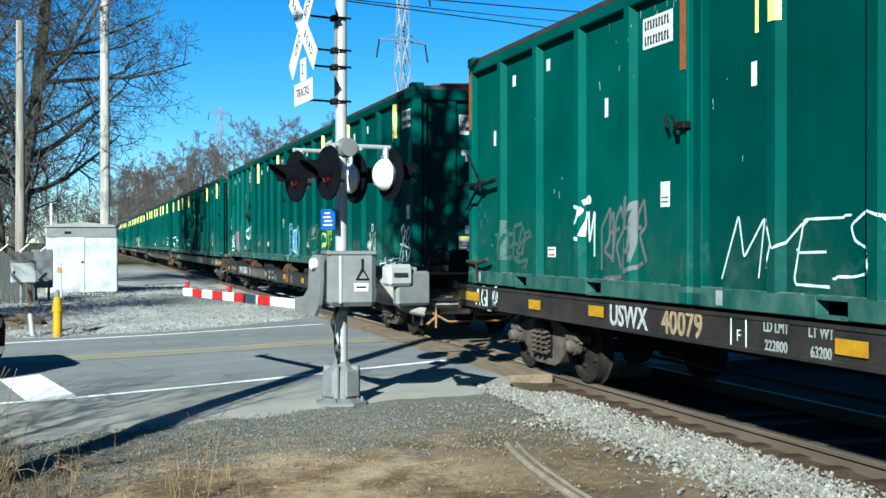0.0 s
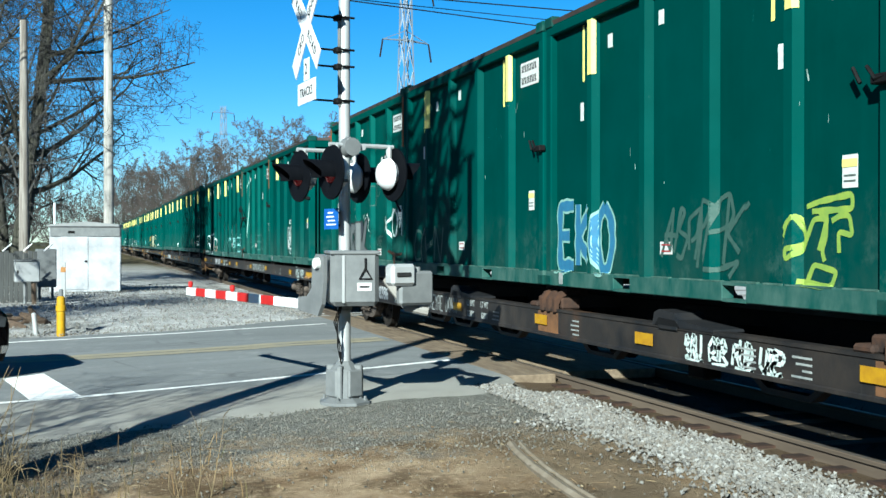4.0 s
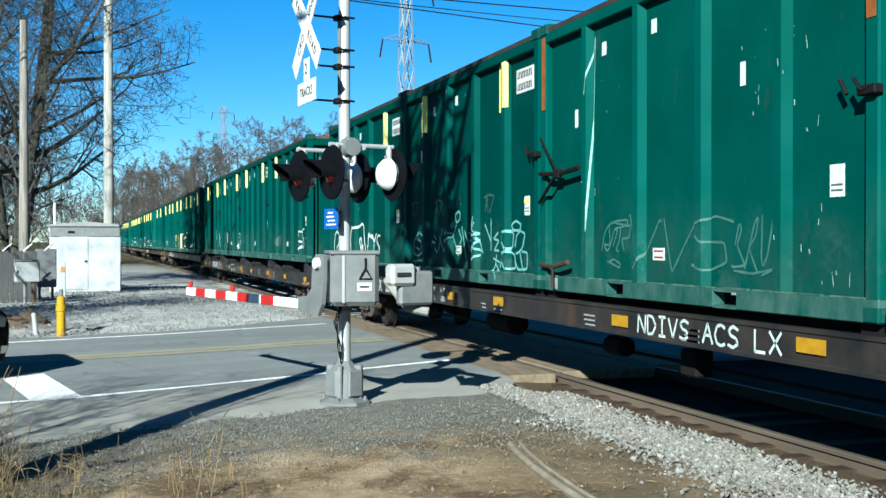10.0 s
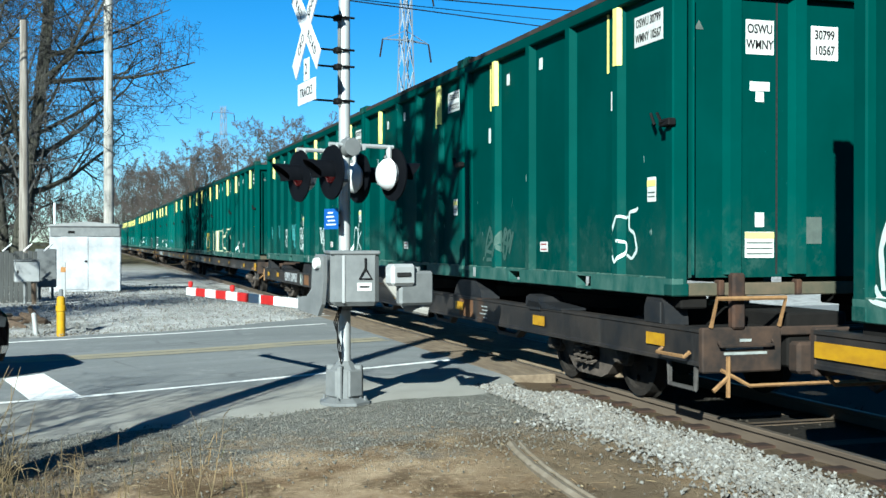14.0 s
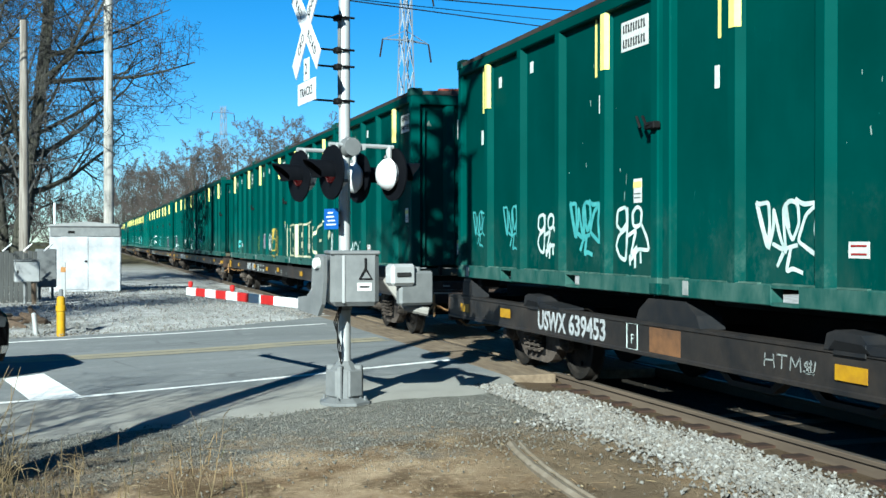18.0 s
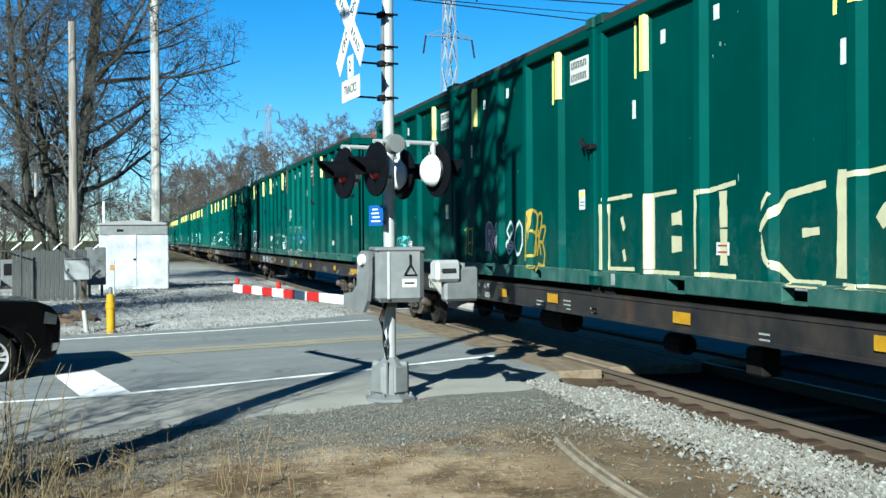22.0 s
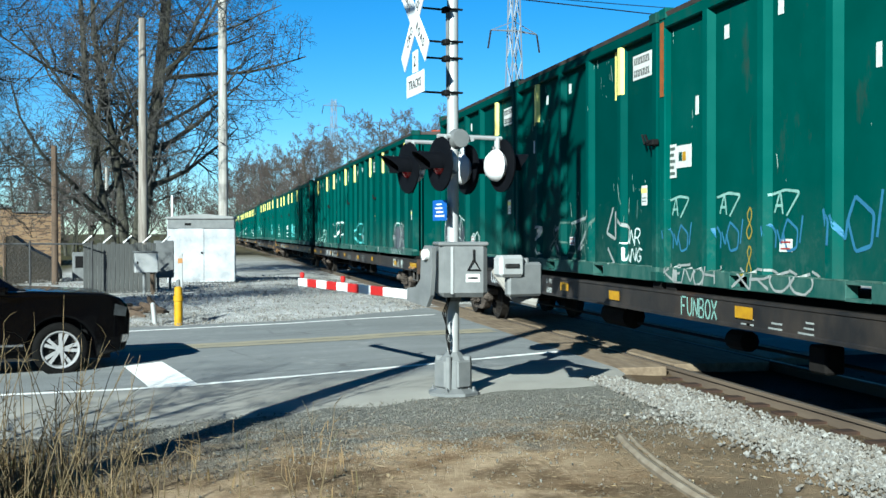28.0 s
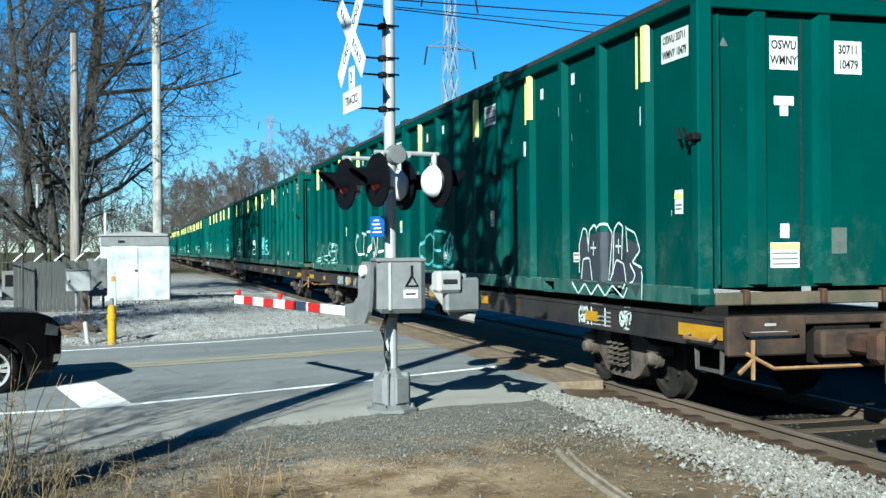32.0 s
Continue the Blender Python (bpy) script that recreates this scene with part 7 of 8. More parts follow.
    for y in (-0.62, 0.62):
        part("roof_rail", Geo().tube([(-1.9, y, 1.53), (-1.75, y, 1.62), (-0.9, y, 1.66), (0.05, y, 1.62), (0.15, y, 1.58)], 0.02, 6), trim, car, smooth=True)
    part("window_trim", Geo().tube([(-2.0, -0.85, 1.10), (0.95, -0.84, 1.09)], 0.010, 5), chrome, car)
    part("side_trim", Geo().box(-0.92, 0.92, -0.925, -0.895, 0.40, 0.43, 0.008), chrome, car, "thin bright side moulding")
    for x in (-0.55, -1.55 + 0.1):
        part("door_handle", Geo().box(x, x + 0.2, -0.915, -0.88, 0.93, 0.96, 0.01), chrome, car, "bright door handle")
    part("mirror", Geo().box(0.56, 0.74, -1.02, -0.84, 1.06, 1.20, 0.04), paint, car, "black door mirror")
    part("headlamp", Geo().prism([(2.0, 0.76), (2.15, 0.74), (2.17, 0.86), (2.02, 0.91)], 1, -0.83, -0.55), simple("lamp_plastic", (0.018, 0.020, 0.022, 1), (0.010, 0.011, 0.012, 1), 9, 0.2), car, "clear headlamp", m=pose(0.035, 0.03, 0))
    part("fog_lamp", Geo().prism([(2.13, 0.40), (2.2, 0.41), (2.23, 0.50), (2.15, 0.50)], 1, -0.775, -0.62), chrome, car, "bright fog lamp surround")
    part("tail_lamp", Geo().prism([(-2.29, 0.82), (-2.12, 0.86), (-2.08, 0.98), (-2.26, 1.02)], 1, -0.89, -0.62), simple("red_lamp_plastic", (0.139, 0.00279, 0.00489, 1), (0.0976, 0.00209, 0.00349, 1), 9, 0.15), car, "red tail lamp")
    part("bumper", Geo().box(-2.32, -2.1, -0.80, 0.80, 0.36, 0.58, 0.05), trim, car)
    part("grille", Geo().box(2.22, 2.27, -0.5, 0.5, 0.5, 0.78, 0.02), trim, car)
    part("underbody", Geo().box(-2.0, 2.0, -0.72, 0.72, 0.20, 0.42), trim, car)
    tyre = Geo().lathe([(-0.10, 0.24), (-0.115, 0.26), (-0.115, 0.31), (-0.09, 0.34), (0.09, R), (0.115, 0.31), (0.11, 0.235)], 1, 32, caps=False).mesh("tyre", rubber, True)
    rg = Geo().lathe([(-0.10, 0.242), (-0.118, 0.238), (-0.115, 0.225), (-0.09, 0.212), (0.08, 0.21)], 1, 32, caps=False)
    rim_me = rg.mesh("rim", alloy, True)
    sp = Geo()
    sp.prism([(-0.016, 0.03), (-0.024, 0.225), (0.024, 0.225), (0.016, 0.03)], 1, -0.095, -0.05)
    spoke = sp.mesh("spoke", alloy)
    hub = Geo().lathe([(-0.10, 0.02), (-0.10, 0.05), (-0.04, 0.06)], 1, 14).mesh("hub", alloy, True)
    dark = Geo().lathe([(-0.03, 0.02), (-0.03, 0.205), (0.05, 0.205)], 1, 20).mesh("brake", trim)
    for cx in (FX, RX):
        for sgn in (-1, 1):
            w = part("wheel", tyre, None, car, "tyre on an alloy wheel of paired spokes", m=pose(cx, sgn * 0.80, R, 0, 0, 0 if sgn < 0 else 180))
            part("rim", rim_me, None, w)
            part("hub", hub, None, w)
            part("brake", dark, None, w)
            for k in range(5):
                for a in (-11, 11):
                    part("spoke", spoke, None, w, m=pose(0, 0, 0, 0, 72 * k + 12 + a, 0))
    return car


build_suv()


# ---- beyond the road: hut, poles, fence, boxes and building ----
def build_hut():
    h = thing("signal_hut", "white sheet-metal signal hut with a shallow roof", "equipment hut", pose(-1.0, 37.3, 0))
    W, D, H = 2.16, 1.9, 2.13
    part("wall", Geo().box(0, W, 0, D, 0.06, H, 0.02), HUT, h, "white painted walls")
    part("plinth", Geo().box(0.05, W - 0.05, 0.05, D - 0.05, -0.15, 0.07), CONC, h)
    part("roof", Geo().prism([(-0.06, H), (-0.06, H + 0.05), (W / 2, H + 0.16), (W + 0.06, H + 0.05), (W + 0.06, H)], 1, -0.08, D + 0.08), HUT_ROOF, h, "grey shallow gable roof")
    part("door", Geo().box(0.35, 1.15, -0.02, 0.0, 0.15, 1.85, 0.008), HUT, h, "flush white door")
    part("fascia", Geo().box(0.02, W - 0.02, -0.03, 0.0, H - 0.32, H - 0.03, 0.008), GALV, h, "grey band under the roof")
    part("vent", Geo().box(0.55, 0.75, -0.045, -0.028, H - 0.22, H - 0.14, 0.005), BLACK, h)
    part("handle", Geo().box(1.05, 1.12, -0.05, -0.018, 1.0, 1.06, 0.008), BLACK, h)
    part("roof_pipe", Geo().tube([(0.15, 0.3, H), (0.15, 0.3, H + 0.75)], 0.035, 8), SIGN, h, "white pipe on the roof")


build_hut()


def pole(name, x, y, h, r0, r1, mat, label, lean=(0, 0)):
    g = Geo()
    z0 = bed(x, y) - 0.1
    n = 10
    g.tube([(x + lean[0] * k / n, y + lean[1] * k / n, z0 + (h - z0) * k / n) for k in range(n + 1)], [r0 + (r1 - r0) * k / n for k in range(n + 1)], 12)
    p = solid(name, g, mat, label, "pole", smooth=True)
    return p


pole("utility_pole", -1.55, 33.2, 7.75, 0.15, 0.10, GREYPOLE, "bleached grey timber pole with a cut top beside the hut")
pole("utility_pole", 0.88, 42.5, 16.0, 0.19, 0.14, POLE, "tall pale timber pole rising behind the hut")
pole("timber_post", -4.5, 37.85, 4.45, 0.11, 0.09, OLDWOOD, "brown timber post at the yard fence")
pole("light_pole", -3.6, 47.0, 4.3, 0.08, 0.06, POLE, "thin grey pole in the yard")


def cable(name, a, b, sag, r, label):
    pts = [Vector(a).lerp(Vector(b), k / 24) + Vector((0, 0, -4 * sag * (k / 24) * (1 - k / 24))) for k in range(25)]
    return solid(name, Geo().tube(pts, r, 5, False), WIRE, label, "cable", group="overhead cables", smooth=True)


cable("overhead_cable", (-8.0, 29.9, 9.2), (35.4, 47.6, 10.45), 0.05, 0.022, "black overhead cable against the sky")
cable("overhead_cable", (-5.3, 29.0, 8.6), (34.0, 48.0, 12.3), 0.2, 0.024, "black overhead cable against the sky")
cable("overhead_cable", (-5.3, 29.1, 8.7), (34.7, 48.8, 11.75), 0.25, 0.016, "black overhead cable against the sky")


def build_boxes():
    b = thing("meter_cabinet", "white meter cabinet on a thin post", "meter box", pose(-1.37, 30.7, 0, 0, 0, 12))
    part("case", Geo().box(-0.30, 0.30, -0.12, 0.12, 0.62, 1.15, 0.02), ALU, b)
    part("hood", Geo().box(-0.32, 0.32, -0.15, 0.14, 1.15, 1.19, 0.01), GALV, b)
    part("post", Geo().tube([(-0.05, 0, -0.1), (-0.05, 0, 0.62)], 0.045, 8), GALV, b)
    part("post", Geo().tube([(0.18, 0, -0.1), (0.16, 0, 0.62)], 0.06, 8), OLDWOOD, b)
    part("latch", Geo().box(-0.26, -0.22, -0.13, -0.12, 0.85, 0.92), INK, b)
    c = thing("cable_cabinet", "grey steel cable cabinet beside the hut", "cabinet", pose(-0.98, 33.0, 0, 0, 0, 12))
    part("case", Geo().box(-0.26, 0.26, -0.15, 0.15, 0.40, 1.45, 0.02), GALV, c)
    part("leg", Geo().box(-0.2, -0.14, -0.05, 0.05, -0.1, 0.41), GALV, c)
    part("leg", Geo().box(0.14, 0.2, -0.05, 0.05, -0.1, 0.41), GALV, c)
    z = level(-0.4, 22.45)
    y = thing("bollard", "yellow steel bollard beside the road", "bollard", pose(-0.40, 22.45, z))
    part("tube", Geo().lathe([(-0.1, 0.08), (0.40, 0.08), (0.41, 0.095), (0.5, 0.095), (0.51, 0.08), (0.66, 0.075), (0.70, 0.03)], 2, 14), BOLLARD, y, smooth=True)
    part("cap", Geo().lathe([(0.68, 0.045), (0.80, 0.04), (0.82, 0.02)], 2, 10), GALV, y)
    w = thing("marker_post", "thin white cable marker post", "marker post", pose(-0.37, 23.2, level(-0.37, 23.2)))
    part("stick", Geo().box(-0.045, 0.045, -0.02, 0.02, -0.1, 1.30, 0.01), ALU, w)
    part("band", Geo().box(-0.047, 0.047, -0.022, 0.022, 1.1, 1.2), simple("orange_band", (0.209, 0.105, 0.0349, 1), (0.175, 0.0869, 0.0349, 1), 9, 0.6), w)
    k = thing("marker_stub", "short white stub post leaning by the road", "marker post", pose(-0.85, 22.6, level(-0.85, 22.6), 0, -6, 0))
    part("stick", Geo().lathe([(-0.1, 0.05), (0.36, 0.045), (0.38, 0.02)], 2, 10), ALU, k, smooth=True)


build_boxes()


def build_fences():
    f = thing("board_fence", "grey weathered board fence with barbed-wire brackets", "fence")
    a, b = Vector((-3.0, 31.2, 0)), Vector((-1.2, 31.7, 0))
    d = (b - a).normalized()
    yaw = math.degrees(math.atan2(d.y, d.x))
    board = Geo().box(0.004, 0.116, -0.012, 0.012, -0.1, 1.42, 0.006).mesh("board", FENCE)
    for k in range(16):
        part("board", board, None, f, m=Matrix.Translation(a + d * 0.12 * k + Vector((0, 0, -0.03 + 0.03 * math.sin(k * 2.3)))) @ pose(0, 0, 0, 0, 0, yaw))
    for k in range(5):
        part("barb_bracket", Geo().tube([(0, 0, 1.40), (0.22, 0.05, 1.60)], 0.022, 5), SIGN, f, "white angled bracket", m=Matrix.Translation(a + d * 0.52 * k))
    c = thing("chain_link_fence", "chain-link fence with a steel top rail round the yard", "fence")
    p, q = Vector((-2.75, 30.9, 0)), Vector((-16.0, 37.6, 0))
    n = 8
    for k in range(n + 1):
        r = p.lerp(q, k / n)
        part("post", Geo().tube([(r.x, r.y, -0.3), (r.x, r.y, 1.45)], 0.03, 8), MESH, c)
    part("top_rail", Geo().tube([(p.x, p.y, 1.38), (q.x, q.y, 1.38)], 0.022, 6), MESH, c)
    g, L = Geo(), (q - p).length
    u = (q - p).normalized()
    for i in range(int(L / 0.14)):
        for s in (0, 1):
            t0, t1 = i * 0.14, i * 0.14 + (1.7 if s else -1.7)
            if 0 < t1 < L:
                A, B = p + u * t0, p + u * t1
                g.tube([(A.x, A.y, -0.3), (B.x, B.y, 1.38)], 0.0028, 3, False)
    tagged(part("mesh", g, MESH, c), kind="stuff")


build_fences()


def build_building():
    b = thing("brick_building", "long low tan brick building with a flat roof", "building")
    brick = Mat("tan_brick", 0.9)
    br = brick.n("ShaderNodeTexBrick", Scale=1.0)
    br.inputs["Color1"].default_value = (0.139, 0.0853, 0.0436, 1)
    br.inputs["Color2"].default_value = (0.105, 0.0628, 0.0331, 1)
    br.inputs["Mortar"].default_value = (0.125, 0.0943, 0.0628, 1)
    br.inputs["Brick Width"].default_value, br.inputs["Row Height"].default_value, br.inputs["Mortar Size"].default_value = 0.42, 0.15, 0.012
    br.offset = 0.5
    rot = brick.n("ShaderNodeMapping", Rotation=(radians(90), 0, 0))
    brick.link(brick.coord(), rot.inputs["Vector"])
    brick.link(rot.outputs[0], br.inputs["Vector"])
    brick.color(brick.mix(brick.mul(brick.noise(5, 4, 0.7, (0.35, 1, 1.6), 0.52, 0.56), 0.9), br.outputs["Color"], (0.0349, 0.0209, 0.0139, 1)))
    brick = brick.m
    dull = simple("dull_tan_brick", (0.0733, 0.0576, 0.0349, 1), (0.0523, 0.0419, 0.0262, 1), 2, 0.9)
    cop = simple("metal_coping", (0.105, 0.112, 0.119, 1), (0.0349, 0.0314, 0.0314, 1), 0.6, 0.5)
    ang = math.atan2(61.78 - 53.91, -7.01 + 27.92)
    m = Matrix.Translation((-27.92, 53.91, 0)) @ pose(0, 0, 0, 0, 0, math.degrees(ang))
    L = 22.3
    part("wall", Geo().box(9.5, L - 2.4, 0, 9, -0.6, 2.95), brick, b, "tan brick wall", m=m)
    part("wall", Geo().box(L - 2.395, L, 0.02, 8.5, -0.6, 2.72), brick, b, "lower tan brick wall", m=m)
    part("wall", Geo().box(-14, 9.0, -0.4, 9, -0.6, 3.15), dull, b, "dull brick wing", m=m)
    # black slab proud of the wall stands in for the doorway's shade
    part("recess", Geo().box(7.0, 8.4, -0.45, -0.2, -0.6, 3.1), BLACK, b, "black slab standing in for the shaded doorway", m=m)
    part("coping", Geo().box(9.4, L - 2.3, -0.12, 9.1, 2.952, 3.06, 0.02), cop, b, "metal roof coping", m=m)
    part("coping", Geo().box(L - 2.29, L + 0.1, -0.08, 8.6, 2.722, 2.80, 0.02), cop, b, m=m)
    part("coping", Geo().box(-14.1, 9.1, -0.5, 9.1, 3.152, 3.25, 0.02), cop, b, m=m)
    w = part("window", Geo().box(3.4, 5.1, -0.46, -0.405, 0.75, 2.15, 0.01), SIGN, b, "white-framed window", m=m)
    for k in range(2):
        for j in range(2):
            part("pane", Geo().box(3.52 + k * 0.75, 4.2 + k * 0.75, -0.475, -0.462, 0.87 + j * 0.6, 1.42 + j * 0.6), GLASSY, w)
    d = thing("dark_roof_house", "dark gabled house roof behind the brick building", "house", pose(-30.5, 68.8, 0, 0, 0, 15))
    part("wall", Geo().box(-5, 1.4, 0, 6, 0, 3.4), dull, d)
    part("roof", Geo().prism([(-0.4, 3.4), (3.0, 5.6), (6.4, 3.4)], 0, -5.3, 1.7), BLACK, d, "dark roof")


GLASSY = simple("dull_window_glass", (0.0105, 0.0122, 0.0139, 1), (0.0175, 0.0192, 0.0209, 1), 3, 0.15, bump=0)
build_building()


def build_yard():
    t = thing("tarped_trailer", "dark tarpaulin over a sloping trailer in the yard", "trailer", pose(-6.2, 39.8, 0, 0, 0, 4))
    part("cover", Geo().prism([(-0.1, -0.4), (-0.1, 1.55), (0.1, 1.60), (0.7, 1.12), (1.45, 0.72), (1.6, 0.3), (1.6, -0.4)], 1, 0.0, 2.2), simple("black_tarp", (0.00698, 0.00594, 0.00453, 1), (0.0157, 0.0125, 0.0091, 1), 2, 0.6, bump=0.6, dist=0.05), t)
    part("rail", Geo().tube([(-0.15, -0.05, -0.3), (-0.15, -0.05, 1.62)], 0.04, 6), OLDWOOD, t)
    for x, y, w, h in ((-4.1, 41.5, 0.5, 0.9), (-3.55, 40.8, 0.45, 1.1), (-3.2, 42.0, 0.6, 0.7)):
        b = thing("yard_unit", "grey equipment unit standing in the yard", "equipment box", pose(x, y, 0.1, 0, 0, 10), "yard units")
        part("case", Geo().box(-w / 2, w / 2, -0.2, 0.2, -0.2, h, 0.03), GALV, b)
        part("vent", Geo().box(-w / 2 + 0.08, w / 2 - 0.08, -0.215, -0.2, h * 0.4, h * 0.85, 0.01), BLACK, b)
    # spoil and rubbish heap on the verge
    rng = random.Random(31)
    g = Geo()
    for k in range(60):
        x, y = rng.uniform(-3.4, -0.7), rng.uniform(23.2, 25.5)
        s = rng.uniform(0.06, 0.22)
        a = Vector((x, y, level(x, y) + s * 0.3))
        dr = Vector((rng.uniform(-1, 1), rng.uniform(-1, 1), rng.uniform(-0.2, 0.4))).normalized()
        g.tube([a - dr * s * 1.6, a, a + dr * s * 1.5], [s * 0.25, s * 0.5, s * 0.2], 6)
    solid("verge_rubble", g, OLDWOOD, "dark broken wood and clods on the verge", "rubble", kind="stuff")


build_yard()


def build_tower(x, y, h, w, arms, yaw):
    t = thing("lattice_tower", "far grey steel lattice power tower", "power tower", pose(x, y, 0, 0, 0, yaw), "power towers")
    r = h * 0.0022
    for sx in (-1, 1):
        for sy in (-1, 1):
            part("leg", Geo().tube([(sx * w, sy * w, 0), (sx * w * 0.45, sy * w * 0.45, h * 0.7), (sx * w * 0.3, sy * w * 0.3, h)], r, 4), LATTICE, t)
    for k in range(9):
        z0, z1 = h * k / 9, h * (k + 1) / 9
        def wid(z):
            return w * (1 - 0.55 * z / (h * 0.7)) if z < h * 0.7 else w * (0.45 - 0.15 * (z - h * 0.7) / (h * 0.3))
        a, b = wid(z0), wid(z1)
        g = Geo()
        for s in (-1, 1):
            g.tube([(-a, s * a, z0), (b, s * b, z1)], r * 0.6, 3, False).tube([(a, s * a, z0), (-b, s * b, z1)], r * 0.6, 3, False)
            g.tube([(s * a, -a, z0), (s * b, b, z1)], r * 0.6, 3, False).tube([(s * a, a, z0), (s * b, -b, z1)], r * 0.6, 3, False)
        tagged(part("bracing", g, LATTICE, t), kind="stuff")
    for z, half in arms:
        g = Geo()
        for s in (-1, 1):
            g.tube([(0, -w * 0.35, z), (s * half, 0, z - 0.2)], r * 0.9, 4).tube([(0, w * 0.35, z), (s * half, 0, z - 0.2)], r * 0.9, 4)
            g.tube([(0, 0, z + half * 0.35), (s * half, 0, z - 0.2)], r * 0.7, 4)
        part("arm", g, LATTICE, t)
        for s in (-1, 1):
            part("insulator", Geo().tube([(s * half, 0, z - 0.2), (s * half * 1.12, 0, z - 2.6)], r * 1.3, 5), WIRE, t, "dark insulator string")


build_tower(40.9, 144.6, 44.0, 1.3, ((28.4, 3.6), (36.0, 4.0), (41.0, 3.4)), 17)
build_tower(40.3, 344.3, 42.5, 1.9, ((34.0, 3.0), (40.6, 3.4)), 17)


# ---- bare trees ----
def grow(seed, height, r0, spread, stems=1, levels=4, kids=(7, 6, 5, 4), droop=0.0, thin=0.012, start=0.35, twist=0.35, ratio=0.55, side_bias=(0, 0)):
    """The wood and the twigs of a leafless tree, as two meshes."""
    rng = random.Random(seed)
    wood, twigs = Geo(), Geo()
    def limb(p, d, L, r, lev):
        n = 7 if lev == 0 else 5 if lev == 1 else 4 if lev == 2 else 3
        pts, rad = [p.copy()], [r]
        q, dd = p.copy(), d.normalized()
        for k in range(n):
            w = twist * (0.35 if lev == 0 else 1.0)
            dd = (dd + Vector((rng.uniform(-w, w), rng.uniform(-w, w), rng.uniform(-w, w) * 0.7 + (0.10 if lev < 3 else 0.05) - droop * lev * 0.05))).normalized()
            q = q + dd * (L / n)
            pts.append(q.copy())
            rad.append(max(thin * 0.7, r * (1 - (0.6 if lev == 0 and stems == 1 else 0.78) * (k + 1) / n)))
        sides = 10 if lev == 0 else 6 if lev == 1 else 4 if lev == 2 else 3
        (wood if lev < 2 else twigs).tube(pts, rad, sides, lev == 0)
        if lev + 1 >= levels:
            return
        for k in range(kids[lev]):
            f = start + (1 - start) * (k + rng.random()) / kids[lev] if lev == 0 else 0.2 + 0.8 * (k + rng.random()) / kids[lev]
            i = min(n - 1, int(f * n))
            b = pts[i].lerp(pts[i + 1], f * n - i)
            ax = (pts[i + 1] - pts[i]).normalized()
            side = ax.orthogonal().normalized()
            side.rotate(Matrix.Rotation(rng.uniform(0, 6.283), 3, ax))
            side = (side + Vector((side_bias[0], side_bias[1], 0)) * (1 if lev == 0 else 0)).normalized()
            up = rng.uniform(0.25, 0.85)
            nd = (ax * up + side * spread).normalized()
            rr = max(thin, rad[i] * rng.uniform(0.42, 0.62))
            limb(b, nd, L * ratio * rng.uniform(0.7, 1.15) * (1.15 - 0.5 * f), rr, lev + 1)
    for s in range(stems):
        a = s * 2.4 + rng.random()
        lean = 0.0 if stems == 1 else 0.16
        limb(Vector((0.35 * math.cos(a) * (stems > 1), 0.35 * math.sin(a) * (stems > 1), -0.2)), Vector((math.cos(a) * lean, math.sin(a) * lean, 1)), height * rng.uniform(0.9, 1.05), r0 * rng.uniform(0.8, 1.05), 0)
    return wood, twigs


def plant(x, y, z, wood, twigs, label, group="", m=pose(0, 0, 0), bark=None, twig=None):
    t = thing("tree", label, "tree", Matrix.Translation((x, y, z)) @ m, group)
    part("trunk", wood, bark or BARK, t, "bark-covered trunk and limbs", smooth=True)
    part("crown", twigs, twig or TWIG, t, "crown of bare twigs")
    return t


def twiggy(g, p, d, L, r, lev, rng):
    """A crooked twig with finer crooked twigs on it."""
    pts, d = [p], d.normalized()
    for _ in range(5):
        d = (d + Vector((rng.uniform(-0.4, 0.4), rng.uniform(-0.4, 0.4), rng.uniform(-0.35, 0.4)))).normalized()
        p = p + d * L / 5
        pts.append(p)
    g.tube(pts, [max(0.0022, r * (1 - 0.15 * i)) for i in range(6)], 4 if lev else 3, False)
    if lev:
        for _ in range(4):
            q = pts[rng.randint(1, 5)]
            twiggy(g, q, d + Vector((rng.uniform(-1, 1), rng.uniform(-1, 1), rng.uniform(-0.6, 0.9))), L * rng.uniform(0.45, 0.75), r * 0.55, lev - 1, rng)


# the vine-hung tree beside the camera, whose shadow falls over the road and on to the train
w, k = grow(11, 12.5, 0.160, 0.8, 1, 5, (9, 5, 4, 3), 0.0, 0.006, 0.60, 0.22, 0.30)
rng = random.Random(52)
for i in range(10):
    k0 = 4 + i % 2
    foot = sum((Vector(p) for p in w.v[k0 * 10:k0 * 10 + 10]), Vector()) / 10
    aim = Vector((rng.uniform(-0.9, 1.2), rng.uniform(-0.8, 0.8), 0))
    top = rng.uniform(1.0, 3.6)
    line = [foot, foot + aim * 0.45 + Vector((0, 0, top * 0.3)), foot + aim * 0.8 + Vector((rng.uniform(-0.2, 0.2), 0, top * 0.65)), foot + aim + Vector((rng.uniform(-0.3, 0.3), 0, top))]
    w.tube(line, [0.10, 0.09, 0.075, 0.05], 7)
    for a, b in zip(line, line[1:]):
        for _ in range(7):
            q = a.lerp(b, rng.random())
            e = q + Vector((rng.uniform(-0.7, 0.7), rng.uniform(-0.7, 0.7), rng.uniform(-0.2, 0.9)))
            w.tube([q, q.lerp(e, 0.5) + Vector((0, 0, rng.uniform(-0.12, 0.12))), e], [0.06, 0.05, 0.03], 5)
trunk_rings = [sum((Vector(p) for p in w.v[i * 10:i * 10 + 10]), Vector()) / 10 for i in range(8)]
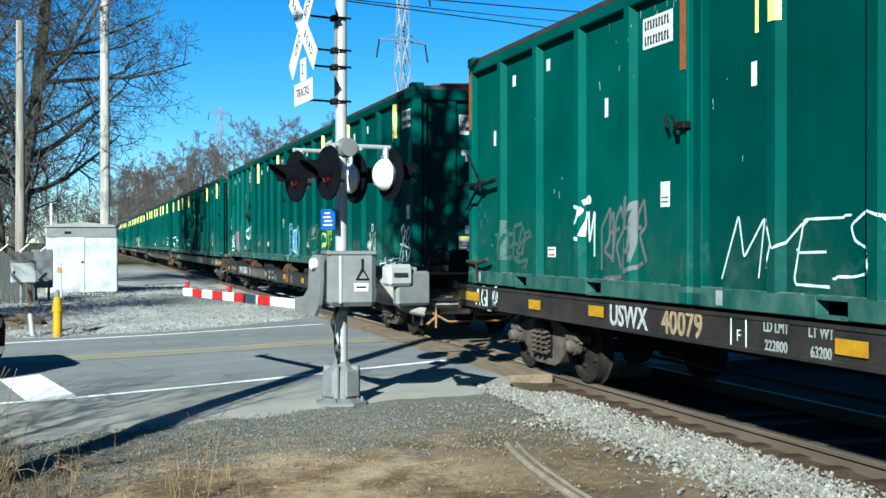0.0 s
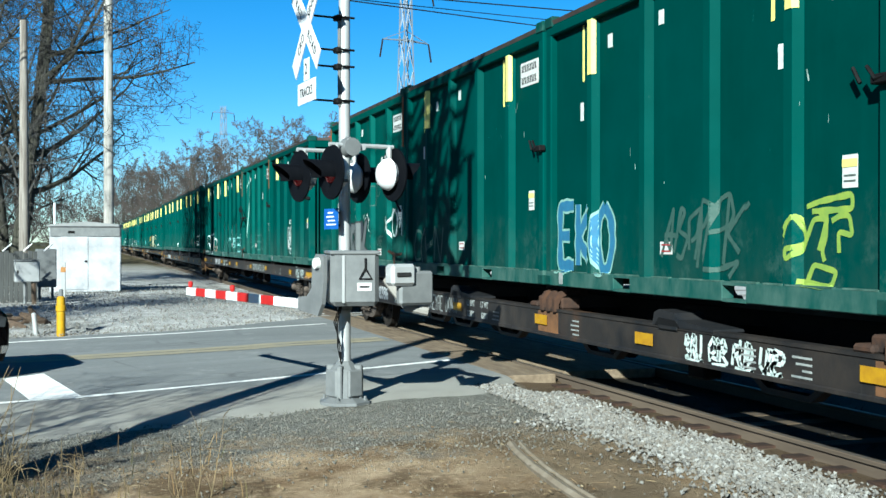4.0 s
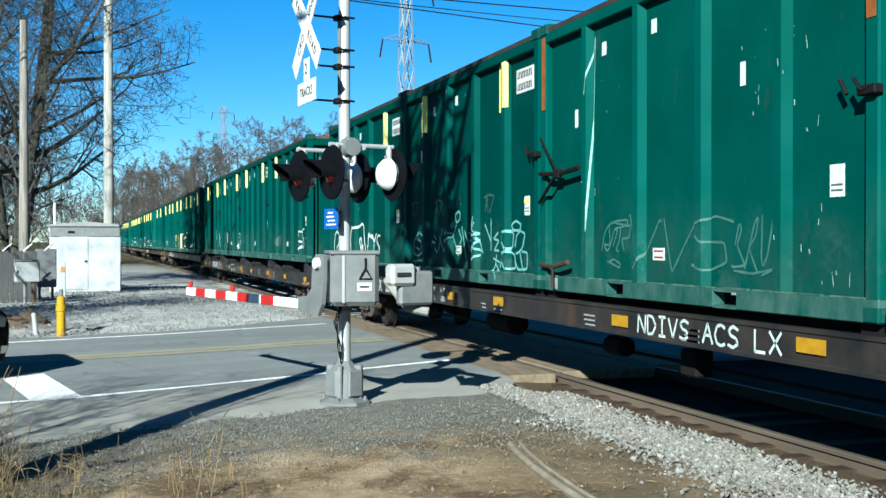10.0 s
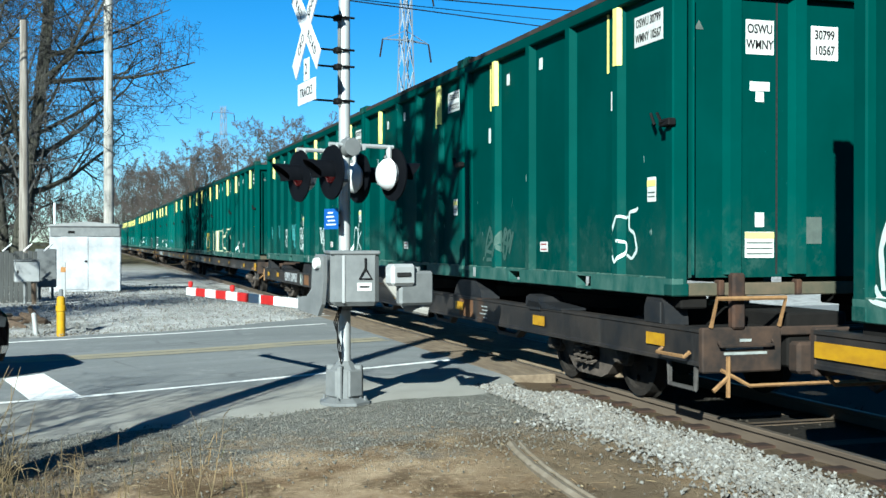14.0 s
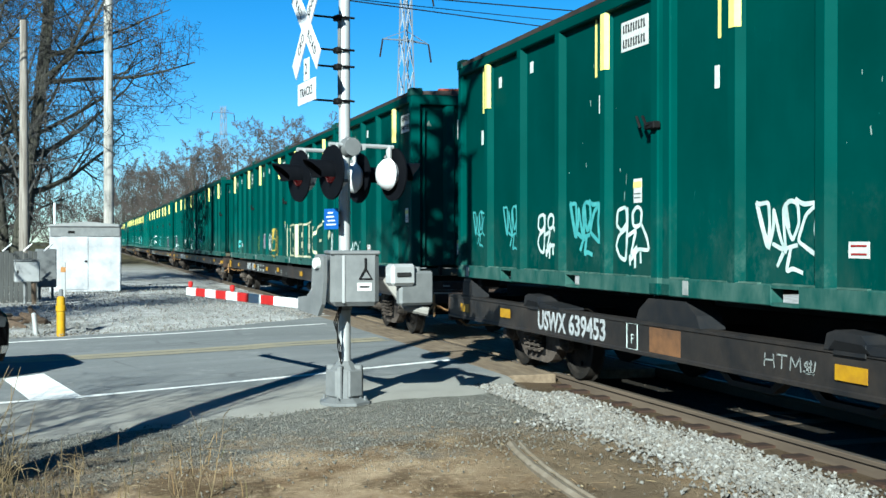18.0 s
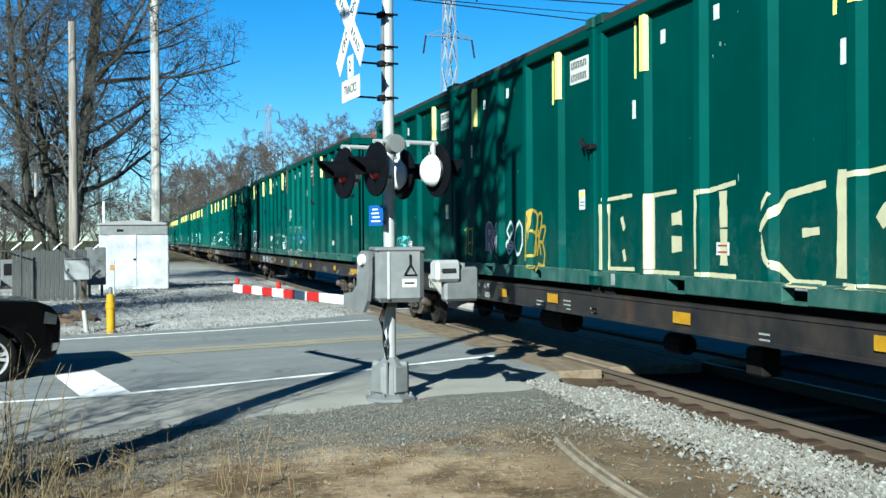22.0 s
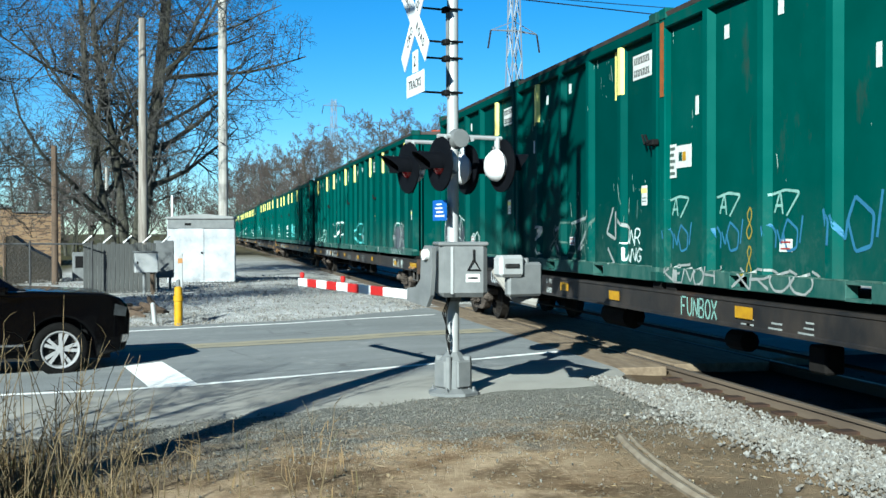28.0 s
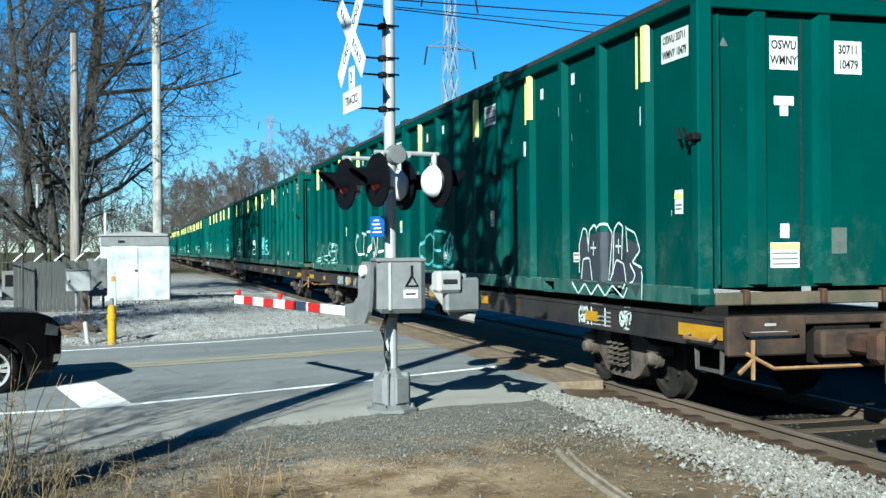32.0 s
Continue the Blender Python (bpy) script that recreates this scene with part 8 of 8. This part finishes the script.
trunk_radii = [(Vector(w.v[i * 10]) - c).length for i, c in enumerate(trunk_rings)]
NEAR_TREE = plant(-2.07, 6.9, level(-2.07, 6.9), w, k, "tall grey-barked bare tree wrapped in dry vines at the roadside", m=pose(0, 0, 0, 0, -0.2, 0))


def furrowed_bark():
    """Long plates of bark with deep furrows between them, round the lower trunk."""
    g, sides, n = Geo(), 72, 90
    for j in range(n + 1):
        q = 3.6 * j / n
        i = min(6, int(q))
        c, r = trunk_rings[i].lerp(trunk_rings[i + 1], q - i), trunk_radii[i] + (trunk_radii[i + 1] - trunk_radii[i]) * (q - i)
        flare = 1 + 0.35 * max(0.0, 0.25 - q) / 0.25
        for k in range(sides):
            a = 6.28319 * k / sides
            x, y = math.cos(a), math.sin(a)
            f = abs(noise.noise((x * 7.5, y * 7.5, c.z * 0.7))) + 0.5 * abs(noise.noise((x * 14, y * 14, c.z * 1.8)))
            rr = r * flare * (0.98 + 0.17 * min(1.0, f * 2.2) + 0.02 * noise.noise((x * 20, y * 20, c.z * 9)))
            g.v.append((c.x + rr * x, c.y + rr * y, c.z))
    g.f = [(j * sides + k, j * sides + (k + 1) % sides, (j + 1) * sides + (k + 1) % sides, (j + 1) * sides + k) for j in range(n) for k in range(sides)]
    part("furrowed_bark", g, BARK, NEAR_TREE, "deeply furrowed grey bark", smooth=False)


furrowed_bark()


def build_vines():
    rng = random.Random(8)
    g = Geo()
    for k in range(11):
        a = rng.uniform(0, 6.28)
        z, pts = -0.1, []
        while z < rng.uniform(2.2, 5.5):
            r = 0.185 - 0.010 * z + rng.uniform(0, 0.025)
            pts.append((r * math.cos(a) - 0.004 * z, r * math.sin(a), z))
            a += rng.uniform(-0.25, 0.25)
            z += rng.uniform(0.12, 0.3)
        if len(pts) > 3:
            g.tube(pts, rng.uniform(0.005, 0.013), 4, False)
    ob = solid("climbing_vines", g, VINE, "dry pale vines climbing the tree trunk", "vine", pose(-2.07, 6.9, level(-2, 6.9)), kind="stuff")
    # tangled twigs round the trunk's foot and to its left
    g, p = Geo(), Geo()
    for k in range(4300):
        x, y = rng.gauss(-2.75, 0.75), rng.gauss(6.7, 0.75)
        if x > -1.5 or y < 4.6:
            continue
        h = rng.uniform(0.3, 1.2) * (1.0 if x < -2.1 else 0.55)
        a = rng.uniform(0, 6.28)
        q = Vector((x, y, level(x, y)))
        pts = [q]
        d = Vector((math.cos(a) * 0.5, math.sin(a) * 0.5, 1))
        for j in range(5):
            d = d.normalized() + Vector((rng.uniform(-.9, .9), rng.uniform(-.9, .9), rng.uniform(-0.9, 0.5)))
            q = q + d.normalized() * h / 4
            q.z = max(q.z, level(q.x, q.y) + 0.02)
            pts.append(q.copy())
        (p if k % 9 == 0 else g).tube(pts, [0.006, 0.005, 0.0045, 0.004, 0.003, 0.002], 3, False)
    solid("undergrowth", g, BRUSH, "tangled grey-green undergrowth round the tree", "undergrowth", kind="stuff")
    solid("dry_vine_tangle", p, WEED, "pale dry vine tangle round the tree", "undergrowth", kind="stuff")
    g = Geo()
    for k in range(70):
        q = Vector((-2.02 + rng.uniform(-0.3, 0.2), 6.8 + rng.uniform(-0.25, 0.2), rng.uniform(0.6, 3.4)))
        d = Vector((rng.uniform(-1, 0.55), rng.uniform(-0.9, 0.3), rng.uniform(-0.3, 0.4)))
        pts = [q]
        L = rng.uniform(0.3, 1.1)
        for j in range(4):
            d = d + Vector((rng.uniform(-.5, .5), rng.uniform(-.5, .5), rng.uniform(-0.4, 0.3)))
            q = q + d.normalized() * L / 4
            pts.append(q.copy())
        g.tube(pts, [0.008, 0.007, 0.005, 0.004, 0.002], 3, False)
    solid("hanging_twigs", g, VINE, "pale dead twigs sticking out round the trunk", "undergrowth", kind="stuff")


build_vines()
w, k = grow(23, 4.4, 0.042, 0.8, 5, 5, (8, 5, 4, 3), 0.0, 0.0035, 0.15, 0.5, 0.5)
plant(-3.35, 6.5, level(-3.4, 6.5), w, k, "thin many-stemmed bare shrub beside the tree", bark=BARK, twig=BARK)

# the spreading tree across the road, whose boughs show beside the near trunk and shade the hut
w, k = grow(36, 10.0, 0.19, 1.1, 1, 6, (8, 5, 5, 4, 2), 0.2, 0.0075, 0.45, 0.3, 0.36)
for pts in ([(0.1, 0, 4.6), (0.9, 0.1, 5.55), (1.5, 0.2, 6.0), (2.1, 0.3, 6.5), (2.6, 0.3, 7.4)], [(0.1, 0, 3.6), (0.9, 0.1, 4.75), (1.5, 0.2, 4.9), (2.1, 0.2, 5.0), (2.5, 0.3, 5.5), (2.6, 0.3, 6.3)], [(0.1, 0, 3.4), (0.7, 0.1, 3.7), (1.4, 0.2, 3.75), (2.2, 0.2, 3.5), (2.9, 0.3, 3.3)]):
    w.tube(pts, [0.12, 0.10, 0.085, 0.065, 0.05, 0.03][:len(pts)], 7)
    rng = random.Random(int(pts[1][2] * 1000))
    for b in pts[1:]:
        for _ in range(9):
            twiggy(k, Vector(b), Vector((rng.uniform(-0.6, 1), rng.uniform(-0.6, 0.6), rng.uniform(-0.9, 0.7))), rng.uniform(0.9, 1.9), 0.022, 3, rng)
plant(-6.78, 21.4, level(-6.78, 21.4), w, k, "spreading bare tree with drooping twigs across the road", m=Matrix.Diagonal((0.9, 0.9, 0.9, 1)), bark=DARKBARK, twig=DARKTWIG)

# the broad tree behind the hut
w, k = grow(5, 14.5, 0.27, 1.1, 4, 5, (13, 9, 8, 5), 0.15, 0.010, 0.14, 0.26, 0.5, (0.3, 0))
plant(-2.8, 45.0, 0, w, k, "broad bare tree with several trunks behind the hut")

# woods far off, on both sides of the line
FAR_KIND = []
for sd, st in ((41, 2), (42, 3), (43, 1)):
    w, k = grow(sd, 13.5, 0.2, 0.8, st, 5, (13, 9, 8, 4), 0.0, 0.020, 0.12, 0.25, 0.42)
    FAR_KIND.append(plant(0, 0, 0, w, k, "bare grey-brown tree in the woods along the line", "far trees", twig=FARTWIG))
rng = random.Random(77)
spots = [(20.5, 128, 1.08), (23, 135, 1.0), (18.5, 140, 0.95), (19.0, 152, 1.0), (16, 160, 1.02), (15.0, 172, 1.0), (13.5, 185, 1.0), (12.5, 200, 1.05), (11, 215, 1.05), (10.0, 230, 1.1), (26, 122, 1.05), (30, 118, 1.0),
         (22, 165, 1.1), (18, 190, 1.1), (15, 220, 1.2), (11.5, 250, 1.25), (10, 275, 1.3), (9.5, 300, 1.3)]
spots += [(-1.5, 82, 0.5), (-4, 84, 0.62), (-6, 86, 0.66), (-7.5, 82, 0.68), (-9.5, 88, 0.66), (-11, 84, 0.62), (-13, 90, 0.6), (-9.0, 72, 0.36), (-7.0, 70, 0.34), (1.0, 105, 0.45), (2.0, 140, 0.5), (-0.5, 120, 0.5)]
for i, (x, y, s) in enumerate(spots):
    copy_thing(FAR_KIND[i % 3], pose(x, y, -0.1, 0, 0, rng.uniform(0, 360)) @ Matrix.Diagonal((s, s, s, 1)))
for o in FAR_KIND:
    for q in (*o.children_recursive, o):
        bpy.data.objects.remove(q)


# ---- grass and weeds ----
def build_grass():
    rng = random.Random(3)
    g = Geo()
    v, f = g.v, g.f
    def blade(x, y, h, lean):
        z = level(x, y) - 0.02
        a = rng.uniform(0, 6.28)
        wx, wy = 0.004 * math.cos(a), 0.004 * math.sin(a)
        b = a + rng.uniform(0.8, 2.2)
        lx, ly = math.cos(b) * lean * h, math.sin(b) * lean * h
        k = len(v)
        v.extend([(x - wx, y - wy, z), (x + wx, y + wy, z), (x + lx * 0.35 - wx * 0.7, y + ly * 0.35 - wy * 0.7, z + h * 0.6), (x + lx * 0.35 + wx * 0.7, y + ly * 0.35 + wy * 0.7, z + h * 0.6), (x + lx, y + ly, z + h * (1 - lean * 0.4))])
        f.extend([(k, k + 1, k + 3, k + 2), (k + 2, k + 3, k + 4)])
    n = 0
    while n < 17000:
        x, y = rng.uniform(-4.6, 1.1), rng.uniform(4.6, 9.8)
        dens = smooth01((-0.35 - x + 0.5 * noise.noise((x, y, 0))) / 1.9) * smooth01((9.6 - y) / 1.2) + 0.03
        clump = 0.5 + 0.9 * noise.noise((x * 2.2, y * 2.2, 4))
        if rng.random() > dens * clump:
            continue
        blade(x, y, rng.uniform(0.08, 0.42) * (0.5 + 0.7 * min(1, dens)), rng.uniform(0.1, 0.8))
        n += 1
    me = bpy.data.meshes.new("dry_grass")
    me.from_pydata(v, [], f)
    me.materials.append(GRASS)
    tagged(new("dry_grass", me), "dry straw-coloured grass on the verge", "grass", kind="stuff")
    # tall dead weed stalks
    g = Geo()
    for _ in range(170):
        x, y = rng.uniform(-2.2, -0.45), rng.uniform(6.4, 8.9)
        if rng.random() < 0.12:
            x, y = rng.uniform(-1.0, 0.9), rng.uniform(6.8, 8.4)
        h = rng.uniform(0.35, 1.3) * (1 if x < -0.7 else 0.5)
        q = Vector((x, y, level(x, y) - 0.03))
        d = Vector((rng.uniform(-.25, .25), rng.uniform(-.2, .2), 1))
        pts = [q]
        for j in range(5):
            d = d + Vector((rng.uniform(-.16, .16), rng.uniform(-.16, .16), 0))
            q = q + d.normalized() * h / 5
            pts.append(q.copy())
        g.tube(pts, [0.005, 0.0045, 0.004, 0.0035, 0.003, 0.002], 3, False)
        for j in range(rng.randint(2, 7)):
            s = pts[rng.randint(2, 5)]
            e = s + Vector((rng.uniform(-.16, .16), rng.uniform(-.16, .16), rng.uniform(0.0, 0.2)))
            g.tube([s, s.lerp(e, 0.5) + Vector((0, 0, 0.015)), e], [0.003, 0.002, 0.0015], 3, False)
    solid("weed_stalks", g, WEED, "tall dead weed stalks on the verge", "weeds", kind="stuff")


build_grass()


def build_hedge():
    rng = random.Random(19)
    v, f = [], []
    for _ in range(16000):
        x, y, z = rng.uniform(-18, -6.9), rng.gauss(26.0, 0.5), rng.uniform(-0.3, 1.1)
        if z > 0.9 + 0.2 * noise.noise((x, y, 0)):
            continue
        k, s = len(v), rng.uniform(0.05, 0.13)
        a = Vector((rng.uniform(-1, 1), rng.uniform(-1, 1), rng.uniform(-1, 1))).normalized()
        b = a.orthogonal()
        v.extend([(x, y, z), tuple(Vector((x, y, z)) + a * s), tuple(Vector((x, y, z)) + a * s * 0.4 + b * s * 0.6)])
        f.append((k, k + 1, k + 2))
    core = Geo()
    for i in range(37):
        x = -18 + i * 0.3
        core.box(x, x + 0.3, 25.75 + 0.12 * math.sin(i * 1.7), 26.35, -0.4, 0.68 + 0.1 * math.sin(i * 2.3), 0.08)
    n = len(v)
    v.extend(core.v)
    f.extend([tuple(q + n for q in p) for p in core.f])
    me = bpy.data.meshes.new("hedge")
    me.from_pydata(v, [], f)
    me.materials.append(LEAF)
    tagged(new("hedge", me), "low dark green hedge across the road", "hedge", kind="stuff")


build_hedge()


# ---- what moves: the cars, their containers and their wheels ----
def motions():
    times = [0, 2, 4, 6, 8, 10, 12, 14, 16, 18, 20, 22, 24, 26, 28, 30, 32]
    for ci, front in enumerate(CAR_FRONTS):
        mid = front + (3 * BOX_PITCH + BOX_L) / 2
        walk(CARS[ci], [(t, pose(TRACK, mid - travelled(t), 0)) for t in times])
        for bi in range(4):
            y = front + BOX_L / 2 + BOX_PITCH * bi
            walk(BOXES[ci, bi], [(t, pose(TRACK, y - travelled(t), box_base(ci))) for t in times])
    steps = [k * 32 / 240 for k in range(241)]
    turn = [(t, math.degrees(travelled(t) / 0.437)) for t in steps]
    for w, e in WHEELS:
        walk(w, [(t, pose(0, e, 0.437, a, 0, 0)) for t, a in turn])


motions()
